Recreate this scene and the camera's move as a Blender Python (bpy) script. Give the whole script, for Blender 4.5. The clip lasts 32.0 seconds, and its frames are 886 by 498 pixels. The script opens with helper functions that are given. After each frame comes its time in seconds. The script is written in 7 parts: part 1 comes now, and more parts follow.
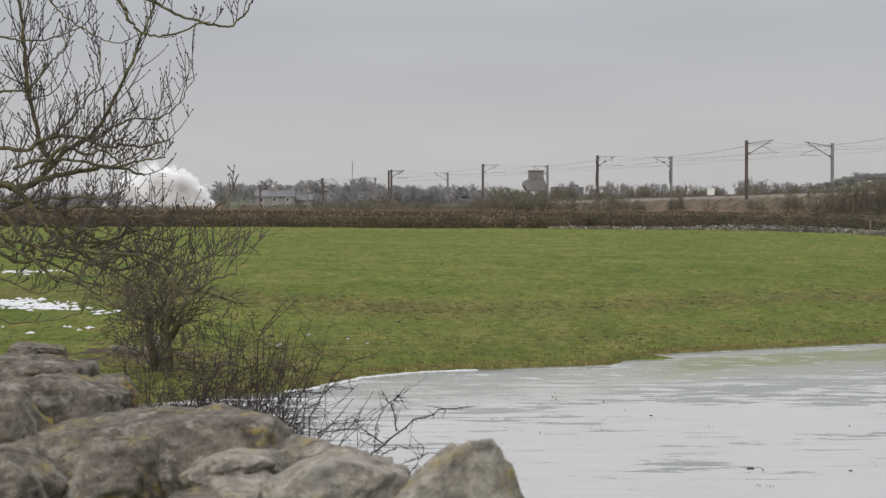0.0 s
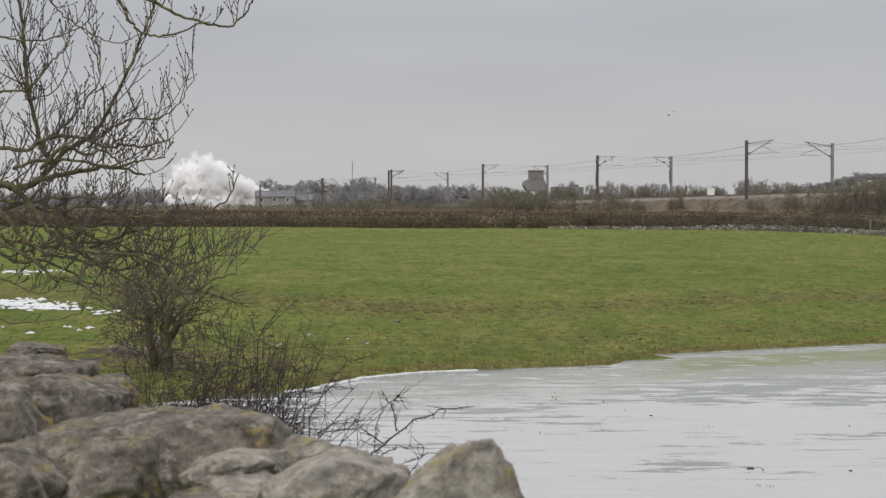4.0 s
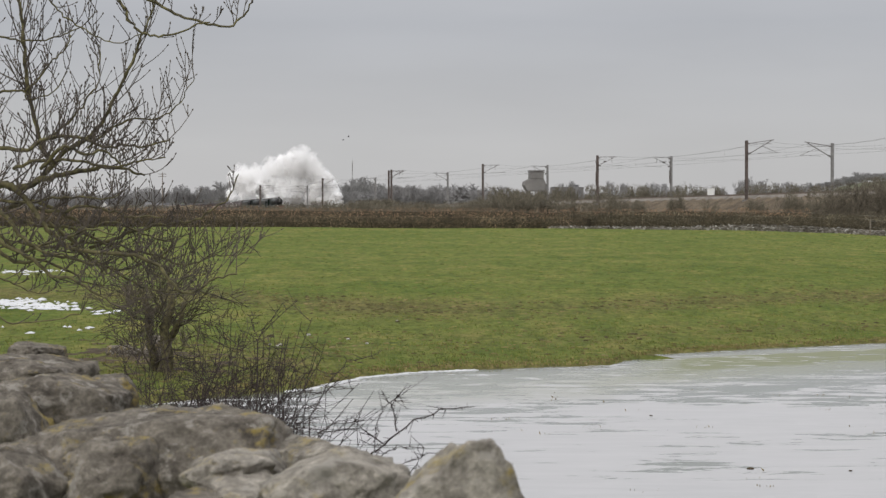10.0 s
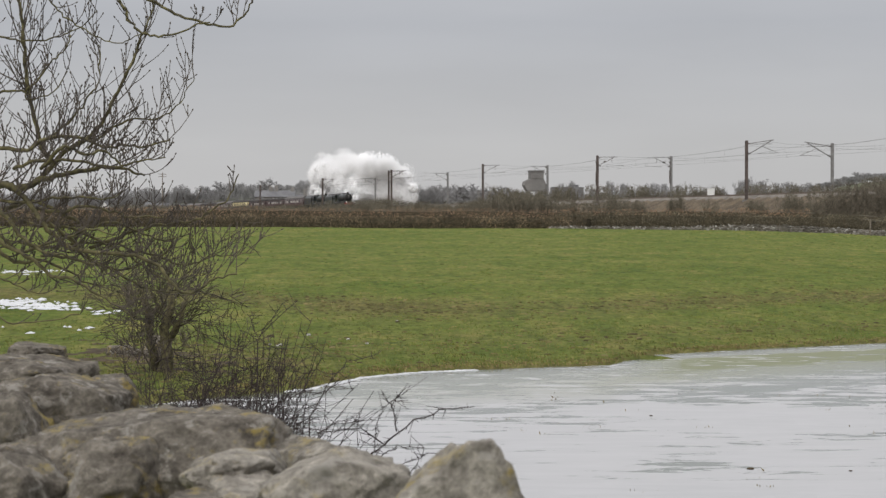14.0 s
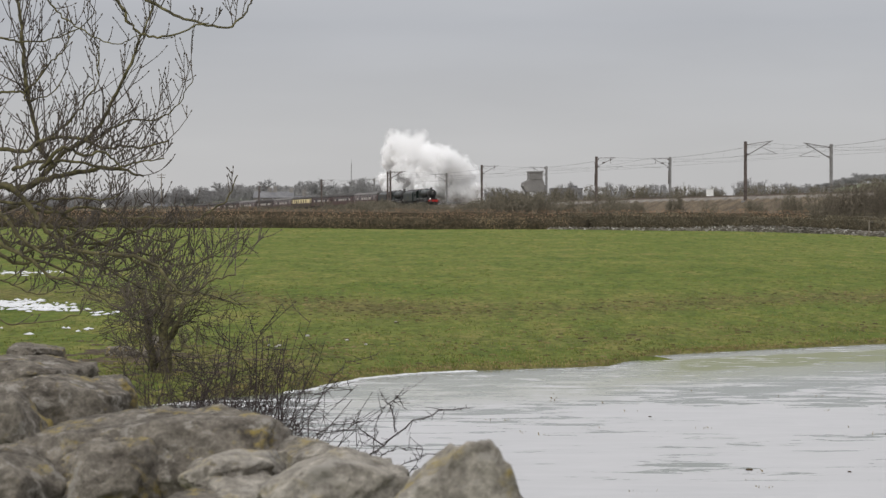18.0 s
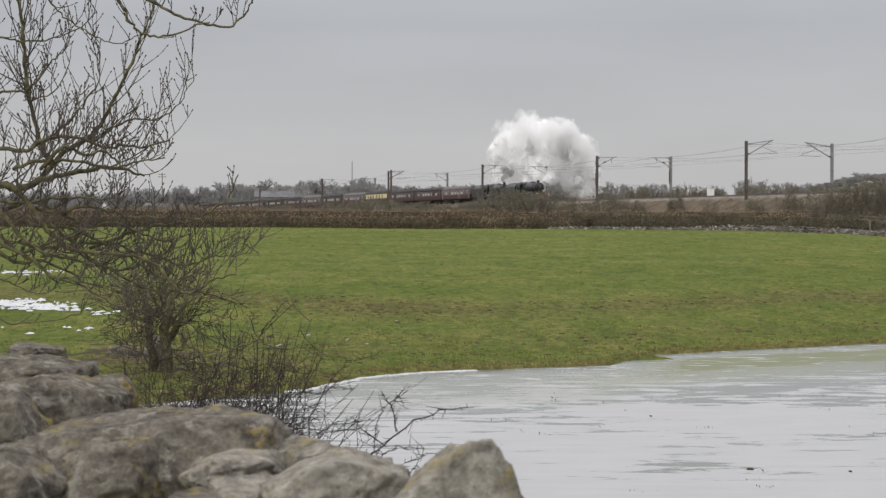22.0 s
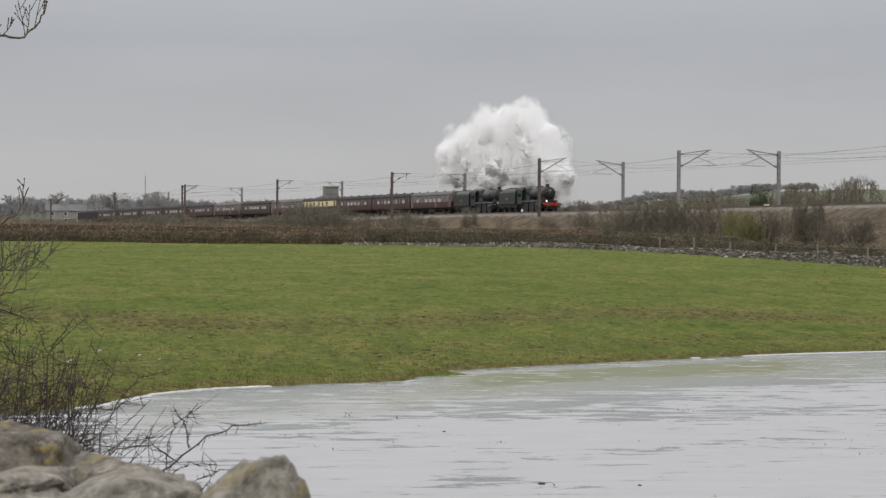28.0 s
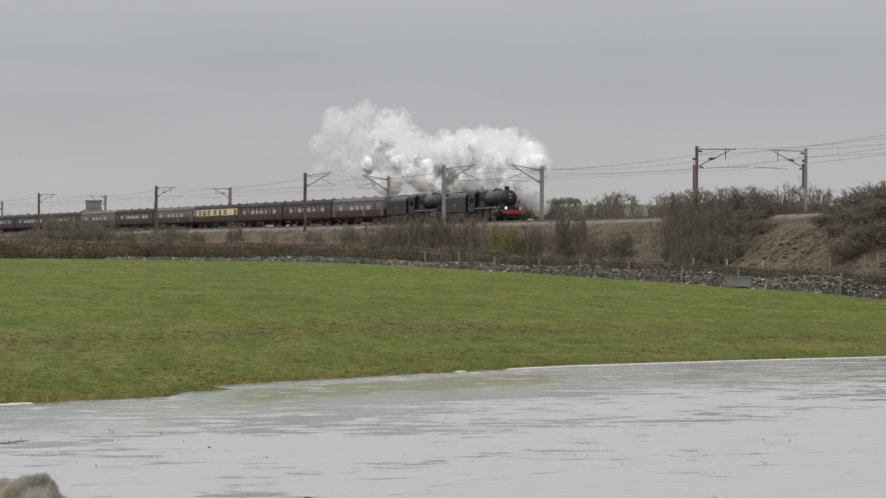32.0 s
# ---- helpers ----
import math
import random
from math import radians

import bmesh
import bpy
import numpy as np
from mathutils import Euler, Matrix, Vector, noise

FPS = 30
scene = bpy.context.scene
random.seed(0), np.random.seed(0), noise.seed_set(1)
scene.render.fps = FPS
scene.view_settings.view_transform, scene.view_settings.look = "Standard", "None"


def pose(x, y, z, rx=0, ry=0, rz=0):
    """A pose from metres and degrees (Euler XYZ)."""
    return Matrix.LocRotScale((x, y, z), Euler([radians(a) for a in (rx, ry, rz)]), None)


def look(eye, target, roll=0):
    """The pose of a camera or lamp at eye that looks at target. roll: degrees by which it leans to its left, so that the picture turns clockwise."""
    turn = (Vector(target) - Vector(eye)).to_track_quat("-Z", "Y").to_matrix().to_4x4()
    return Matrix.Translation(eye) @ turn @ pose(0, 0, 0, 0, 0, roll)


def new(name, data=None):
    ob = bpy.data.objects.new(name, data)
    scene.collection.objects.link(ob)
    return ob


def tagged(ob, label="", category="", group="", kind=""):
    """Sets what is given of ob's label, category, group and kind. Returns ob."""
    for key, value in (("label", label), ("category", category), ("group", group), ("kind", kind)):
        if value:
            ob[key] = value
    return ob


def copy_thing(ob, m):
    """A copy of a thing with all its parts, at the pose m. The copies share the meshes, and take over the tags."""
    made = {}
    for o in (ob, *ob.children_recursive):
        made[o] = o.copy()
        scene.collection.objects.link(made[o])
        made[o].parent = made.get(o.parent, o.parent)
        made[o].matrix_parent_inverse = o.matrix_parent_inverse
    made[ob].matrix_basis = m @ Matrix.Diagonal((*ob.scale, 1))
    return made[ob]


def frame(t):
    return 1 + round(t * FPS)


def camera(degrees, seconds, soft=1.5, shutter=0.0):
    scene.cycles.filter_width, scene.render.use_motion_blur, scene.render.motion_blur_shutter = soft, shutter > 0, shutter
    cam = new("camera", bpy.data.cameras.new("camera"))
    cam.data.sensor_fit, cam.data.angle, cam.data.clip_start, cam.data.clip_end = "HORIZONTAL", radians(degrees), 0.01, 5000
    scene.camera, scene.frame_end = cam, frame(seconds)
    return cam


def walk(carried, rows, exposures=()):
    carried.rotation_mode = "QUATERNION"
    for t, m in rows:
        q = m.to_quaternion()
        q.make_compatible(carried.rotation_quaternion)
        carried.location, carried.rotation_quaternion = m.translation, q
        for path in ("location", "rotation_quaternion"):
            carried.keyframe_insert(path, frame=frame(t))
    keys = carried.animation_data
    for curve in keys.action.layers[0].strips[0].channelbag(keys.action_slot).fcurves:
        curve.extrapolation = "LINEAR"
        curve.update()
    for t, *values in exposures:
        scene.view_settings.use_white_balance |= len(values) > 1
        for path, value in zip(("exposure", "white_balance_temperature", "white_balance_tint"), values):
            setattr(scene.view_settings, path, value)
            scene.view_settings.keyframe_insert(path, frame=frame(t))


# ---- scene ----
cam = camera(24.0, 32.0, soft=1.35)
cam.data.dof.use_dof = True
cam.data.dof.focus_distance = 22.0
cam.data.dof.aperture_fstop = 13.0
EYE = 3.0  # above the ice; the camera stands on a tripod behind a field wall
PAN = [  # seconds, tilt, lean, turn in degrees
    (0.0, 88.966, 0.0, -0.002), (16.0, 88.972, 0.0, -0.002), (17.0, 88.983, 0.0, -0.02), (18.0, 88.995, 0.0, -0.032),
    (19.0, 88.988, 0.0, -0.026), (20.0, 88.994, 0.0, -0.052), (21.0, 88.999, 0.0, -0.058), (22.0, 88.98, 0.0, -0.01),
    (23.0, 88.976, 0.0, 0.014), (23.5, 88.994, -0.01, -0.03), (24.0, 89.037, -0.03, -0.241), (24.5, 89.079, -0.07, -0.45),
    (25.5, 89.17, -0.22, -1.75), (26.5, 89.29, -0.34, -3.329), (27.0, 89.355, -0.36, -4.345), (27.5, 89.389, -0.37, -4.902),
    (28.0, 89.426, -0.37, -5.648), (28.5, 89.480, -0.37, -6.438), (29.0, 89.546, -0.37, -7.345), (29.5, 89.565, -0.38, -7.799),
    (30.0, 89.612, -0.39, -8.15), (30.5, 89.648, -0.39, -8.677), (31.0, 89.757, -0.38, -10.122), (31.5, 89.803, -0.36, -11.146),
    (32.0, 89.861, -0.35, -12.078)]
walk(cam, [(t, pose(0, 0, EYE, a, b, c)) for t, a, b, c in PAN], [(0.0, 0.0), (23.5, 0.0), (27.0, -0.08), (32.0, -0.15)])

# ---- sky and sun: an overcast winter day ----
world = bpy.data.worlds.new("overcast_sky")
scene.world = world
world.use_nodes = True
wn, wl = world.node_tree.nodes, world.node_tree.links
wn.clear()
w_out, w_bg = wn.new("ShaderNodeOutputWorld"), wn.new("ShaderNodeBackground")
w_sky = wn.new("ShaderNodeTexSky")
w_sky.sky_type, w_sky.sun_disc = "NISHITA", False
w_sky.sun_elevation, w_sky.sun_rotation = radians(38), radians(215)
w_co, w_sep, w_ramp = wn.new("ShaderNodeTexCoord"), wn.new("ShaderNodeSeparateXYZ"), wn.new("ShaderNodeValToRGB")
w_map, w_noise, w_mix, w_cloud = wn.new("ShaderNodeMapping"), wn.new("ShaderNodeTexNoise"), wn.new("ShaderNodeMixRGB"), wn.new("ShaderNodeMapRange")
w_mul = wn.new("ShaderNodeMixRGB")
wl.new(w_co.outputs["Generated"], w_sep.inputs[0])
wl.new(w_sep.outputs["Z"], w_ramp.inputs[0])
el = w_ramp.color_ramp.elements
el[0].position, el[0].color = 0.0, (0.492, 0.487, 0.491, 1)
el[1].position, el[1].color = 1.0, (1.433, 1.420, 1.452, 1)
for at, c in ((0.03, (0.501, 0.500, 0.507, 1)), (0.09, (0.444, 0.455, 0.486, 1)), (0.3, (0.807, 0.805, 0.827, 1))):
    e = el.new(at)
    e.color = c
w_map.inputs["Scale"].default_value = (3.0, 3.0, 16.0)
wl.new(w_co.outputs["Generated"], w_map.inputs[0])
wl.new(w_map.outputs[0], w_noise.inputs["Vector"])
w_noise.inputs["Scale"].default_value, w_noise.inputs["Detail"].default_value = 2.2, 5.0
wl.new(w_noise.outputs[0], w_cloud.inputs[0])
w_cloud.inputs[1].default_value, w_cloud.inputs[2].default_value = 0.3, 0.7
w_cloud.inputs[3].default_value, w_cloud.inputs[4].default_value = 0.965, 1.03
w_mul.blend_type = "MULTIPLY"
w_mul.inputs[0].default_value = 1.0
wl.new(w_ramp.outputs[0], w_mul.inputs[1])
wl.new(w_cloud.outputs[0], w_mul.inputs[2])
w_mix.blend_type = "ADD"
w_mix.inputs[0].default_value = 0.003
wl.new(w_mul.outputs[0], w_mix.inputs[1])
wl.new(w_sky.outputs[0], w_mix.inputs[2])
wl.new(w_mix.outputs[0], w_bg.inputs[0])
wl.new(w_bg.outputs[0], w_out.inputs[0])
w_bg.inputs[1].default_value = 1.0

sun = new("sun", bpy.data.lights.new("sun", "SUN"))
sun.data.energy, sun.data.angle, sun.data.color = 1.55, radians(50), (1.0, 0.97, 0.92)
sun.matrix_world = look((-40, -55, 60), (0, 0, 0))


# ---- materials ----
def shader(name, rough=0.9, metal=0.0, spec=0.3):
    m = bpy.data.materials.new(name)
    m.use_nodes = True
    b = m.node_tree.nodes["Principled BSDF"]
    b.inputs["Roughness"].default_value, b.inputs["Metallic"].default_value = rough, metal
    b.inputs["Specular IOR Level"].default_value = spec
    return m, m.node_tree.nodes, m.node_tree.links, b


def ramp_node(n, stops):
    r = n.new("ShaderNodeValToRGB")
    e = r.color_ramp.elements
    e[0].position, e[0].color = stops[0][0], (*stops[0][1], 1)
    e[1].position, e[1].color = stops[-1][0], (*stops[-1][1], 1)
    for p, c in stops[1:-1]:
        e.new(p).color = (*c, 1)
    return r


def noise_node(n, l, scale, detail=6.0, rough=0.6, vec=None, stretch=None, dist=0.0):
    t = n.new("ShaderNodeTexNoise")
    t.inputs["Scale"].default_value, t.inputs["Detail"].default_value = scale, detail
    t.inputs["Roughness"].default_value, t.inputs["Distortion"].default_value = rough, dist
    if vec is not None:
        if stretch:
            mp = n.new("ShaderNodeMapping")
            mp.inputs["Scale"].default_value = stretch
            l.new(vec, mp.inputs[0])
            vec = mp.outputs[0]
        l.new(vec, t.inputs["Vector"])
    return t


def mix_node(n, l, fac, a, b, kind="MIX"):
    m = n.new("ShaderNodeMixRGB")
    m.blend_type = kind
    for s, v in ((m.inputs[0], fac), (m.inputs[1], a), (m.inputs[2], b)):
        if isinstance(v, (int, float)):
            s.default_value = v if s.type == "VALUE" else (v, v, v, 1)
        elif isinstance(v, tuple):
            s.default_value = (*v, 1)
        else:
            l.new(v, s)
    return m.outputs[0]


def mottled(name, dark, light, scale=4.0, fine=40.0, rough=0.9, bump=0.2, metal=0.0, spec=0.3, dist=0.05, per_object=0.0):
    """A plain weathered surface: two colours mixed at two scales, with fine relief."""
    m, n, l, b = shader(name, rough, metal, spec)
    co = n.new("ShaderNodeTexCoord").outputs["Object"]
    a, f = noise_node(n, l, scale, 5, 0.6, co), noise_node(n, l, fine, 4, 0.7, co)
    mid = tuple((p + q) / 2 for p, q in zip(dark, light))
    r = ramp_node(n, [(0.3, dark), (0.5, mid), (0.7, light)])
    l.new(a.outputs[0], r.inputs[0])
    g = n.new("ShaderNodeMapRange")
    g.inputs[3].default_value, g.inputs[4].default_value = 0.75, 1.25
    l.new(f.outputs[0], g.inputs[0])
    col = mix_node(n, l, 1.0, r.outputs[0], g.outputs[0], "MULTIPLY")
    if per_object:
        oi, k = n.new("ShaderNodeObjectInfo"), n.new("ShaderNodeMapRange")
        k.inputs[3].default_value, k.inputs[4].default_value = 1 - per_object, 1 + per_object
        l.new(oi.outputs["Random"], k.inputs[0])
        col = mix_node(n, l, 1.0, col, k.outputs[0], "MULTIPLY")
    l.new(col, b.inputs["Base Color"])
    if bump:
        bp = n.new("ShaderNodeBump")
        bp.inputs["Strength"].default_value, bp.inputs["Distance"].default_value = bump, dist
        l.new(f.outputs[0], bp.inputs["Height"])
        l.new(bp.outputs[0], b.inputs["Normal"])
    return m


def island_varied(name, stops, rough=0.9, spec=0.2, patch=(0.7, 1.3), size=0.35):
    """For joined small pieces: each piece takes its own colour."""
    m, n, l, b = shader(name, rough, 0.0, spec)
    g, r = n.new("ShaderNodeNewGeometry"), ramp_node(n, stops)
    l.new(g.outputs["Random Per Island"], r.inputs[0])
    co = n.new("ShaderNodeTexCoord").outputs["Object"]
    a = noise_node(n, l, size, 4, 0.6, co)
    k = n.new("ShaderNodeMapRange")
    k.inputs[1].default_value, k.inputs[2].default_value = 0.3, 0.7
    k.inputs[3].default_value, k.inputs[4].default_value = patch
    l.new(a.outputs[0], k.inputs[0])
    l.new(mix_node(n, l, 1.0, r.outputs[0], k.outputs[0], "MULTIPLY"), b.inputs["Base Color"])
    return m


def grass_material():
    m, n, l, b = shader("pasture", 0.95, 0, 0.1)
    co = n.new("ShaderNodeTexCoord").outputs["Object"]
    big, mid = noise_node(n, l, 0.09, 5, 0.6, co, (1, 0.6, 1)), noise_node(n, l, 0.9, 6, 0.7, co, (1, 0.32, 1))
    fine = noise_node(n, l, 4.0, 7, 0.78, co, (1, 0.35, 1))
    green = ramp_node(n, [(0.34, (0.070, 0.100, 0.018)), (0.5, (0.108, 0.130, 0.027)), (0.66, (0.155, 0.150, 0.042))])
    l.new(mid.outputs[0], green.inputs[0])
    straw = ramp_node(n, [(0.58, (0, 0, 0)), (0.78, (1, 1, 1))])
    patch = mix_node(n, l, 0.5, big.outputs[0], mid.outputs[0])
    l.new(patch, straw.inputs[0])
    col = mix_node(n, l, straw.outputs[0], green.outputs[0], (0.175, 0.142, 0.055))
    k = n.new("ShaderNodeMapRange")
    k.inputs[1].default_value, k.inputs[2].default_value = 0.25, 0.75
    k.inputs[3].default_value, k.inputs[4].default_value = 0.38, 1.68
    l.new(fine.outputs[0], k.inputs[0])
    col = mix_node(n, l, 1.0, col, k.outputs[0], "MULTIPLY")
    # broad lusher and paler bands, and dark single tufts
    band, tuft = noise_node(n, l, 0.16, 4, 0.6, co, (0.7, 0.8, 1)), noise_node(n, l, 3.2, 4, 0.65, co, (1, 0.3, 1))
    for src, x0, x1, lo, hi in ((band, 0.35, 0.65, (0.80, 0.90, 0.75), (1.16, 1.08, 1.2)), (tuft, 0.56, 0.68, (1, 1, 1), (0.58, 0.66, 0.6))):
        r = ramp_node(n, [(x0, lo), (x1, hi)])
        l.new(src.outputs[0], r.inputs[0])
        col = mix_node(n, l, 1.0, col, r.outputs[0], "MULTIPLY")
    # drier, browner turf where the bank steepens
    at, tuss, st = n.new("ShaderNodeAttribute"), noise_node(n, l, 1.1, 6, 0.75, co), n.new("ShaderNodeMapRange")
    at.attribute_name = "dry"
    l.new(tuss.outputs[0], st.inputs[0])
    st.inputs[1].default_value, st.inputs[2].default_value = 0.32, 0.50
    fm = mix_node(n, l, 1.0, st.outputs[0], at.outputs["Fac"], "MULTIPLY")
    brown = ramp_node(n, [(0.40, (0.058, 0.045, 0.020)), (0.60, (0.165, 0.125, 0.055))])
    l.new(fine.outputs[0], brown.inputs[0])
    col = mix_node(n, l, fm, col, brown.outputs[0])
    l.new(col, b.inputs["Base Color"])
    bp = n.new("ShaderNodeBump")
    bp.inputs["Strength"].default_value, bp.inputs["Distance"].default_value = 0.8, 0.12
    l.new(fine.outputs[0], bp.inputs["Height"])
    l.new(bp.outputs[0], b.inputs["Normal"])
    return m


def ice_material():
    """White rotten ice with shallow clear pools between."""
    m, n, l, b = shader("ice", 0.4, 0, 0.5)
    b.inputs["IOR"].default_value = 1.33
    co = n.new("ShaderNodeTexCoord").outputs["Object"]
    a = noise_node(n, l, 0.34, 6, 0.60, co, (0.55, 1.1, 1), 0.8)
    s = noise_node(n, l, 1.7, 7, 0.68, co, (0.5, 1.5, 1), 0.6)
    g = noise_node(n, l, 0.09, 3, 0.5, co)
    f1 = mix_node(n, l, 0.58, a.outputs[0], s.outputs[0])
    fac = mix_node(n, l, 0.16, f1, g.outputs[0])
    # pools are commoner towards the far shore
    sp, k = n.new("ShaderNodeSeparateXYZ"), n.new("ShaderNodeMapRange")
    l.new(co, sp.inputs[0])
    ad = n.new("ShaderNodeMath")
    ad.operation = "MULTIPLY_ADD"
    l.new(sp.outputs["X"], ad.inputs[0])
    ad.inputs[1].default_value = -0.55
    l.new(sp.outputs["Y"], ad.inputs[2])
    l.new(ad.outputs[0], k.inputs[0])
    k.inputs[1].default_value, k.inputs[2].default_value = 22.0, 40.0
    k.inputs[3].default_value, k.inputs[4].default_value = 0.075, -0.058
    sm = n.new("ShaderNodeMath")
    l.new(fac, sm.inputs[0])
    l.new(k.outputs[0], sm.inputs[1])
    cover = ramp_node(n, [(0.482, (0, 0, 0)), (0.500, (1, 1, 1))])
    l.new(sm.outputs[0], cover.inputs[0])
    white = ramp_node(n, [(0.3, (0.33, 0.333, 0.338)), (0.7, (0.395, 0.393, 0.40))])
    l.new(s.outputs[0], white.inputs[0])
    pool = ramp_node(n, [(0.35, (0.125, 0.140, 0.115)), (0.65, (0.225, 0.233, 0.226))])
    l.new(a.outputs[0], pool.inputs[0])
    turf, tk = n.new("ShaderNodeAttribute"), n.new("ShaderNodeMapRange")
    turf.attribute_name = "turf"
    open_water = n.new("ShaderNodeMath")
    open_water.operation = "MULTIPLY"
    l.new(s.outputs[0], tk.inputs[0])
    tk.inputs[1].default_value, tk.inputs[2].default_value, tk.inputs[3].default_value, tk.inputs[4].default_value = 0.57, 0.63, 1.0, 0.0
    l.new(tk.outputs[0], open_water.inputs[0])
    l.new(turf.outputs["Fac"], open_water.inputs[1])
    plain = mix_node(n, l, cover.outputs[0], pool.outputs[0], white.outputs[0])
    l.new(mix_node(n, l, open_water.outputs[0], plain, (0.205, 0.215, 0.15)), b.inputs["Base Color"])
    sh = n.new("ShaderNodeMapRange")
    sh.inputs[3].default_value, sh.inputs[4].default_value = 0.5, 0.0
    l.new(open_water.outputs[0], sh.inputs[0])
    l.new(sh.outputs[0], b.inputs["Specular IOR Level"])
    l.new(mix_node(n, l, cover.outputs[0], 0.16, 0.42), b.inputs["Roughness"])
    bp = n.new("ShaderNodeBump")
    bp.inputs["Strength"].default_value, bp.inputs["Distance"].default_value = 0.05, 0.01
    l.new(mix_node(n, l, cover.outputs[0], 0.3, s.outputs[0]), bp.inputs["Height"])
    l.new(bp.outputs[0], b.inputs["Normal"])
    return m


def stone_material(name, dark, light, lichen=0.5):
    """Weathered limestone: blotched grey, crusts of pale and ochre lichen, black specks in the pits."""
    m, n, l, b = shader(name, 0.95, 0, 0.12)
    tc = n.new("ShaderNodeTexCoord")
    oi = n.new("ShaderNodeObjectInfo")
    ad = n.new("ShaderNodeVectorMath")
    l.new(tc.outputs["Object"], ad.inputs[0])
    l.new(oi.outputs["Random"], ad.inputs[1])
    co = ad.outputs[0]
    a, f = noise_node(n, l, 9, 8, 0.72, co), noise_node(n, l, 90, 5, 0.7, co)
    g, q = noise_node(n, l, 7.5, 6, 0.68, co, None, 0.3), noise_node(n, l, 26, 6, 0.7, co)
    w = noise_node(n, l, 13, 7, 0.75, co, None, 0.2)
    r = ramp_node(n, [(0.36, dark), (0.47, tuple(p * 0.5 + w_ * 0.5 for p, w_ in zip(dark, light))), (0.60, light)])
    l.new(a.outputs[0], r.inputs[0])
    col = r.outputs[0]
    for src, lo, hi in ((f, 0.7, 1.3), (q, 0.55, 1.45)):
        k = n.new("ShaderNodeMapRange")
        k.inputs[1].default_value, k.inputs[2].default_value = 0.3, 0.7
        k.inputs[3].default_value, k.inputs[4].default_value = lo, hi
        l.new(src.outputs[0], k.inputs[0])
        col = mix_node(n, l, 1.0, col, k.outputs[0], "MULTIPLY")
    pale = ramp_node(n, [(0.55, (0, 0, 0)), (0.62, (0.8, 0.8, 0.8))])
    l.new(w.outputs[0], pale.inputs[0])
    col = mix_node(n, l, pale.outputs[0], col, (0.27, 0.255, 0.228))
    y = ramp_node(n, [(0.54, (0, 0, 0)), (0.63, (lichen, lichen, lichen))])
    l.new(g.outputs[0], y.inputs[0])
    yk = n.new("ShaderNodeMapRange")
    yk.inputs[1].default_value, yk.inputs[2].default_value = 0.42, 0.56
    l.new(q.outputs[0], yk.inputs[0])
    col = mix_node(n, l, mix_node(n, l, 1.0, y.outputs[0], yk.outputs[0], "MULTIPLY"), col, (0.25, 0.195, 0.062))
    l.new(col, b.inputs["Base Color"])
    bp = n.new("ShaderNodeBump")
    bp.inputs["Strength"].default_value, bp.inputs["Distance"].default_value = 1.0, 0.025
    l.new(mix_node(n, l, 0.5, a.outputs[0], q.outputs[0]), bp.inputs["Height"])
    l.new(bp.outputs[0], b.inputs["Normal"])
    return m


def steam_material():
    """Dense white droplets: light wanders about inside and comes out all round."""
    m, n, l, b = shader("steam", 1.0, 0, 0.0)
    b.inputs["Base Color"].default_value = (0.99, 0.99, 0.99, 1)
    b.inputs["Subsurface Weight"].default_value, b.inputs["Subsurface Scale"].default_value = 1.0, 1.0
    b.inputs["Subsurface Radius"].default_value = (4.0, 4.0, 4.0)
    return m


def droplet_material():
    """Single droplets at the skin of the steam: most of the light passes on."""
    m, n, l, b = shader("steam_droplets", 1.0, 0, 0.0)
    b.inputs["Base Color"].default_value = (0.99, 0.99, 0.99, 1)
    tr, mx = n.new("ShaderNodeBsdfTranslucent"), n.new("ShaderNodeMixShader")
    tr.inputs[0].default_value = (0.99, 0.99, 0.99, 1)
    mx.inputs[0].default_value = 0.75
    l.new(b.outputs[0], mx.inputs[1])
    l.new(tr.outputs[0], mx.inputs[2])
    l.new(mx.outputs[0], n["Material Output"].inputs[0])
    return m


PASTURE, ICE = grass_material(), ice_material()
STEAM, DROPLETS = steam_material(), droplet_material()
ROUGH_BANK = mottled("rough_dead_grass", (0.055, 0.044, 0.030), (0.165, 0.127, 0.085), 0.45, 2.4, 1.0, 0.9, dist=0.4)
# far hillside grass: distance haze mixed into the colour as a duller green
HAZED_PASTURE = mottled("hazed_pasture", (0.082, 0.096, 0.055), (0.125, 0.134, 0.082), 0.02, 0.2, 1.0, 0.0)
STONE = stone_material("limestone", (0.060, 0.052, 0.043), (0.165, 0.148, 0.124), 0.95)
STONE_PALE = stone_material("bare_limestone", (0.12, 0.108, 0.092), (0.29, 0.268, 0.23), 0.75)
RUBBLE = stone_material("pale_rubble", (0.12, 0.115, 0.105), (0.50, 0.49, 0.46), 0.1)
BARK = mottled("lichened_bark", (0.042, 0.036, 0.030), (0.18, 0.162, 0.075), 16, 80, 0.95, 0.4, dist=0.01)
TWIG = mottled("dark_twig", (0.050, 0.042, 0.038), (0.12, 0.10, 0.08), 6, 60, 0.9, 0)
THORN = mottled("thorn_stem", (0.020, 0.015, 0.016), (0.055, 0.040, 0.037), 5, 60, 0.85, 0)
HAW = mottled("hawthorn_twig", (0.040, 0.033, 0.027), (0.105, 0.088, 0.062), 5, 60, 0.85, 0)
HEDGE = island_varied("hedge_twig", [(0.0, (0.085, 0.072, 0.052)), (0.4, (0.13, 0.106, 0.072)), (0.75, (0.18, 0.142, 0.092)), (1.0, (0.26, 0.185, 0.11))], patch=(0.4, 1.6), size=0.6)
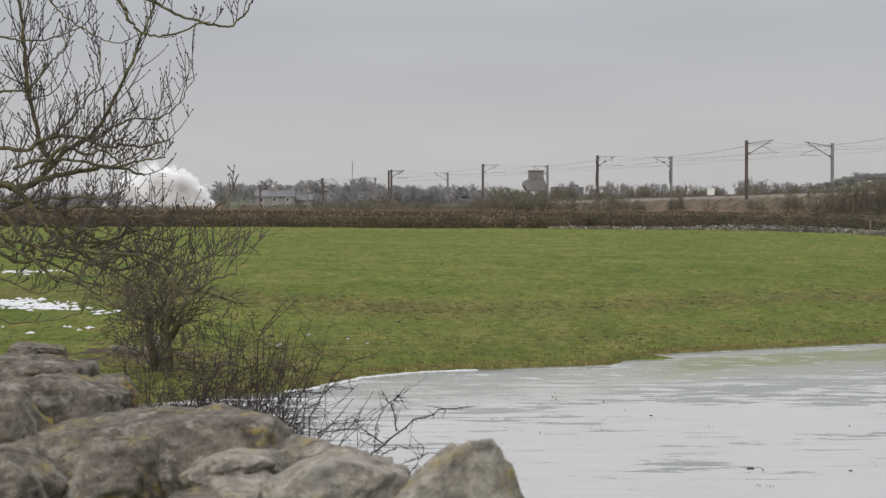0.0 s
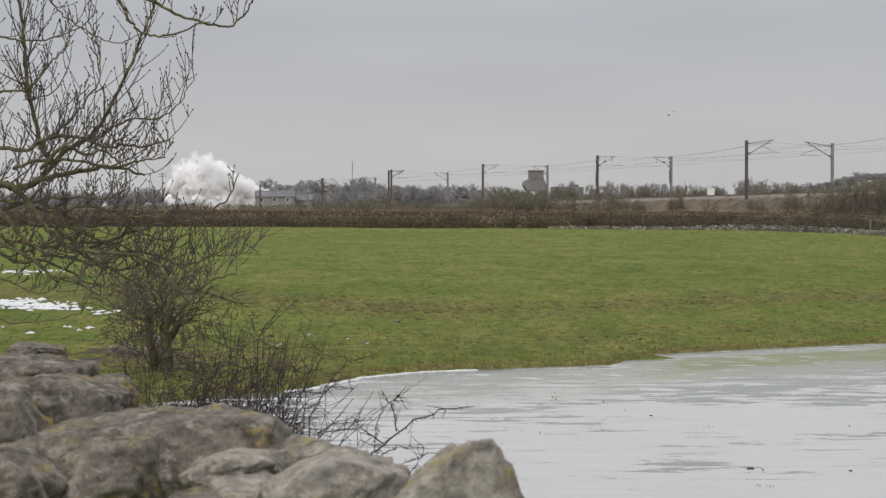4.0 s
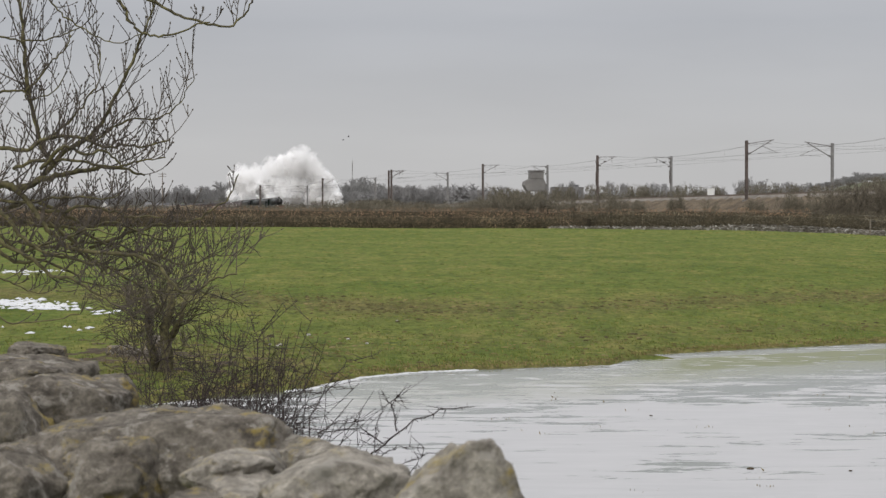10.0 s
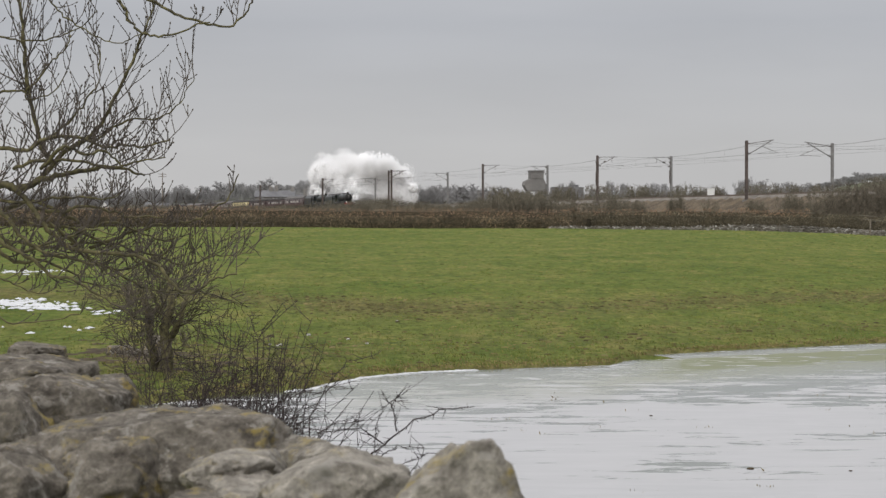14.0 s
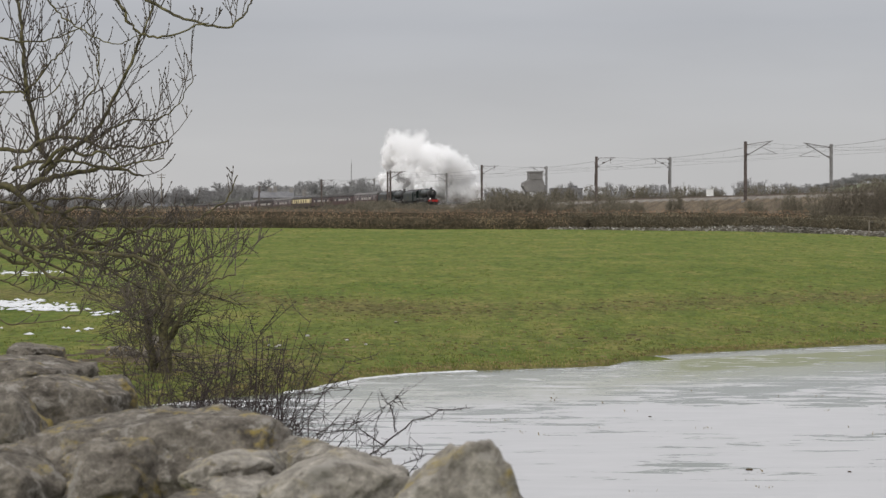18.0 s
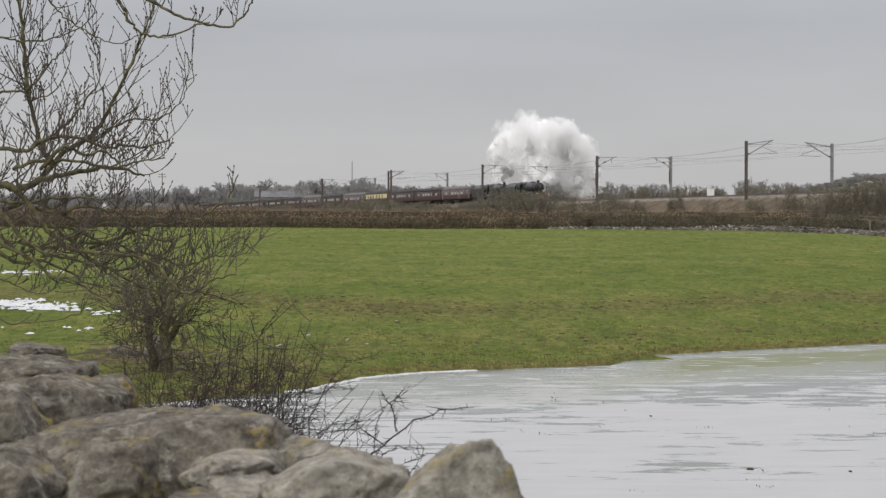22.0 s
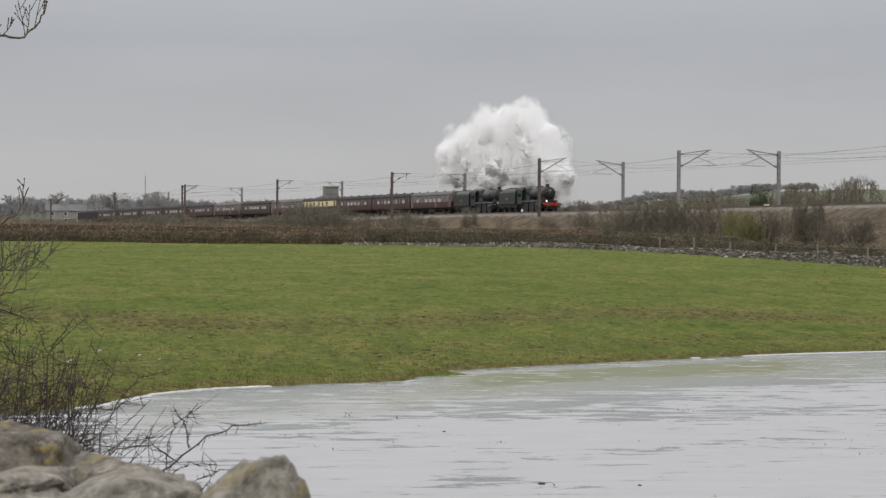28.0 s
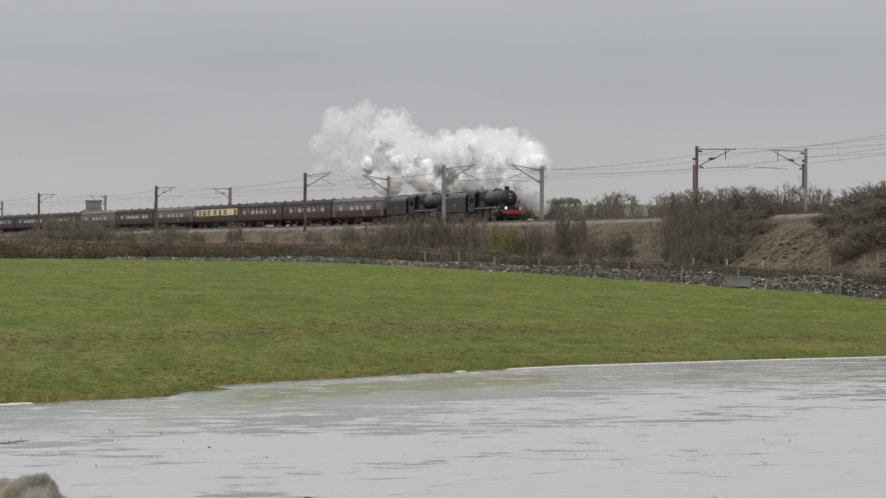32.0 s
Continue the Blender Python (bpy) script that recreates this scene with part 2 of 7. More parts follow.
OLIVE_HEDGE = island_varied("olive_hedge_twig", [(0.0, (0.085, 0.077, 0.054)), (0.5, (0.125, 0.112, 0.078)), (1.0, (0.18, 0.155, 0.105))], patch=(0.6, 1.4), size=0.5)
HEDGE_TOP = island_varied("clipped_hedge_top", [(0.0, (0.19, 0.13, 0.085)), (0.5, (0.29, 0.195, 0.125)), (1.0, (0.39, 0.28, 0.18))])
# shade between the hedge twigs, put in as a dark colour on a solid core
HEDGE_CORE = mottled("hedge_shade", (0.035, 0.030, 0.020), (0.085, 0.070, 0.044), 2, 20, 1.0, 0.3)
# scrub farther off: twig tones slightly paler than the near ones to stand for haze
HAZED_SCRUB = island_varied("hazed_scrub_twig", [(0.0, (0.100, 0.090, 0.067)), (0.6, (0.165, 0.148, 0.112)), (1.0, (0.24, 0.218, 0.162))])
NEAR_SCRUB = island_varied("thorn_scrub", [(0.0, (0.093, 0.082, 0.062)), (0.6, (0.152, 0.133, 0.102)), (1.0, (0.22, 0.193, 0.147))])
WILLOW = island_varied("willow_twig", [(0.0, (0.12, 0.115, 0.055)), (1.0, (0.22, 0.205, 0.09))])
CURTAIN = mottled("drawn_beige_curtain", (0.16, 0.135, 0.085), (0.26, 0.22, 0.14), 1.5, 12, 0.5, 0)
LINING = mottled("dull_gold_lining", (0.12, 0.10, 0.05), (0.20, 0.165, 0.08), 2, 12, 0.6, 0)
# the haze over distant trees is put into this pale grey twig colour
HAZED_TWIG = island_varied("hazed_winter_wood", [(0.0, (0.20, 0.197, 0.196)), (0.6, (0.24, 0.237, 0.235)), (1.0, (0.28, 0.276, 0.272))], patch=(0.85, 1.15))
EVERGREEN = island_varied("evergreen", [(0.0, (0.035, 0.05, 0.025)), (1.0, (0.075, 0.095, 0.05))])
BALLAST = mottled("ballast", (0.10, 0.088, 0.076), (0.22, 0.20, 0.175), 0.6, 9, 1.0, 0.6)
STEEL = mottled("galvanised_steel", (0.17, 0.165, 0.16), (0.30, 0.295, 0.285), 1.5, 20, 0.65, 0.1, 0.2)
RUST = mottled("rusty_steel", (0.055, 0.045, 0.04), (0.16, 0.13, 0.115), 1.2, 14, 0.8, 0.1, 0.1)
DULL_ZINC = mottled("dull_zinc", (0.12, 0.12, 0.115), (0.19, 0.19, 0.182), 2, 20, 0.7, 0.1)
WIRE = mottled("dull_copper_wire", (0.18, 0.18, 0.18), (0.27, 0.27, 0.265), 1, 5, 0.6, 0, 0.3)
RAIL = mottled("rail_steel", (0.10, 0.075, 0.06), (0.2, 0.16, 0.13), 2, 30, 0.6, 0.1, 0.5)
LOCO = mottled("oily_green_black", (0.006, 0.008, 0.0075), (0.012, 0.015, 0.014), 1.0, 12, 0.3, 0.05, 0.0, 0.35)
LOCO_BLACK = mottled("sooty_black", (0.012, 0.012, 0.012), (0.03, 0.029, 0.028), 1.2, 15, 0.5, 0.05, 0.0, 0.3)
LOCO_GREEN = mottled("brunswick_green", (0.005, 0.011, 0.0085), (0.010, 0.019, 0.015), 0.8, 12, 0.28, 0.03, 0.0, 0.35)
BOILER = mottled("polished_dark_boiler", (0.006, 0.011, 0.009), (0.012, 0.019, 0.016), 0.8, 12, 0.33, 0.03, 0.0, 0.9)
# tender top sheets: base colour raised to carry the sky's sheen on their curve
SHEEN_SHEET = mottled("sky_sheen_tender_sheet", (0.020, 0.022, 0.021), (0.045, 0.047, 0.045), 1.2, 12, 0.4, 0.03, 0.0, 0.7)
BRIGHT = mottled("polished_steel", (0.35, 0.35, 0.34), (0.5, 0.5, 0.49), 3, 20, 0.35, 0, 0.8)
RED = mottled("buffer_beam_red", (0.27, 0.016, 0.014), (0.40, 0.026, 0.02), 2, 20, 0.5, 0.05)
MAROON = mottled("maroon_paint", (0.042, 0.020, 0.018), (0.070, 0.032, 0.029), 0.6, 12, 0.4, 0.03)
# maroon upper panels with the reflected sky painted in as a paler grey-pink
MAROON_SHEEN = mottled("maroon_sheen_paint", (0.12, 0.092, 0.088), (0.17, 0.135, 0.13), 0.6, 12, 0.35, 0.03)
BROWN = mottled("umber_paint", (0.034, 0.022, 0.018), (0.06, 0.038, 0.030), 0.6, 12, 0.45, 0.03)
CREAM = mottled("cream_paint", (0.55, 0.46, 0.24), (0.68, 0.59, 0.34), 0.6, 12, 0.5, 0.03)
ROOF = mottled("coach_roof", (0.045, 0.042, 0.040), (0.085, 0.08, 0.076), 0.8, 10, 0.95, 0.05, 0.0, 0.1)
ROOF_PALE = mottled("pale_coach_roof", (0.12, 0.114, 0.11), (0.175, 0.165, 0.16), 0.8, 10, 0.95, 0.05, 0.0, 0.1)
UNDER = mottled("underframe_dirt", (0.02, 0.018, 0.017), (0.045, 0.04, 0.036), 1.5, 15, 0.9, 0.1)
GLASS = mottled("coach_glass", (0.02, 0.022, 0.024), (0.05, 0.052, 0.055), 0.8, 6, 0.08, 0, 0.0, 0.8)
# pale warm grey for the lower window panes and small front fittings
PALE_GREY = mottled("pale_warm_grey", (0.30, 0.28, 0.25), (0.48, 0.46, 0.42), 1.5, 12, 0.6, 0)
WHITE = mottled("white_paint", (0.62, 0.62, 0.60), (0.78, 0.78, 0.76), 0.7, 12, 0.6, 0.03)
CONCRETE = mottled("weathered_concrete", (0.15, 0.146, 0.14), (0.24, 0.232, 0.22), 0.25, 3, 0.95, 0.3)
HOUSE = mottled("grey_limestone_walling", (0.17, 0.16, 0.15), (0.27, 0.255, 0.235), 0.4, 4, 0.95, 0.2)
SLATE = mottled("slate_roof", (0.10, 0.10, 0.105), (0.17, 0.17, 0.175), 0.5, 4, 0.8, 0.2)
EARTH = mottled("damp_earth", (0.035, 0.026, 0.016), (0.085, 0.062, 0.036), 2, 20, 1.0, 0.4)
SNOW = mottled("old_snow", (0.46, 0.47, 0.485), (0.60, 0.61, 0.625), 2, 20, 0.8, 0.2)
WOOD = mottled("silvered_post", (0.12, 0.10, 0.08), (0.26, 0.23, 0.19), 3, 25, 0.95, 0.2)
YELLOW = mottled("faded_yellow_paint", (0.55, 0.50, 0.30), (0.70, 0.66, 0.45), 2, 12, 0.7, 0)


def glow_material(name, colour, power):
    m, n, l, b = shader(name, 0.3)
    b.inputs["Base Color"].default_value = (0.9, 0.9, 0.85, 1)
    b.inputs["Emission Color"].default_value, b.inputs["Emission Strength"].default_value = (*colour, 1), power
    return m


LAMP = glow_material("lit_headlamp", (1.0, 0.93, 0.8), 1.6)


# ---- mesh helpers ----
def part(name, bm, material, parent=None, label=""):
    """Links a bmesh, or (vertices, faces), as one mesh object, under a thing where one is given."""
    me = bpy.data.meshes.new(name)
    if isinstance(bm, tuple):
        me.from_pydata(bm[0], [], bm[1])
    else:
        bm.to_mesh(me)
        bm.free()
    me.materials.append(material)
    ob = new(name, me)
    if parent is not None:
        ob.parent = parent
    if label:
        tagged(ob, label)
    return ob


def again(name, ob, parent, m):
    """Another object on the same mesh."""
    o = new(name, ob.data)
    o.parent = parent
    o.matrix_basis = m
    return o


def smooth(ob):
    ob.data.polygons.foreach_set("use_smooth", [True] * len(ob.data.polygons))
    return ob


def box(bm, x0, x1, y0, y1, z0, z1, bevel=0.0):
    vs = [bm.verts.new((x, y, z)) for z in (z0, z1) for x, y in ((x0, y0), (x1, y0), (x1, y1), (x0, y1))]
    fs = [bm.faces.new([vs[i] for i in q]) for q in ((3, 2, 1, 0), (4, 5, 6, 7), (0, 1, 5, 4), (1, 2, 6, 5), (2, 3, 7, 6), (3, 0, 4, 7))]
    if bevel:
        bmesh.ops.bevel(bm, geom=list({e for f in fs for e in f.edges}), offset=bevel, segments=2, affect="EDGES", profile=0.5)
    return bm


def boxed(*a, bevel=0.0):
    return box(bmesh.new(), *a, bevel=bevel)


def lathe(bm, profile, axis="x", seg=20, at=(0, 0, 0), caps=True):
    """Turns (along, radius) pairs round an axis."""
    rings = []
    for a, r in profile:
        ring = []
        for i in range(seg):
            c, s = math.cos(2 * math.pi * i / seg) * r, math.sin(2 * math.pi * i / seg) * r
            p = (a, c, s) if axis == "x" else ((c, a, s) if axis == "y" else (c, s, a))
            ring.append(bm.verts.new(Vector(p) + Vector(at)))
        rings.append(ring)
    flip = axis == "y"
    for p, q in zip(rings, rings[1:]):
        for i in range(seg):
            f = [p[i], q[i], q[(i + 1) % seg], p[(i + 1) % seg]]
            bm.faces.new(f if flip else f[::-1]) if axis != "z" else bm.faces.new([p[i], p[(i + 1) % seg], q[(i + 1) % seg], q[i]])
    if caps:
        bm.faces.new(rings[0])
        bm.faces.new(rings[-1][::-1])
    bmesh.ops.recalc_face_normals(bm, faces=bm.faces)
    return bm


def turned(profile, axis="x", seg=20, at=(0, 0, 0)):
    return lathe(bmesh.new(), profile, axis, seg, at)


def tube(out, pts, radii, sides=5):
    """Adds a tapered tube along points to out = (vertices, faces)."""
    vs, fs = out
    pts = [Vector(p) for p in pts]
    start = len(vs)
    up = Vector((0.13, 0.31, 0.94))
    for i, p in enumerate(pts):
        d = (pts[min(i + 1, len(pts) - 1)] - pts[max(i - 1, 0)]).normalized()
        a = d.cross(up)
        a = a.normalized() if a.length > 0.05 else d.orthogonal().normalized()
        b = d.cross(a)
        for k in range(sides):
            w = 2 * math.pi * k / sides
            vs.append(tuple(p + (a * math.cos(w) + b * math.sin(w)) * radii[i]))
    for i in range(len(pts) - 1):
        for k in range(sides):
            p, q = start + i * sides + k, start + i * sides + (k + 1) % sides
            fs.append((p, q, q + sides, p + sides))
    fs.append(tuple(start + k for k in range(sides))[::-1])
    fs.append(tuple(start + (len(pts) - 1) * sides + k for k in range(sides)))


def prism(outline, y0, y1):
    """A plate: an outline in x, z between two y."""
    bm = bmesh.new()
    a = [bm.verts.new((x, y0, z)) for x, z in outline]
    b = [bm.verts.new((x, y1, z)) for x, z in outline]
    bm.faces.new(a)
    bm.faces.new(b[::-1])
    for i in range(len(a)):
        j = (i + 1) % len(a)
        bm.faces.new((a[j], a[i], b[i], b[j]))
    bmesh.ops.recalc_face_normals(bm, faces=bm.faces)
    return bm


def lerp(pairs, v):
    """Smooth enough interpolation in a table of (at, value)."""
    return float(np.interp(v, [p[0] for p in pairs], [p[1] for p in pairs]))


# ---- the railway's line: s metres along it, 0 where the engine ends the clip ----
def line_raw(s):
    x = np.polyval([-1.1822658877953916e-09, -1.466757414723736e-06, -0.0007584171734033732, 0.1401464271043079, 57.08810548475332], s)
    y = np.polyval([-3.302857926405751e-10, -3.8696477567421957e-07, -0.00019955758477302238, -0.996362228457774, 227.82578359762923], s)
    return x, y


def line(s):
    c = min(max(s, -530.0), 100.0)
    x, y = line_raw(c)
    if c != s:
        x1, y1 = line_raw(c + 0.5)
        x0, y0 = line_raw(c - 0.5)
        x, y = x + (x1 - x0) * (s - c), y + (y1 - y0) * (s - c)
    h = max(s, -420.0)
    return Vector((x, y, EYE - 1.4316e-05 * h * h + 0.0015222 * h + 2.558 + 0.0135 * (s - h)))


def heading(s):
    return (line(s + 1) - line(s - 1)).normalized()


def beside(s, off, up=0.0):
    """A point off metres to the right of the running track's centre (towards the field) and up metres over its rails."""
    d = heading(s)
    return line(s) + Vector((d.y, -d.x, 0)).normalized() * off + Vector((0, 0, up))


LINE_S = np.arange(-900.0, 141.0, 6.0)
LINE_P = np.array([tuple(line(s)) for s in LINE_S])

# ---- ground: tables by bearing u = x / y ----
SHORE = [(-0.6, 25.0), (-0.3, 27.5), (-0.131, 32.8), (-0.066, 35.1), (-0.039, 37.6), (-0.012, 38.8), (0.04, 40.0), (0.08, 40.6), (0.086, 41.6), (0.10, 43.6), (0.135, 44.9), (0.214, 47.6), (0.276, 49.6), (0.365, 51.5), (0.447, 52.9), (0.8, 62)]
WALL_Y = [(-0.6, 185), (-0.21, 178), (-0.1, 175), (0, 170), (0.135, 160), (0.19, 152), (0.247, 142), (0.305, 132), (0.365, 121), (0.447, 108), (0.55, 92), (0.8, 75)]
WALL_Z = [(-0.6, 1.72), (-0.21, 1.70), (-0.1, 1.68), (0, 1.60), (0.067, 1.64), (0.135, 1.57), (0.19, 1.39), (0.247, 1.05), (0.305, 0.73), (0.365, 0.45), (0.447, 0.05), (0.55, 0.1), (0.8, 0.1)]


def shore_y(u):
    return lerp(SHORE, u)


def wall_y(u):
    return lerp(WALL_Y, u)


def wall_z(u):
    return lerp(WALL_Z, u)


def side_of_line(x, y):
    """Metres to the right of the running track, minus on its far side."""
    i = ((LINE_P[:, 0] - x) ** 2 + (LINE_P[:, 1] - y) ** 2).argmin()
    a, b = LINE_P[max(i - 1, 0)], LINE_P[min(i + 1, len(LINE_P) - 1)]
    d = b - a
    return ((x - a[0]) * d[1] - (y - a[1]) * d[0]) / math.hypot(d[0], d[1])


def hill(x, y):
    """Far land beyond the railway: a village rise to the west, a green hill to the east."""
    u = x / max(y, 1.0)
    far = min(max((y - 420.0) / 480.0, 0.0), 1.0) * min(max((-side_of_line(x, y) - 14.0) / 130.0, 0.0), 1.0)
    far = far * far * (3 - 2 * far)
    top = lerp([(-0.6, 14), (-0.21, 9), (-0.10, 8.5), (-0.03, 5.0), (0.05, 3.0), (0.14, 3.5), (0.17, 7.0), (0.20, 13.0), (0.235, 15.0), (0.26, 18.0), (0.31, 20.0), (0.36, 18.0), (0.45, 22.0), (0.8, 26.0)], u)
    return far * top


def ground_z(x, y):
    if y < 3:
        return 1.4
    u = x / y
    ys, yw = shore_y(u), wall_y(u)
    if y < ys:
        near = lerp([(-3, 9), (-1.2, 14), (0.2, 9.5), (4, 7.5)], x)  # the near bank below the wall
        if y < near + 3:
            k = min(max((near + 3 - y) / 7.0, 0.0), 1.0)
            return -0.25 + 1.65 * k * k * (3 - 2 * k)
        spit = 0.08 - 0.12 * (((x - 4.1) / 0.8) ** 2 + ((y - 42.55) / 0.5) ** 2)
        return max(-0.25 * min(1.0, (ys - y) / 1.5), spit)
    f = (y - ys) / (yw - ys)
    zw = wall_z(u)
    if f <= 1:
        z = zw * (f ** 0.92) + 0.02
        ledge = ledge_at(u)
        b = 0.17 / (1 + math.exp(-(f - ledge + 0.03 * noise.noise((x * 0.07, y * 0.05, 3))) * 55))
        z += b * (1 - f) + 0.10 * math.exp(-((f - 0.03) / 0.03) ** 2) * lerp([(-0.06, 1.0), (0.05, 0.3)], u)
        z += 0.05 * noise.noise((x * 0.11, y * 0.11, 1.7)) * min(1, f * 6) + 0.03 * noise.noise((x * 0.4, y * 0.4, 5.1)) * min(1, f * 8)
        return z
    i = ((LINE_P[:, 0] - x) ** 2 + (LINE_P[:, 1] - y) ** 2).argmin()
    a, b = LINE_P[max(i - 1, 0)], LINE_P[min(i + 1, len(LINE_P) - 1)]
    d = b - a
    p = np.array((x, y)) - a[:2]
    right = (p[0] * d[1] - p[1] * d[0]) / math.hypot(d[0], d[1])
    over = max(0.0, right - 6.0) if right > 0 else max(0.0, -right - 3.2)
    rail = LINE_P[i][2]
    base = zw + 0.15 * noise.noise((x * 0.03, y * 0.03, 8.0)) + hill(x, y) + (0.6 if right < -6 else 0.0) * min(1, (-right - 6) / 30) * 2
    bank = rail - 0.5 - over * (0.55 + 0.12 * noise.noise((x * 0.08, y * 0.08, 2.0)))
    gully = 0.5 * noise.noise((x * 0.5, y * 0.5, 6.0)) + 0.25 * noise.noise((x * 1.4, y * 1.4, 2.0))
    top = max(base, bank + (gully * min(over * 0.3, 1.0) if over > 0.6 else 0.0))
    toe = min(max((y - yw - 2.0) / 9.0, 0.0), 1.0) if right > 0 else 1.0  # level ground behind the boundary
    return base + (top - base) * toe


def ledge_at(u):
    return lerp([(-0.6, 0.3), (-0.1, 0.2), (-0.03, 0.14), (0.03, 0.132), (0.1, 0.145), (0.18, 0.175), (0.28, 0.17), (0.42, 0.12)], u)


def dryness(x, y):
    """Where the turf has gone brown: on the old bank's step, along the flood line and by the bush."""
    if y < 25:
        return 0.0
    u = x / y
    f = (y - shore_y(u)) / (wall_y(u) - shore_y(u))
    step = 0.9 * math.exp(-((f - ledge_at(u) - 0.02 * noise.noise((x * 0.1, y * 0.05, 3))) / 0.028) ** 2) * (0.6 + 0.6 * noise.noise((x * 0.16, 0, 7.0)))
    low = 0.42 * math.exp(-((f - 0.045) / 0.025) ** 2) * (0.5 + 0.7 * noise.noise((x * 0.22, 2, 1.0)))
    edge = 0.6 * math.exp(-(f / 0.008) ** 2)
    left = 0.5 * math.exp(-((u + 0.075) / 0.035) ** 2 - ((f - 0.03) / 0.05) ** 2) + 0.7 * math.exp(-((u + 0.14) / 0.03) ** 2 - ((f - 0.05) / 0.035) ** 2)
    return max(0.0, min(1.0, max(step, low, edge, left)))


def ground_sheet():
    us = np.concatenate([np.linspace(-2.2, -0.34, 14), np.linspace(-0.32, 0.52, 190), np.linspace(0.56, 2.2, 12)])
    ys = np.concatenate([np.linspace(-40, 2, 6), np.linspace(3.2, 30, 30), np.linspace(30.5, 60, 90), np.linspace(61, 185, 130), np.linspace(187, 330, 70), np.linspace(334, 760, 80), np.linspace(790, 4000, 26)])
    vs, fs = [], []
    n = len(us)
    for y in ys:
        for u in us:
            x = u * max(y, 18.0) if y < 18 else u * y
            vs.append((x, y, ground_z(x, y)))
    for j in range(len(ys) - 1):
        for i in range(n - 1):
            a = j * n + i
            fs.append((a, a + 1, a + n + 1, a + n))
    ob = smooth(part("ground", (vs, fs), PASTURE))
    dry = ob.data.attributes.new("dry", "FLOAT", "POINT")
    dry.data.foreach_set("value", [dryness(v[0], v[1]) for v in vs])
    for m in (ROUGH_BANK, HAZED_PASTURE):
        ob.data.materials.append(m)
    for f in ob.data.polygons:
        c = f.center
        if c.y > 30 and c.y > wall_y(c.x / c.y) + 1.0:
            f.material_index = 1 if hill(c.x, c.y) < 2.5 else 2
    return ob


ground = tagged(ground_sheet(), "green winter pasture rising from a frozen flood to the hedge", "ground", kind="structure")


def ice_sheet():
    vs, fs = [], []
    us = np.linspace(-0.9, 0.9, 260)
    rows = [0.12, 0.2, 0.3, 0.45, 0.6, 0.75, 0.80, 0.84, 0.88, 0.92, 0.95, 0.975, 0.988, 1.0, 1.015]
    for u in us:
        w = 0.10 * noise.noise((u * 60, 0, 0)) + 0.05 * noise.noise((u * 230, 4, 0))
        ye = shore_y(u) + 0.35 + 5 * w
        for r in rows:
            y = ye * r
            vs.append((u * y, y, 0.0))
    n = len(rows)
    for i in range(len(us) - 1):
        for j in range(n - 1):
            a = i * n + j
            fs.append((a, a + n, a + n + 1, a + 1))
    ob = part("ice", (vs, fs), ICE)
    turf = ob.data.attributes.new("turf", "FLOAT", "POINT")
    shallow = []
    for x, y, z in vs:
        u = x / y
        f = y / shore_y(u)
        reach = lerp([(-0.9, 0.0), (-0.07, 0.0), (-0.04, 0.4), (0.05, 0.45), (0.085, 0.6), (0.11, 1.0), (0.27, 1.0), (0.31, 0.7), (0.36, 0.8), (0.45, 0.6), (0.9, 0.3)], u)
        shallow.append(reach * min(max((f - 0.80) / 0.06, 0), 1) * min(max((0.985 - f) / 0.02, 0), 1))
    turf.data.foreach_set("value", shallow)
    return ob


ice = tagged(ice_sheet(), "grey-white sheet of ice and slush on a flooded field", "ice", kind="structure")


# ---- permanent way ----
def swept(name, profile, s0, s1, step, material, label, category, off=0.0, up=0.0):
    vs, fs = [], []
    ss = np.arange(s0, s1 + 0.1, step)
    for s in ss:
        for a, h in profile:
            vs.append(tuple(beside(s, off + a, up + h)))
    n = len(profile)
    for i in range(len(ss) - 1):
        for j in range(n - 1):
            a = i * n + j
            fs.append((a, a + 1, a + n + 1, a + n))
    return tagged(part(name, (vs, fs), material), label, category, kind="structure")


swept("ballast", [(-3.4, -0.8), (-2.4, -0.24), (5.2, -0.24), (6.1, -0.75)], -620, 135, 5, BALLAST, "grey stone ballast under two railway tracks", "ballast")
for off in (0.0, 3.4):
    for g in (-0.75, 0.75):
        swept("rail", [(-0.035, -0.16), (-0.035, 0.0), (0.035, 0.0), (0.035, -0.16)], -620, 135, 4, RAIL, "worn steel running rail on ballast", "rail", off + g)


# ---- overhead line: masts, arms and wires ----
def bar(out_bm, a, b, w, h=None):
    """A straight square bar from a to b."""
    a, b = Vector(a), Vector(b)
    d = (b - a).normalized()
    s = d.cross(Vector((0, 1, 0)))
    s = s.normalized() if s.length > 0.1 else Vector((1, 0, 0))
    t = d.cross(s)
    h = h or w
    c = [out_bm.verts.new(p + s * (i * w / 2) + t * (j * h / 2)) for p in (a, b) for i, j in ((-1, -1), (1, -1), (1, 1), (-1, 1))]
    for q in ((3, 2, 1, 0), (4, 5, 6, 7), (0, 1, 5, 4), (1, 2, 6, 5), (2, 3, 7, 6), (3, 0, 4, 7)):
        out_bm.faces.new([c[i] for i in q])
    return out_bm


def h_column(height, w=0.36, t=0.04):
    bm = bmesh.new()
    for y in (-w / 2, w / 2 - t):
        box(bm, -w / 2, w / 2, y, y + t, -1.2, height)
    box(bm, -t / 2, t / 2, -w / 2 + t, w / 2 - t, -1.2, height)
    return bm


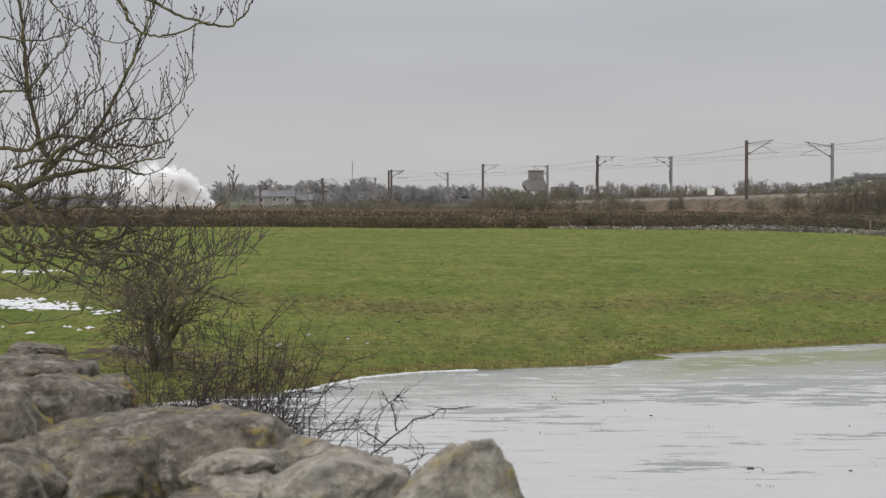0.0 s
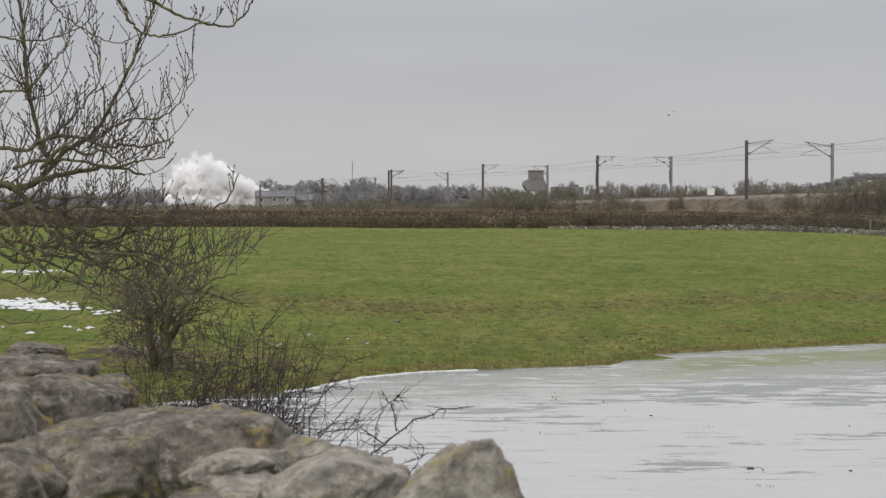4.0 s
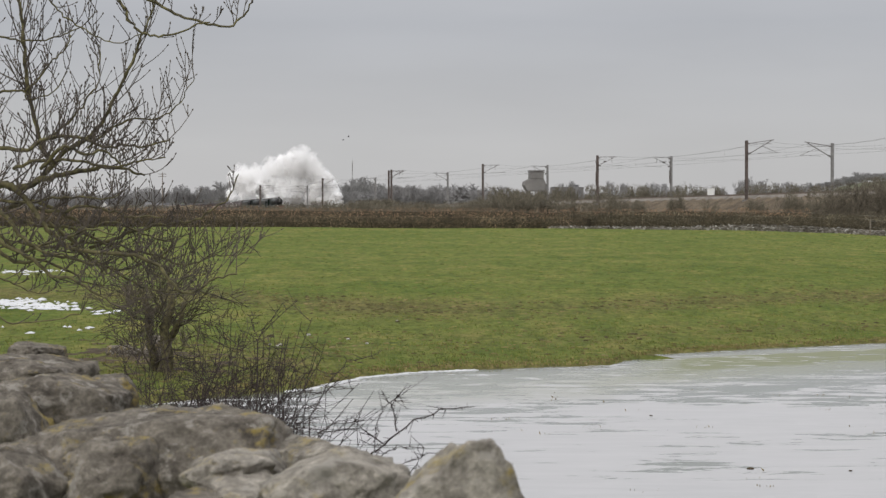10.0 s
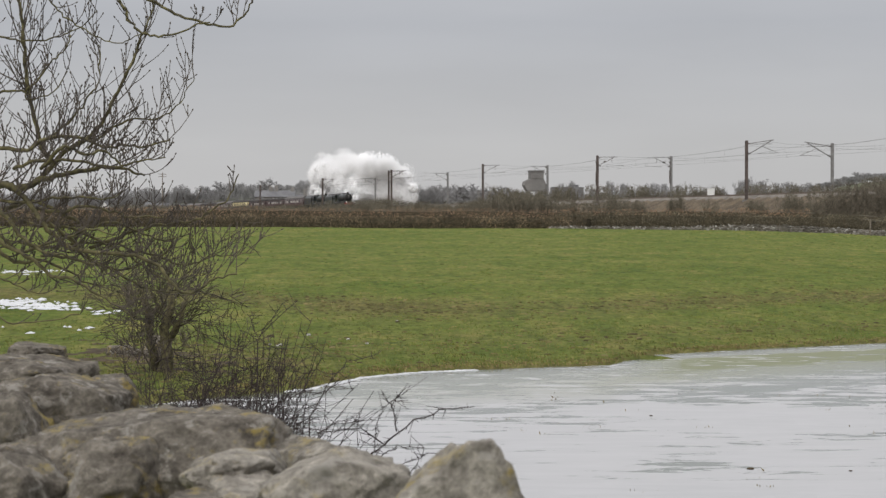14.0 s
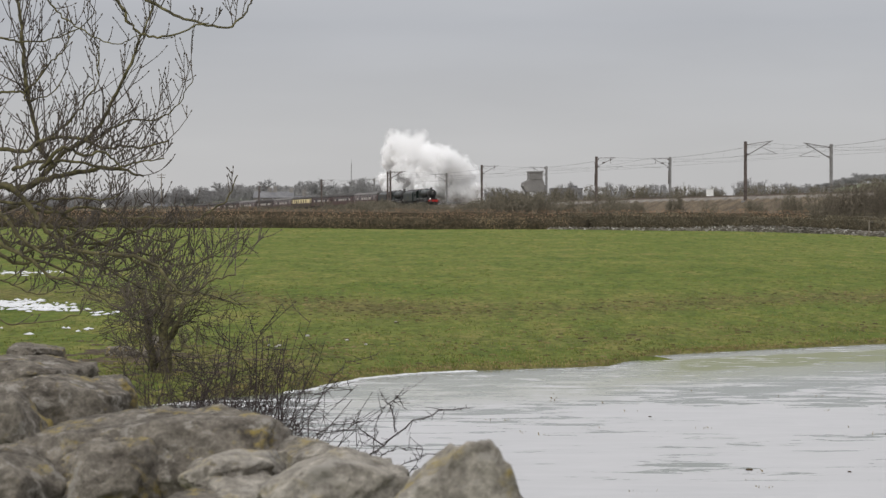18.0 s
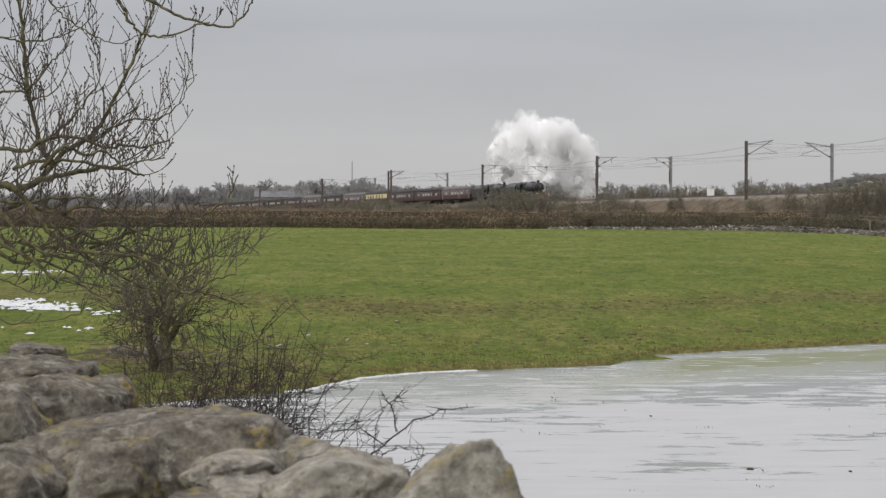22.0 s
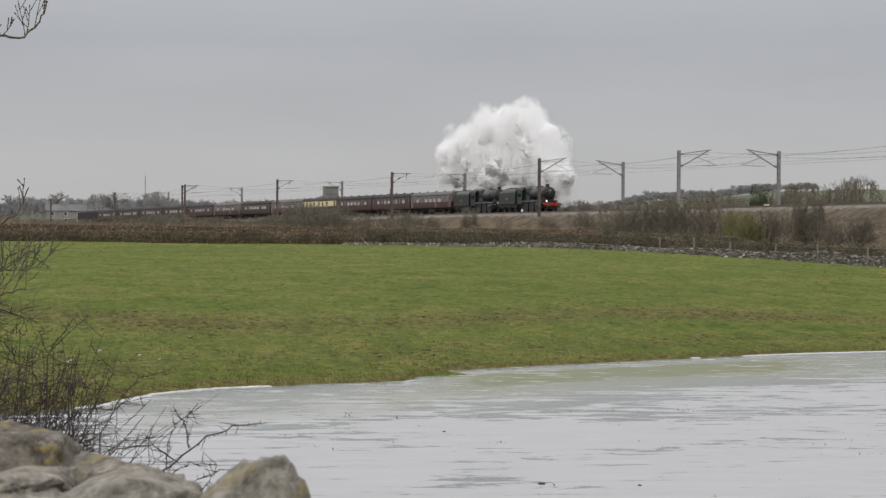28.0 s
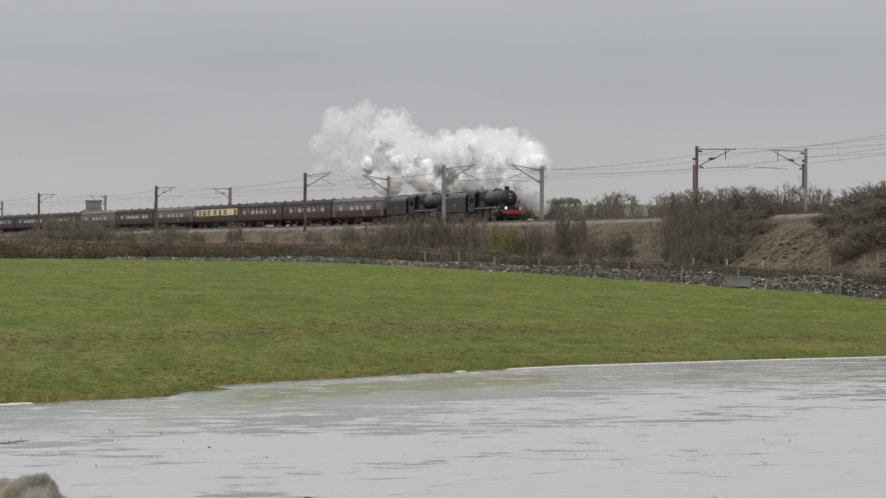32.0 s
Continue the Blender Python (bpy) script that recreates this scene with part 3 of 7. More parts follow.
def mast(base, top, toward, material, flat, weights, label):
    """An H-section mast with the arm that carries the wires, x towards the track."""
    m = new("overhead_line_mast")
    h = top - base.z
    part("column", h_column(h, 0.20 if base.y < 190 else 0.34), material, m)
    if flat:
        part("arm", bar(bmesh.new(), (0, 0, h - 0.25), (3.4, 0, h - 0.2), 0.075), material, m)
        part("strut", bar(bmesh.new(), (0, 0, h - 1.7), (2.9, 0, h - 0.3), 0.07), material, m)
        part("drop_bracket", bar(bmesh.new(), (2.5, 0, h - 0.1), (2.5, 0, h - 1.1), 0.06), material, m)
    else:
        part("arm", bar(bmesh.new(), (0, 0, h - 0.45), (3.9, 0, h + 0.12), 0.10), STEEL, m)
        part("strut", bar(bmesh.new(), (0, 0, h - 2.0), (3.6, 0, h + 0.05), 0.12), STEEL, m)
        part("tie", bar(bmesh.new(), (0, 0, h - 0.48), (3.6, 0, h - 0.42), 0.06), STEEL, m)
        part("drop_bracket", bar(bmesh.new(), (2.3, 0, h - 0.8), (4.3, 0, h - 1.55), 0.06), STEEL, m)
    part("registration_arm", bar(bmesh.new(), (1.6, 0, h - 1.75), (4.6, 0, h - 1.62), 0.05), STEEL, m)
    for x, z in ((0.35, h - 0.42), (0.45, h - 1.7)):
        part("insulator", turned([(x - 0.2, 0.04), (x - 0.16, 0.1), (x - 0.1, 0.05), (x - 0.04, 0.1), (x + 0.02, 0.05), (x + 0.08, 0.1), (x + 0.14, 0.04)], "x", 8, (0, 0, z)), RUST, m)
    part("base_plate", boxed(-0.45, 0.45, -0.45, 0.45, -1.25, -0.02), CONCRETE, m)
    if weights:
        wx = -0.25 if material is RUST else 0.25
        part("balance_weight", turned([(1.6 + k * 0.26 + j, 0.09) for k in range(8) for j in (0.0, 0.25)], "z", 10, (wx, 0, h * 0.18)), RUST, m)
        part("weight_rope", bar(bmesh.new(), (wx, 0, h * 0.18 + 3.6), (wx, 0, h - 1.0), 0.02), RUST, m)
        part("pulley", turned([(-0.05, 0.11), (0.05, 0.11)], "y", 12, (wx, 0, h - 1.05)), RUST, m)
        part("tension_insulator", turned([(0.9, 0.07), (1.0, 0.11), (1.3, 0.11), (1.4, 0.07)], "x", 8, (0.15, 0, h - 1.0)), RUST, m)
    yaw = math.degrees(math.atan2(toward.y, toward.x))
    m.matrix_basis = pose(base.x, base.y, base.z, 0, 0, yaw)
    return tagged(m, label, "mast", "masts along the railway")


FIELD_MASTS = [(-363, 7.3), (-301, 8.24), (-244, 9.26), (-182, 9.17), (-119.5, 9.2), (-55, 9.55), (-5.5, 8.98), (64.5, 8.13)]
FAR_MASTS = [(-350, 7.0), (-288.5, 8.24), (-234, 8.51), (-172.5, 8.81), (-111.5, 8.97), (-49, 9.08), (0, 8.85), (64, 8.13)]
for row, off, side in ((FIELD_MASTS, 6.6, -1), (FAR_MASTS, -3.2, 1)):
    for i, (s, top) in enumerate(row):
        p = beside(s, off)
        d = heading(s)
        toward = Vector((d.y, -d.x, 0)) * side
        p.z = max(ground_z(p.x, p.y), line(s).z - 1.1) + 0.02
        rusty = side < 0 and i != 6
        flat = i < 5 or i == 7
        words = ("rust-brown" if rusty else "grey galvanised") + " overhead line mast with " + ("a straight arm" if flat else "an upswept arm") + (" and balance weights" if i in (4, 7) else "")
        mast(p, EYE + top, toward, RUST if rusty else STEEL, flat, i in (4, 7), words)
mast(beside(-246, 6.6, -1), EYE + 9.1, Vector((1, 0.3, 0)), RUST, True, False, "rust-brown steel anchor mast standing close beside another mast")


def wire_run(name, ends, sag, radius, label):
    for a, b in zip(ends, ends[1:]):
        out = ([], [])
        pts = [a.lerp(b, k / 8) - Vector((0, 0, sag * 4 * (k / 8) * (1 - k / 8))) for k in range(9)]
        tube(out, pts, [radius] * 9, 4)
        tagged(part(name, out, WIRE), label, "wire", "overhead wires")


for row, off, arm in ((FIELD_MASTS, 3.4, "near"), (FAR_MASTS, 0.0, "far")):
    tops = []
    for s, top in row + [(125, row[-1][1] + 0.3)]:
        p = beside(s, off)
        p.z = EYE + top - 0.15
        tops.append(p)
    wire_run("catenary_wire", tops, 0.85, 0.013, "dark catenary wire sagging between mast arms")
    wire_run("contact_wire", [p - Vector((0, 0, 1.5)) for p in tops], 0.05, 0.012, "dark contact wire strung level over the track")
    back = []
    for s, top in row + [(125, row[-1][1] + 0.3)]:
        p = beside(s, 6.4 if off else -3.1)
        p.z = EYE + top - 0.7
        back.append(p)
    wire_run("return_wire", back, 0.6, 0.012, "thin return wire sagging from mast to mast")
    out = ([], [])
    for a, b in zip(tops, tops[1:]):
        for k in range(1, 8):
            f = k / 8
            c = a.lerp(b, f)
            tube(out, [c - Vector((0, 0, 0.85 * 4 * f * (1 - f))), c - Vector((0, 0, 1.5))], [0.006, 0.006], 3)
    tagged(part("dropper_wires", out, WIRE), "short dropper wires between catenary and contact wire", "wire", kind="stuff")


# ---- the train; every vehicle: x ahead, z up from the rails, origin at its middle ----
def wheel(r, material, spokes=0, rim=0.1, width=0.13):
    bm = bmesh.new()
    lathe(bm, [(-width / 2, r - rim), (-width / 2, r), (width / 2 - 0.03, r), (width / 2, r + 0.03), (width / 2, r - rim), (-width / 2, r - rim)], "y", 24, caps=False)
    lathe(bm, [(-width / 2, 0.16), (width / 2 + 0.03, 0.16)], "y", 12)
    if spokes:
        for k in range(spokes):
            w = 2 * math.pi * k / spokes
            bar(bm, (0.12 * math.cos(w), 0, 0.12 * math.sin(w)), ((r - rim + 0.01) * math.cos(w), 0, (r - rim + 0.01) * math.sin(w)), 0.06)
        a = 0.33
        lathe(bm, [(-0.05, 0.11), (width / 2 + 0.08, 0.11)], "y", 10, (a, 0, 0))
    else:
        lathe(bm, [(-0.02, r - rim), (0.02, r - rim)], "y", 24)
    return bm


def wheelset(name, r, x, parent, material, spokes=0):
    bm = bmesh.new()
    for y in (-0.72, 0.72):
        w = wheel(r, material, spokes)
        bmesh.ops.translate(w, verts=w.verts, vec=(0, y, 0))
        me = bpy.data.meshes.new("w")
        w.to_mesh(me)
        w.free()
        bm.from_mesh(me)
        bpy.data.meshes.remove(me)
    lathe(bm, [(-0.72, 0.08), (0.72, 0.08)], "y", 8)
    ob = part(name, bm, material, parent)
    ob.location = (x, 0, r)
    return ob


def cab_side(y):
    """A cab side sheet with two window openings."""
    bm = bmesh.new()
    x0, x1, z0, z1 = -5.55, -3.55, 1.25, 3.26
    xs, zs = [x0, -5.2, -4.75, -4.55, -4.0, x1], [z0, 2.25, 2.8, z1]
    for i in range(5):
        for j in range(3):
            if j == 1 and i in (1, 3):
                continue
            box(bm, xs[i], xs[i + 1], y - 0.02, y + 0.02, zs[j], zs[j + 1])
    bmesh.ops.remove_doubles(bm, verts=bm.verts, dist=0.001)
    return bm


def engine(paint, label):
    e = new("steam_locomotive")
    leading = paint is LOCO_GREEN
    smooth(part("boiler", turned([(-2.6, 0.96), (-0.6, 0.95), (2.15, 0.87), (2.2, 0.90), (2.25, 0.87)], "x", 28, (0, 0, 2.76)), BOILER, e, "lined dark green tapered boiler"))
    for x in (-1.9, -0.7, 0.5, 1.6):
        part("boiler_band", turned([(x - 0.03, 0.97 - 0.020 * (x + 1.9)), (x + 0.03, 0.97 - 0.020 * (x + 1.9))], "x", 28, (0, 0, 2.76)), LOCO_BLACK, e)
    part("firebox", boxed(-3.6, -1.6, -0.92, 0.92, 1.35, 3.74, bevel=0.24), BOILER, e, "square-shouldered dark firebox")
    smooth(part("smokebox", turned([(2.2, 0.90), (4.05, 0.90), (4.1, 0.87)], "x", 28, (0, 0, 2.72)), LOCO_BLACK, e, "sooty black smokebox"))
    door = smooth(part("smokebox_door", turned([(4.1, 0.78), (4.17, 0.73), (4.26, 0.45), (4.29, 0.05)], "x", 28, (0, 0, 2.72)), LOCO_BLACK, e))
    part("number_plate", boxed(4.25, 4.29, -0.24, 0.24, 3.08, 3.18), PALE_GREY, door, "white bar where a number plate sits")
    part("door_handle", bar(bar(bmesh.new(), (4.29, -0.16, 2.62), (4.29, 0.16, 2.78), 0.04), (4.28, 0, 2.7), (4.28, 0.0, 2.9), 0.04), BRIGHT, door)
    for z in (2.45, 2.95):
        part("door_strap", boxed(4.2, 4.25, -0.45, 0.5, z - 0.04, z + 0.04), LOCO_BLACK, door)
    smooth(part("chimney", turned([(3.5, 0.36), (3.64, 0.27), (3.9, 0.255), (3.95, 0.31), (4.04, 0.31), (4.04, 0.22)], "z", 20, (3.25, 0, 0)), LOCO_BLACK, e, "short black chimney"))
    smooth(part("dome", turned([(3.5, 0.52), (3.66, 0.46), (3.78, 0.40), (3.88, 0.26), (3.93, 0.05)], "z", 20, (0.2, 0, 0)), paint, e))
    smooth(part("top_feed", turned([(3.5, 0.32), (3.74, 0.29), (3.80, 0.05)], "z", 16, (1.35, 0, 0)), paint, e))
    for y in (-0.25, 0.25):
        part("safety_valve", turned([(3.7, 0.09), (3.9, 0.08), (3.93, 0.1)], "z", 10, (-2.4, y, 0)), BRIGHT, e)
    part("steam_chest_saddle", boxed(2.4, 4.0, -0.7, 0.7, 1.2, 2.1, bevel=0.06), LOCO_BLACK, e)
    part("running_plate", prism([(-3.6, 1.72), (3.1, 1.72), (3.5, 1.35), (5.15, 1.35), (5.15, 1.27), (3.45, 1.27), (3.05, 1.62), (-3.6, 1.62)], -1.28, 1.28), LOCO_BLACK, e)
    for y in (-1.29, 1.285):
        part("valance_edge", prism([(-3.6, 1.66), (3.08, 1.66), (3.47, 1.31), (5.15, 1.31), (5.15, 1.24), (3.44, 1.24), (3.04, 1.58), (-3.6, 1.58)], y, y + 0.012), BRIGHT, e, "pale lined edge of the running plate")
    for x in (-2.55, -0.2, 2.0):
        for y in (-1.08, 1.08):
            part("splasher", turned([(-0.16, 0.97), (0.16, 0.97)], "y", 24, (x, y * 0.86, 0.93)), LOCO_BLACK, e)
    for y in (-1.16, 1.16):
        part("cylinder", turned([(3.0, 0.3), (3.02, 0.42), (4.1, 0.42), (4.12, 0.3)], "x", 16, (0, y, 1.02)), LOCO_BLACK, e)
        part("slide_bar", bar(bmesh.new(), (1.6, y, 1.18), (3.0, y, 1.18), 0.1), BRIGHT, e)
        part("valve_chest", turned([(2.9, 0.22), (4.2, 0.22)], "x", 12, (0, y * 0.95, 1.5)), LOCO_BLACK, e)
        part("frame_plate", boxed(-5.4, 4.9, y * 0.52 - 0.02, y * 0.52 + 0.02, 0.55, 1.62), LOCO_BLACK, e)
        part("handrail", bar(bmesh.new(), (-1.5, y * 0.76, 2.95), (3.6, y * 0.7, 2.95), 0.035), BRIGHT, e)
        part("cab_side", cab_side(y * 1.1), paint, e, "dark cab side with two windows")
        part("footstep", boxed(-5.5, -4.9, y * 1.05 - 0.1, y * 1.05 + 0.1, 0.45, 0.5), LOCO_BLACK, e)
        part("injector_pipe", bar(bmesh.new(), (-4.8, y * 0.95, 0.7), (-3.8, y * 0.95, 1.2), 0.1), RUST, e)
    part("cab_front", boxed(-3.62, -3.56, -1.26, 1.26, 1.6, 3.3), paint, e)
    roof = part("cab_roof", prism([(-1.3, 3.24), (-1.08, 3.54), (-0.6, 3.78), (0, 3.87), (0.6, 3.78), (1.08, 3.54), (1.3, 3.24), (1.26, 3.20), (0.6, 3.7), (0, 3.8), (-0.6, 3.7), (-1.26, 3.20)], -5.75, -3.4), LOCO_BLACK, e)
    roof.data.transform(Matrix.Rotation(radians(90), 4, "Z") @ Matrix.Diagonal((1, -1, 1, 1)))
    part("cab_floor", boxed(-5.6, -3.5, -1.2, 1.2, 1.18, 1.26), LOCO_BLACK, e)
    part("buffer_beam", boxed(5.05, 5.17, -1.28, 1.28, 0.88, 1.34, bevel=0.02), RED if leading else LOCO_BLACK, e, "bright red buffer beam" if leading else "")
    for y in (-0.87, 0.87):
        b = smooth(part("buffer", turned([(5.15, 0.16), (5.45, 0.13), (5.46, 0.09), (5.68, 0.09), (5.70, 0.25), (5.75, 0.24)], "x", 16, (0, y, 1.06)), RED if leading else LOCO_BLACK, e, "red-shanked buffer" if leading else ""))
        part("buffer_face", turned([(5.75, 0.235), (5.765, 0.22)], "x", 16, (0, y, 1.06)), RUST, b)
        part("guard_iron", bar(bmesh.new(), (4.9, y * 0.8, 0.9), (5.0, y * 0.8, 0.15), 0.06), LOCO_BLACK, e)
    part("coupling_hook", bar(bmesh.new(), (5.15, 0, 1.05), (5.5, 0, 1.0), 0.1), LOCO_BLACK, e)
    for y, z in ((-0.87, 1.62), (0.87, 1.62)):
        lamp = part("headlamp", boxed(5.0, 5.14, y - 0.09, y + 0.09, z - 0.22, z + 0.08, bevel=0.015), WHITE, e, "pale oil-pattern headlamp")
        part("lens", turned([(5.145, 0.10), (5.16, 0.085)], "x", 12, (0, y, z - 0.06)), LAMP if y < 0 and paint is LOCO_GREEN else PALE_GREY, lamp)
    b = part("bogie_frame", boxed(2.3, 5.0, -0.55, 0.55, 0.45, 0.8), LOCO_BLACK, e)
    for x in (2.75, 4.65):
        wheelset("bogie_wheelset", 0.5, x, e, LOCO_BLACK)
    wheels = [wheelset("driving_wheelset", 0.915, x, e, LOCO_BLACK, 15) for x in (-2.55, -0.2, 2.0)]
    rods = []
    for y in (-0.88, 0.88):
        r = part("coupling_rod", boxed(-2.7, 2.15, y - 0.03, y + 0.03, -0.07, 0.07, bevel=0.01), BRIGHT, e, "bright steel coupling rod")
        r.location = (0.33, 0, 0.915)
        rods.append(r)
    return tagged(e, label, "locomotive", "engines at the head of the train"), wheels, rods


def tender(paint, label):
    t = new("tender")
    part("tank", boxed(-3.4, 3.4, -1.27, 1.27, 1.25, 3.0, bevel=0.05), paint, t, "dark tender side with a pale lining")
    for y in (-1.282, 1.276):
        for z in (1.45, 2.75):
            part("lining", boxed(-3.2, 3.2, y, y + 0.006, z - 0.015, z + 0.015), LINING, t)
        part("crest", boxed(-0.35, 0.35, y, y + 0.006, 1.95, 2.25), LINING, t, "small pale emblem reduced to a plain bar")
    rails = part("coal_rail", prism([(-1.27, 2.99), (-1.2, 3.22), (-1.0, 3.46), (-0.8, 3.56), (0.8, 3.56), (1.0, 3.46), (1.2, 3.22), (1.27, 2.99)], -2.2, 3.35), SHEEN_SHEET, t, "curved-in top sheets round the coal space")
    rails.data.transform(Matrix.Rotation(radians(90), 4, "Z") @ Matrix.Diagonal((1, -1, 1, 1)))
    bm = bmesh.new()
    rng = random.Random(5)
    for k in range(46):
        x, y, z, r = rng.uniform(-1.3, 2.9), rng.uniform(-0.75, 0.75), 3.5 + rng.uniform(0, 0.12), rng.uniform(0.1, 0.22)
        bmesh.ops.create_icosphere(bm, subdivisions=1, radius=r, matrix=Matrix.Translation((x, y, z)) @ Euler((rng.random() * 6, rng.random() * 6, 0)).to_matrix().to_4x4())
    part("coal", bm, LOCO_BLACK, t, "heap of black coal")
    part("underframe", boxed(-3.6, 3.6, -1.05, 1.05, 0.95, 1.25), LOCO_BLACK, t)
    for y in (-0.98, 0.98):
        part("axle_frame", prism([(-3.5, 1.2), (3.5, 1.2), (3.4, 0.8), (2.6, 0.55), (1.9, 0.8), (0.6, 0.85), (0, 0.55), (-0.6, 0.85), (-1.9, 0.8), (-2.6, 0.55), (-3.4, 0.8)], y - 0.03, y + 0.03), LOCO_BLACK, t)
    for x in (-2.3, 0.0, 2.3):
        wheelset("wheelset", 0.65, x, t, LOCO_BLACK)
    for y in (-0.87, 0.87):
        part("buffer", turned([(-3.95, 0.22), (-3.9, 0.22), (-3.88, 0.1), (-3.6, 0.14)], "x", 12, (0, y, 1.06)), LOCO_BLACK, t)
    return tagged(t, label, "tender", "engines at the head of the train")


def coach(body, lower, roof, pane_tone, label, windows=8, length=18.8, plain=False):
    c = new("railway_coach")
    h = length / 2
    side_mid = 2.05
    part("lower_body", prism_x([(-1.38, 1.12), (-1.41, 1.5), (-1.41, side_mid), (1.41, side_mid), (1.41, 1.5), (1.38, 1.12)], -h, h), lower, c)
    part("upper_body", prism_x([(-1.41, side_mid + 0.004), (-1.40, 2.6), (-1.33, 3.12), (1.33, 3.12), (1.40, 2.6), (1.41, side_mid + 0.004)], -h, h), body, c)
    arc = [(1.36 * math.cos(a), 3.10 + 0.66 * math.sin(a)) for a in np.linspace(0, math.pi, 13)]
    part("roof", prism_x(arc, -h - 0.02, h + 0.02), roof, c)
    part("gutter", prism_x([(-1.40, 3.08), (-1.40, 3.15), (1.40, 3.15), (1.40, 3.08)], -h, h), UNDER, c)
    part("underframe", boxed(-h + 0.2, h - 0.2, -1.1, 1.1, 0.85, 1.13), UNDER, c)
    part("battery_box", boxed(-1.6, 1.4, -1.15, 1.15, 0.4, 0.86, bevel=0.03), UNDER, c)
    for s in (-1, 1):
        part("truss", bar(bmesh.new(), (5 * s, -1.0, 0.85), (2 * s, -1.0, 0.45), 0.07), UNDER, c)
    for x in (-h + 3.2, h - 3.2):
        b = part("bogie", prism([(-1.9, 0.62), (-1.5, 0.78), (-0.6, 0.42), (0.6, 0.42), (1.5, 0.78), (1.9, 0.62), (1.7, 0.35), (-1.7, 0.35)], -1.05, 1.05), UNDER, c)
        b.location = (x, 0, 0)
        for a in (-1.3, 1.3):
            wheelset("wheelset", 0.457, a, b, UNDER)
    for x, sgn in ((-h, -1), (h, 1)):
        part("gangway", boxed(min(x, x + sgn * 0.22), max(x, x + sgn * 0.22), -0.5, 0.5, 1.2, 3.2), UNDER, c)
        for y in (-0.87, 0.87):
            part("buffer", turned([(x, 0.12), (x + sgn * 0.2, 0.1), (x + sgn * 0.2, 0.22), (x + sgn * 0.24, 0.22)], "x", 10, (0, y, 1.06)), UNDER, c)
    if not plain:
        pitch = (length - 4.6) / windows
        for y in (-1.415, 1.395):
            for k in range(windows):
                x = -h + 2.3 + pitch * (k + 0.5)
                w = 0.62 if k % 3 else 0.5
                if body is CREAM:
                    x, w = (-6.6, -4.6, -2.6, 0.1, 4.6)[k], 0.62
                fr = part("window", boxed(x - w - 0.05, x + w + 0.05, y, y + 0.02, 2.0, 2.92), body, c)
                part("pane", boxed(x - w, x + w, y - 0.006 if y < 0 else y + 0.006, y + 0.014 if y < 0 else y + 0.026, 2.06, 2.58), pane_tone if (k * 7 + int(length)) % 5 else GLASS, fr, "pale lower pane of a coach window")
                part("toplight", boxed(x - w, x + w, y - 0.006 if y < 0 else y + 0.006, y + 0.014 if y < 0 else y + 0.026, 2.62, 2.87), GLASS, fr)
            for x in (-h + 0.7, h - 0.7, 2.4):
                d = part("door", boxed(x - 0.35, x + 0.35, y - 0.004, y + 0.024, 1.2, 2.95), body if body is not CREAM else lower, c)
                part("door_window", boxed(x - 0.22, x + 0.22, y - 0.010, y + 0.030, 2.1, 2.8), GLASS, d)
    for k in range(9):
        x = -h + 1.5 + k * (length - 3) / 8
        part("roof_vent", turned([(3.68, 0.14), (3.86, 0.14), (3.9, 0.05)], "z", 8, (x, 0.3 if k % 2 else -0.3, 0)), roof, c)
    return tagged(c, label, "coach", "coaches of the train")


def prism_x(outline, x0, x1):
    """An outline in y, z swept from x0 to x1."""
    bm = bmesh.new()
    a = [bm.verts.new((x0, y, z)) for y, z in outline]
    b = [bm.verts.new((x1, y, z)) for y, z in outline]
    bm.faces.new(a)
    bm.faces.new(b[::-1])
    for i in range(len(a)):
        j = (i + 1) % len(a)
        bm.faces.new((a[j], a[i], b[i], b[j]))
    bmesh.ops.recalc_face_normals(bm, faces=bm.faces)
    return bm


first_engine, first_wheels, first_rods = engine(LOCO_GREEN, "dark green steam locomotive with a red buffer beam and lit lamp")
second_engine, second_wheels, second_rods = engine(LOCO, "black steam locomotive coupled second, smoke at its chimney")
first_tender = tender(LOCO_GREEN, "dark green lined tender heaped with coal")
second_tender = tender(LOCO, "black tender heaped with coal")
maroon_pale = coach(MAROON_SHEEN, MAROON, ROOF_PALE, PALE_GREY, "maroon coach with sky sheen coloured into its upper panels and a pale roof", 7)
maroon_dark = coach(MAROON, MAROON, ROOF, PALE_GREY, "dark maroon coach with a grey-brown roof and eight windows", 8)
pullman = coach(CREAM, BROWN, ROOF, CURTAIN, "cream and umber coach with curtained windows", 5)
umber = coach(BROWN, BROWN, ROOF, PALE_GREY, "umber-brown coach with a dull grey roof", 9)
tail_van = coach(UNDER, UNDER, ROOF, GLASS, "plain sooty dark van at the tail of the train", 4, 18.6, plain=True)
ORDER = [maroon_pale, maroon_dark, "dark", pullman, "pale", umber, "pale", "dark", "umber", "dark", "umber", "dark"]
KIND = {"pale": maroon_pale, "dark": maroon_dark, "umber": umber}
coaches = [copy_thing(KIND[c], Matrix()) if isinstance(c, str) else c for c in ORDER]
TRAIN = []
at = 0.0
for ob, length, wheelbase in [(first_engine, 11.7, 7.0), (first_tender, 7.9, 4.6), (second_engine, 11.7, 7.0), (second_tender, 7.9, 4.6)] + [(c, 19.2, 13.0) for c in coaches] + [(tail_van, 19.2, 13.0)]:
    TRAIN.append((ob, at + length / 2, wheelbase))
    at += length
SPEED = 16.6


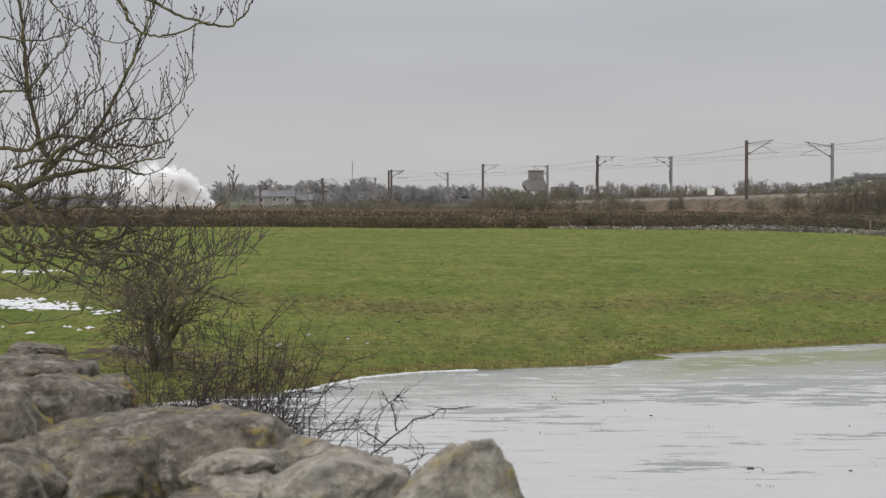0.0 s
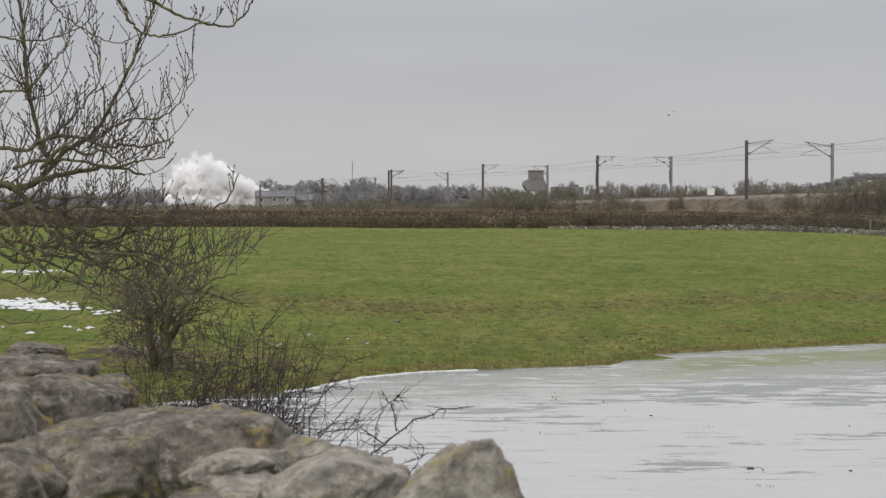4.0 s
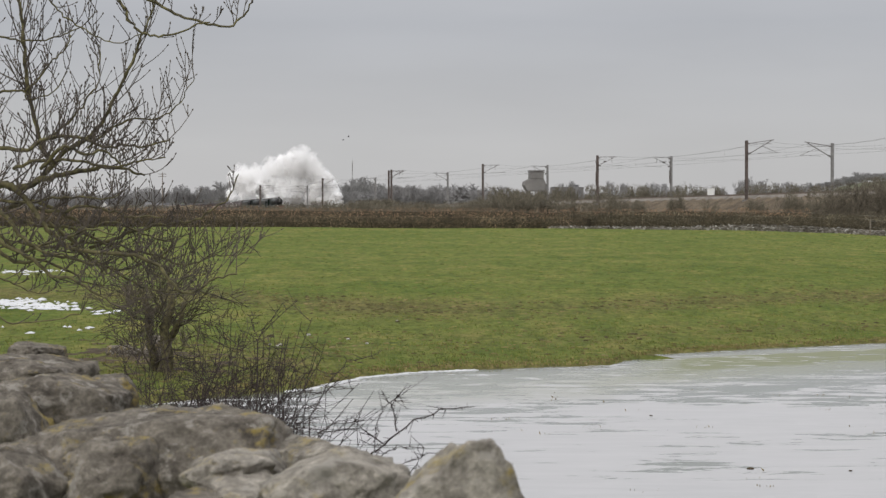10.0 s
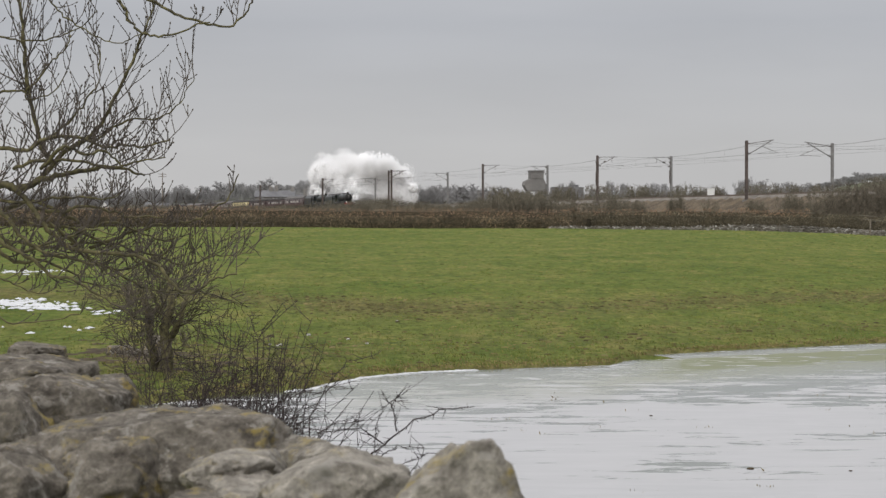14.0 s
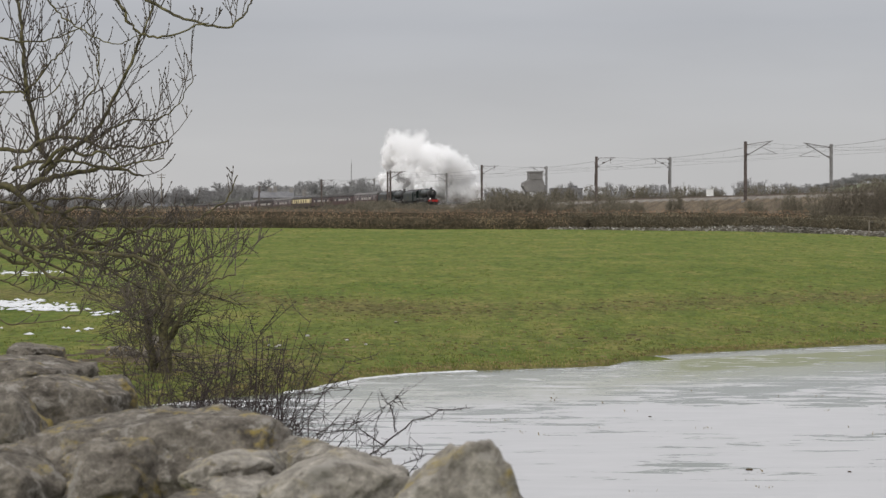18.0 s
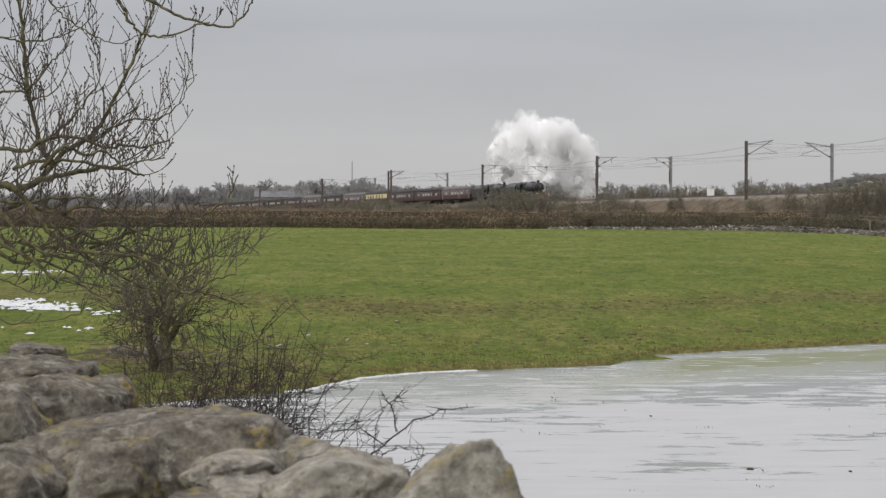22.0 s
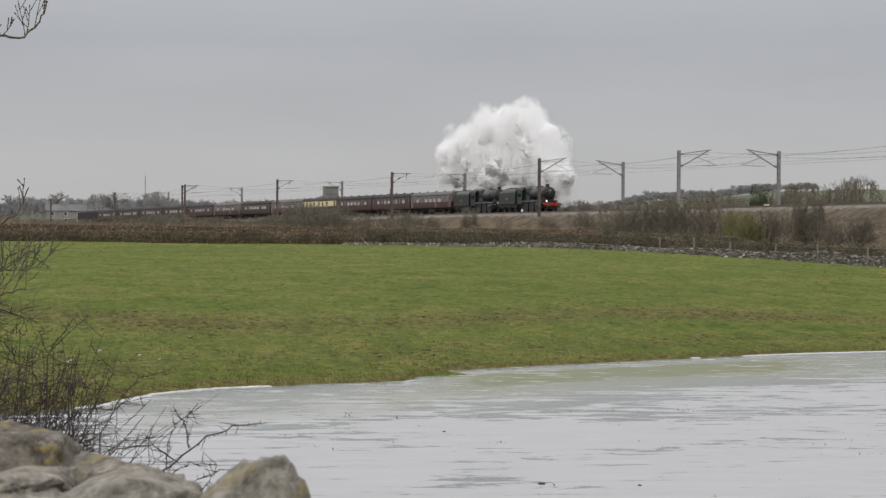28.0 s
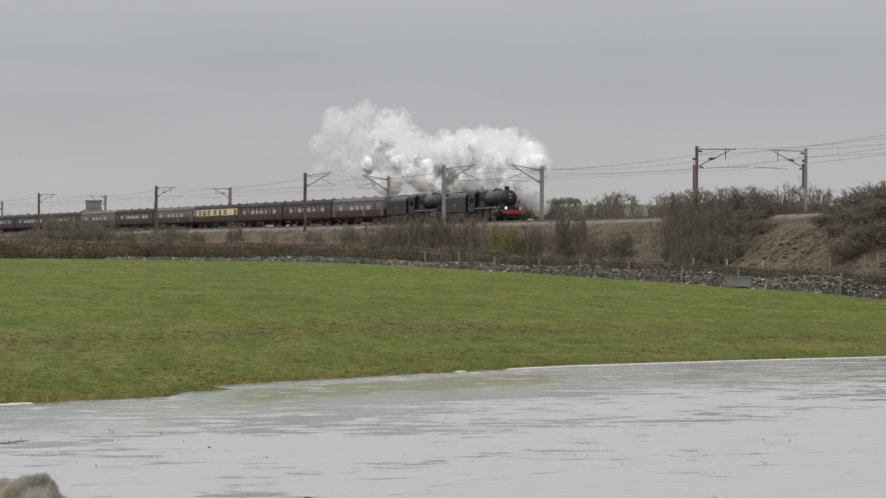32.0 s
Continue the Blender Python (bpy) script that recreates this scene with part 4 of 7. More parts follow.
def vehicle_pose(s, base):
    a, b = line(s + base / 2), line(s - base / 2)
    d, c = a - b, (a + b) / 2
    return pose(c.x, c.y, c.z, 0, -math.degrees(math.atan2(d.z, math.hypot(d.x, d.y))), math.degrees(math.atan2(d.y, d.x)))


# ---- hedges, the tumbledown wall, fences ----
def along_wall(u, back):
    """A point on the field boundary's line at bearing u, back metres behind it."""
    y = wall_y(u) + back
    x = u * y
    return Vector((x, y, ground_z(x, y)))


def boundary_points(u0, u1, back, step):
    pts, u = [], u0
    while u < u1:
        p, q = along_wall(u, back), along_wall(u + 0.002, back)
        pts.append((u, p, (q - p).normalized()))
        u += 0.002 * step / max((q - p).length, 1e-6)
    return pts


def clipped_hedge(u0, u1, back, height, depth, material, label, seed, per_m, ragged=0.12):
    """A clipped hedge: a core coloured dark for the shade within, and thousands of short twigs standing out of it."""
    rng = random.Random(seed)
    hedge = new("hedge")
    vs, fs = [], []
    pts = boundary_points(u0, u1, back, 1.0)
    for k, (u, p, d) in enumerate(pts):
        nrm = Vector((d.y, -d.x, 0))
        h = height * (0.86 + 0.10 * noise.noise((p.x * 0.25, p.y * 0.25, seed)))
        for a, z in ((-depth * 0.36, -0.3), (-depth * 0.42, h * 0.5), (-depth * 0.3, h * 0.93), (depth * 0.3, h * 0.93), (depth * 0.4, -0.3)):
            vs.append(tuple(p - nrm * a + Vector((0, 0, z))))
        if k:
            b = (k - 1) * 5
            fs += [(b + i, b + i + 1, b + i + 6, b + i + 5) for i in range(4)]
    fs += [(0, 1, 2, 3, 4), tuple(len(vs) - 5 + i for i in (4, 3, 2, 1, 0))]
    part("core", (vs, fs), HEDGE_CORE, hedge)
    vs, fs = [], []
    for k in range(len(pts) - 1):
        u, p, d = pts[k]
        seg = (pts[k + 1][1] - p)
        nrm = Vector((d.y, -d.x, 0))
        for j in range(per_m):
            f = rng.random()
            q = p + seg * f
            low = rng.random()
            hh = height * (1 + ragged * noise.noise((q.x * 0.6, q.y * 0.6, seed)) + 0.06 * noise.noise((q.x * 3, q.y * 3, seed)))
            z = hh * (low ** 0.8) * 0.97
            a = depth * 0.5 * (1 if rng.random() < 0.8 else rng.uniform(-1, 1)) * rng.uniform(0.75, 1.05)
            lean = Vector((rng.gauss(0, 0.5), rng.gauss(0, 0.5), rng.uniform(-0.2, 1.0))).normalized()
            ln = rng.uniform(0.10, 0.27)
            b = q + nrm * a + Vector((0, 0, z - ln * 0.5 * lean.z))
            w = rng.uniform(0.012, 0.03)
            side = lean.cross(Vector((0.3, 1, 0.1))).normalized() * w
            i = len(vs)
            e = b + lean * ln
            vs += [tuple(b - side), tuple(b + side), tuple(e + side * 0.5), tuple(b + nrm * w), ]
            fs += [(i, i + 1, i + 2), (i + 1, i + 3, i + 2), (i + 3, i, i + 2)]
    tagged(part("twig_mass", (vs, fs), material, hedge), kind="stuff")
    return tagged(hedge, label, "hedge")


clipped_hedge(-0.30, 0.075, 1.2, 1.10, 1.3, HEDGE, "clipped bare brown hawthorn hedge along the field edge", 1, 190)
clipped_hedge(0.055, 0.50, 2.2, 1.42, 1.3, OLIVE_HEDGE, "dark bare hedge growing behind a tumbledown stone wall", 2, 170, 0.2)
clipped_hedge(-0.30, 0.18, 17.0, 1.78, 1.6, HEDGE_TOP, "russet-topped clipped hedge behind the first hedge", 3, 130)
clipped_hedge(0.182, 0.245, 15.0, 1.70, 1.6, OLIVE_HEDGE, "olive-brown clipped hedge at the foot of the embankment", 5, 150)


def rubble_mesh(rng, size):
    """A small broken stone as (vertices, faces): a cube with shaken corners."""
    sx, sy, sz = size
    v = []
    for z in (-1, 1):
        for x, y in ((-1, -1), (1, -1), (1, 1), (-1, 1)):
            k = rng.uniform(0.6, 1.05)
            v.append(Vector((x * sx * k * rng.uniform(0.7, 1), y * sy * k, z * sz * rng.uniform(0.7, 1.1) * k)) * 0.5)
    return v, [(3, 2, 1, 0), (4, 5, 6, 7), (0, 1, 5, 4), (1, 2, 6, 5), (2, 3, 7, 6), (3, 0, 4, 7)]


def tumbledown_wall():
    rng = random.Random(21)
    wall = new("field_wall")
    vs, fs = [], []
    for u, p, d in boundary_points(0.052, 0.56, 0.0, 0.21):
        nrm = Vector((d.y, -d.x, 0))
        h = lerp([(0.045, 0.1), (0.09, 0.22), (0.14, 0.35), (0.2, 0.5), (0.26, 0.75), (0.33, 0.8), (0.40, 0.85), (0.56, 1.0)], u)
        h *= 0.85 + 0.5 * noise.noise((p.x * 0.18, p.y * 0.18, 4))
        z = 0.0
        while z < h:
            t = rng.uniform(0.05, 0.11)
            for a in ((-0.18, 0.2) if z < h * 0.6 else (0.0,)):
                v, f = rubble_mesh(rng, (rng.uniform(0.09, 0.2), rng.uniform(0.2, 0.4), t))
                m = Matrix.Translation(p + nrm * -a + d * rng.uniform(-0.12, 0.12) + Vector((0, 0, z + t / 2 - 0.02))) @ Euler((rng.gauss(0, 0.16), rng.gauss(0, 0.16), math.atan2(d.y, d.x) + rng.gauss(0, 0.3))).to_matrix().to_4x4()
                i = len(vs)
                vs += [tuple(m @ q) for q in v]
                fs += [tuple(i + k for k in q) for q in f]
            z += t * 0.92
        if rng.random() < 0.35:
            v, f = rubble_mesh(rng, (rng.uniform(0.1, 0.28),) * 2 + (rng.uniform(0.08, 0.18),))
            q = p + nrm * rng.uniform(0.4, 1.3)
            q.z = ground_z(q.x, q.y) + 0.05
            i = len(vs)
            vs += [tuple(q + w) for w in v]
            fs += [tuple(i + k for k in g) for g in f]
    fill = ([], [])
    for k, (u, p, d) in enumerate(boundary_points(0.052, 0.56, 0.0, 0.8)):
        nrm = Vector((d.y, -d.x, 0))
        h = 0.62 * lerp([(0.045, 0.1), (0.14, 0.35), (0.26, 0.7), (0.56, 0.95)], u) * (0.9 + 0.5 * noise.noise((p.x * 0.18, p.y * 0.18, 4)))
        for a, z in ((0.26, -0.1), (0.17, h), (-0.17, h), (-0.26, -0.1)):
            fill[0].append(tuple(p + nrm * a + Vector((0, 0, z))))
        if k:
            b = (k - 1) * 4
            fill[1].extend((b + i, b + i + 1, b + i + 5, b + i + 4) for i in range(3))
    part("hearting", fill, HEARTING, wall, "small grey hearting between the stones")
    ob = part("fallen_stones", (vs, fs), RUBBLE_MIX, wall)
    tagged(ob, kind="stuff")
    return tagged(wall, "tumbledown dry-stone wall of pale grey limestone rubble", "stone wall")


def rubble_material():
    m = island_varied("rubble_mix", [(0.0, (0.085, 0.075, 0.060)), (0.4, (0.15, 0.136, 0.113)), (0.75, (0.22, 0.206, 0.18)), (0.93, (0.32, 0.306, 0.278)), (1.0, (0.56, 0.55, 0.52))], 0.95)
    return m


RUBBLE_MIX = rubble_material()
HEARTING = mottled("rubble_hearting", (0.11, 0.10, 0.082), (0.24, 0.225, 0.195), 3, 14, 1.0, 0.8, dist=0.05)
tumbledown_wall()


PALE_WOOD = mottled("bleached_post", (0.28, 0.26, 0.22), (0.40, 0.38, 0.34), 3, 25, 0.95, 0.2)


def fence_post(p, h, w, material, label, lean=0.0):
    post = part("fence_post", boxed(-w / 2, w / 2, -w / 2, w / 2, -0.3, h, bevel=w * 0.12), material)
    post.matrix_basis = pose(p.x, p.y, p.z, lean, lean * 0.6, 17)
    return tagged(post, label, "fence post", "posts along the field edge")


rng = random.Random(8)
prev = None
for u in (0.205, 0.222, 0.240, 0.262, 0.284, 0.309, 0.337, 0.367, 0.394, 0.422):
    p = along_wall(u, -0.7)
    fence_post(p, rng.uniform(1.05, 1.3), 0.09, WOOD, "weathered grey wooden fence post beside the rubble wall", rng.gauss(0, 2))
    if prev is not None:
        out = ([], [])
        for z in (0.55, 1.0):
            tube(out, [prev + Vector((0, 0, z)), (prev + p) / 2 + Vector((0, 0, z - 0.03)), p + Vector((0, 0, z))], [0.006] * 3, 3)
        tagged(part("fence_wire", out, WIRE), "thin rusty fence wire strung between wooden posts", "wire")
    prev = p
for u in (0.343, 0.3606, 0.3799, 0.3977, 0.416, 0.435, 0.443):
    p = along_wall(u, 5.0)
    fence_post(p, 1.6, 0.09, PALE_WOOD if u > 0.34 and u < 0.39 else WOOD, "pale fence post on the railway boundary", rng.gauss(0, 1.5))


def water_trough():
    t = new("water_trough")
    part("tank", boxed(-0.75, 0.75, -0.3, 0.3, 0.05, 0.62, bevel=0.03), DULL_ZINC, t)
    part("rim", boxed(-0.8, 0.8, -0.34, 0.34, 0.6, 0.66, bevel=0.01), DULL_ZINC, t)
    for x in (-0.6, 0.6):
        part("foot", boxed(x - 0.08, x + 0.08, -0.3, 0.3, 0.0, 0.06), CONCRETE, t)
    p = along_wall(0.3675, -0.9)
    t.matrix_basis = pose(p.x, p.y, p.z, 0, 0, -25)
    return tagged(t, "galvanised steel water trough against the rubble wall", "trough")


water_trough()


# ---- bare trees and scrub ----
def stick_cloud(out, rng, base, direction, length, radius, depth, fork, spread, up, sides=3, kink=0.12, least=0.0, fine=None):
    """Grows a branch into out and its forks into fine, or into out as well."""
    pts, rad = [Vector(base)], [radius]
    d = Vector(direction).normalized()
    n = 3 if depth else 2
    for k in range(n):
        d = (d + Vector((rng.gauss(0, kink), rng.gauss(0, kink), rng.gauss(0, kink) + up))).normalized()
        pts.append(pts[-1] + d * length / n)
        rad.append(max(radius * (1 - 0.6 * (k + 1) / n), least))
    tube(out, pts, rad, sides)
    if depth:
        for k in range(fork):
            f = rng.uniform(0.3, 1.0)
            i = min(int(f * n), n - 1)
            p = pts[i].lerp(pts[i + 1], f * n - i)
            side = Vector((rng.gauss(0, 1), rng.gauss(0, 1), rng.gauss(0, 0.7)))
            nd = (d + side.normalized() * spread).normalized()
            stick_cloud(fine or out, rng, p, nd, length * rng.uniform(0.5, 0.78), max(radius * 0.5, least), depth - 1, fork, spread, up, sides, kink, least)


def scrub_mesh(seed, stems, least, kink=0.30, spread=1.25, up=0.02):
    """A thicket one metre high and about as wide: arching stems, and the twigs that fork from them."""
    rng = random.Random(seed)
    out, fine = ([], []), ([], [])
    for k in range(stems):
        a, r = rng.uniform(0, 6.283), 0.42 * math.sqrt(rng.random())
        b = Vector((r * math.cos(a), r * math.sin(a), -0.05 + rng.random() * 0.22))
        d = Vector((b.x * 2.2 + rng.gauss(0, 0.6), b.y * 2.2 + rng.gauss(0, 0.6), 1))
        stick_cloud(out, rng, b, d, rng.uniform(0.22, 0.36) * (1.2 - r), 0.010, 3, 4, spread, up, 3, kink, least, fine)
    return norm_scrub(out, fine)


def norm_scrub(out, fine):
    """Scales a thicket to a height of one and a half-width of one half."""
    n = len(out[0])
    v = np.array(out[0] + fine[0])
    v[:, :2] *= 0.5 / np.quantile(np.hypot(v[:, 0], v[:, 1]), 0.97)
    v[:, 2] /= np.quantile(v[:, 2], 0.97)
    v[:, 2] = np.where(v[:, 2] > 1, 1 + (v[:, 2] - 1) * 0.25, v[:, 2])
    return (v[:n].tolist(), out[1]), (v[n:].tolist(), fine[1])


def bare_tree_mesh(seed, least):
    """A leafless tree one metre high."""
    rng = random.Random(seed)
    out = ([], [])
    tube(out, [(0, 0, -0.03), (0.01, 0, 0.15), (0.0, 0.01, 0.32)], [0.028, 0.022, 0.018], 5)
    for k in range(9):
        a = k * 2.4 + rng.random()
        d = Vector((math.cos(a) * 0.75, math.sin(a) * 0.75, rng.uniform(0.5, 1.3)))
        stick_cloud(out, rng, (0, 0, rng.uniform(0.18, 0.34)), d, rng.uniform(0.34, 0.5), 0.012, 3, 4, 0.7, 0.04, 3, 0.14, least)
    return out


SCRUBS = [scrub_mesh(s, 36, 0.0028) for s in (11, 12, 13, 14)]
BARE = [bare_tree_mesh(s, 0.0085) for s in (31, 32, 33)]
scrub_first = {}


def scrub(u, y, width, rise, k, material=None, label=""):
    """A thicket at bearing u and distance y whose top stands rise thousandths of that distance above the eye."""
    material = material or (NEAR_SCRUB if y < 215 else HAZED_SCRUB)
    key = (k % 4, material.name)
    if key not in scrub_first:
        made = [part(name, data, material) for name, data in zip(("stem_clump", "twig_mass"), SCRUBS[k % 4])]
        scrub_first[key] = [o.data for o in made]
        for o in made:
            bpy.data.objects.remove(o)
    x = u * y
    g = ground_z(x, y) - 0.12
    height = max(EYE + rise * y / 1000 - g, 0.7)
    b = new("scrub_bush")
    for name, data in zip(("stem_clump", "twig_mass"), scrub_first[key]):
        o = tagged(new(name, data), kind="stuff" if name == "twig_mass" else "")
        o.parent = b
    b.matrix_basis = Matrix.Translation((x, y, g)) @ Matrix.Rotation(k * 1.7, 4, "Z") @ Matrix.Diagonal((width, width, height, 1))
    label = label or ("tall dense leafless thorn thicket on the embankment slope" if height > 3.6 else "leafless grey-brown scrub thicket by the railway bank")
    return tagged(b, label, "bush", "scrub along the railway")


rng = random.Random(77)
k = 0
# low scrub between the hedges and the line
for u in np.arange(-0.27, 0.03, 0.0075):
    for row in (0, 1):
        k += 1
        y = 300 + row * 40 + rng.uniform(-15, 15) - u * 90
        scrub(u + rng.uniform(-0.004, 0.004), y, rng.uniform(4.5, 7.0), rng.uniform(0.8, 3.2) if u < -0.055 else rng.uniform(2.5, 6.0), k)
for u, y, w, e in ((0.026, 262, 6.5, 11), (0.038, 258, 6, 9.5), (0.050, 262, 6, 9.5), (0.062, 256, 5, 6.5), (0.076, 262, 5, 8), (0.084, 268, 4, 6.5), (0.0945, 275, 3, 5), (0.112, 279, 3.0, 9.5),
                   (0.128, 276, 2.6, 4.5), (0.150, 262, 3.4, 5), (0.168, 246, 4.0, 8), (0.180, 224, 4.0, 9), (0.190, 205, 4.2, 12.5), (0.200, 204, 4.4, 13), (0.211, 202, 4.4, 14.5), (0.222, 200, 4.4, 14), (0.233, 196, 4.2, 12.5),
                   (0.258, 184, 3.6, 8.5), (0.273, 178, 2.6, 15), (0.281, 178, 2.8, 16), (0.291, 172, 2.6, 5), (0.305, 165, 2.6, 6), (0.331, 154, 3.0, 24), (0.341, 153, 3.6, 27.5), (0.350, 152, 3.8, 26),
                   (0.358, 151, 4.4, 28), (0.370, 150, 4.4, 29), (0.380, 150, 3.4, 26), (0.336, 147, 2.8, 17), (0.349, 146, 3.4, 18), (0.356, 145, 4.4, 19), (0.370, 144, 4.4, 18), (0.381, 143, 3.2, 13), (0.345, 141, 3.0, 4), (0.352, 140, 3.8, 6), (0.369, 139, 3.8, 5), (0.402, 188, 5.5, 29), (0.392, 190, 5.0, 28), (0.412, 186, 5.0, 26), (0.4165, 133, 3.2, 12),
                   (0.425, 132, 3.8, 25), (0.437, 131, 4.0, 30), (0.449, 131, 4.2, 33), (0.46, 130, 4.4, 34), (0.475, 129, 4.6, 34), (0.423, 127, 3.4, 8), (0.434, 125, 4.2, 20), (0.448, 124, 4.4, 24), (0.462, 122, 4.4, 25), (0.427, 120, 3.4, 2), (0.438, 119, 3.8, 10), (0.452, 118, 4.0, 14), (0.466, 117, 4.0, 16), (0.50, 128, 5, 34)):
    k += 1
    scrub(u, y, w, e, k)
# thorn scrub beyond the line
for u in np.arange(0.03, 0.46, 0.0085):
    k += 1
    s_y = float(np.interp(u, [0.02, 0.1, 0.15, 0.2, 0.26, 0.33, 0.40, 0.46], [450, 345, 305, 272, 242, 205, 178, 160]))
    e = float(np.interp(u, [0.03, 0.08, 0.15, 0.19, 0.22, 0.27, 0.3, 0.34, 0.4, 0.46], [9, 11, 10.5, 12, 16.5, 19, 23, 22, 20, 18])) * rng.uniform(0.8, 1.15)
    scrub(u + rng.uniform(-0.003, 0.003), s_y + rng.uniform(10, 34), rng.uniform(4, 6.5), e, k)
for u, y, w, e in ((0.2440, 187, 3.6, 9.0), (0.2495, 184, 3.2, 7.0)):
    k += 1
    scrub(u, y, w, e, k, WILLOW, "yellow-green bare willow bush on the embankment slope")
for u, y, e in ((0.2535, 243, 21), (0.2580, 244, 17)):
    k += 1
    scrub(u, y, 2.6, e, k, EVERGREEN, "dark evergreen holly bush beside the far track")


FAR_SCRUBS = [scrub_mesh(s, 22, 0.005, 0.14, 0.8, 0.06)[1] for s in (31, 32, 33)]


def far_wood(name, spots, material, label, seed):
    rng = random.Random(seed)
    vs, fs, n = [], [], 0
    arr = [(np.array(t[0]), [np.array(f) for f in t[1]]) for t in ((FAR_SCRUBS + BARE[:1]) if seed == 3 else FAR_SCRUBS)]
    for u, y, h, w in spots:
        v, f = arr[rng.randrange(len(arr))]
        a = rng.uniform(0, 6.28)
        c, s = math.cos(a), math.sin(a)
        x = u * y
        r = v @ np.array([[c, s, 0], [-s, c, 0], [0, 0, 1]]) * np.array([w, w, h]) + np.array([x, y, ground_z(x, y) - 0.2])
        vs += r.tolist()
        fs += [tuple((g + n).tolist()) for g in f]
        n += len(v)
    return tagged(part(name, (vs, fs), material), label, "trees", kind="stuff")


spots = []
for u in np.arange(-0.28, 0.04, 0.0023):
    y = rng.uniform(640, 760)
    if -0.168 < u < -0.088:
        continue  # the line runs through the gap in the trees
    spots.append((u + rng.uniform(-0.002, 0.002), y, lerp([(-0.28, 7.5), (-0.22, 7), (-0.12, 7.5), (-0.06, 5.5), (-0.02, 7.5), (0.04, 7.0)], u) * rng.uniform(0.6, 1.1), rng.uniform(9, 14)))
for u in np.arange(-0.28, -0.03, 0.003):
    y = rng.uniform(820, 930)
    spots.append((u + rng.uniform(-0.002, 0.002), y, rng.uniform(5, 9.5), rng.uniform(8, 13)))
far_wood("far_trees", spots, HAZED_TWIG, "hazy grey leafless trees round a distant village", 3)
spots = []
for u in np.arange(0.03, 0.19, 0.006):
    spots.append((u + rng.uniform(-0.003, 0.003), rng.uniform(430, 560), rng.uniform(4, 7.5), rng.uniform(6, 9)))
for u in np.arange(0.160, 0.262, 0.0016):
    spots.append((u, rng.uniform(780, 930), rng.uniform(2.0, 4.2), rng.uniform(7, 11)))
for u in np.arange(0.262, 0.46, 0.006):
    spots.append((u, rng.uniform(560, 760), rng.uniform(1.5, 3.2), rng.uniform(5, 9)))
for u in (0.268, 0.2705, 0.273, 0.2755, 0.278, 0.2805, 0.3, 0.342, 0.36, 0.40, 0.42):
    spots.append((u, 905, rng.uniform(2.5, 4.0), rng.uniform(6, 9)))
far_wood("far_copse", spots, HAZED_TWIG, "hazy grey leafless trees on a far low hill", 4)


# ---- distant buildings ----
def far_house(u, y, width, depth, eaves, ridge, wall, label, gable_front=False, chimneys=(), drop=0.0):
    h = new("house")
    w, d = width / 2, depth / 2
    part("wall", boxed(-w, w, -d, d, -2, eaves), wall, h)
    if gable_front:
        part("gable", prism([(-w, eaves), (w, eaves), (0, ridge)], -d, d), wall, h)
        for sx in (-1, 1):
            part("roof", prism([(sx * (w + 0.4), eaves - 0.3), (0, ridge + 0.3), (0, ridge), (sx * w, eaves - 0.05)], -d - 0.3, d + 0.3), SLATE, h)
    else:
        part("roof", prism_x([(-d - 0.3, eaves - 0.1), (0, ridge), (d + 0.3, eaves - 0.1)], -w - 0.3, w + 0.3), SLATE, h)
    for cx, cz in chimneys:
        part("chimney", boxed(cx - 0.5, cx + 0.5, -0.5, 0.5, eaves, cz, bevel=0.05), wall, h)
    n = max(int(width / 3), 1)
    for i in range(n):
        for z in ((0.9, eaves - 1.6) if eaves > 4 else (0.9,)):
            cx = -w + (i + 0.5) * width / n
            win = part("window", boxed(cx - 0.5, cx + 0.5, -d - 0.05, -d + 0.02, z, z + 1.2), WHITE, h)
            part("pane", boxed(cx - 0.4, cx + 0.4, -d - 0.07, -d - 0.04, z + 0.1, z + 1.1), GLASS, win)
    x = u * y
    h.matrix_basis = pose(x, y, ground_z(x, y) - drop, 0, 0, -math.degrees(u) * 0.5)
    return tagged(h, label, "house", "houses of the distant village")


far_house(-0.0805, 625, 11.5, 7, 4.4, 6.2, HOUSE, "long grey stone farmhouse with slate roof and chimneys", False, ((-1.2, 7.4), (0.4, 7.7), (5.2, 7.2)), -1.2)
far_house(-0.0665, 630, 4.8, 6, 3.4, 5.0, HOUSE, "small grey stone cottage with a tall chimney", False, ((0.2, 6.8),), -0.8)
far_house(-0.1625, 790, 4.6, 8, 3.4, 5.8, WHITE, "white-rendered cottage gable among bare trees", True, (), 0.4)
far_house(-0.137, 830, 9, 7, 3.6, 5.4, HOUSE, "low grey village house behind bare trees", False, ((3, 6.6),), 2.0)
far_house(-0.19, 830, 9, 7, 4.4, 6.6, HOUSE, "grey stone village house with a slate roof", False, ((-3, 8),), 1.0)


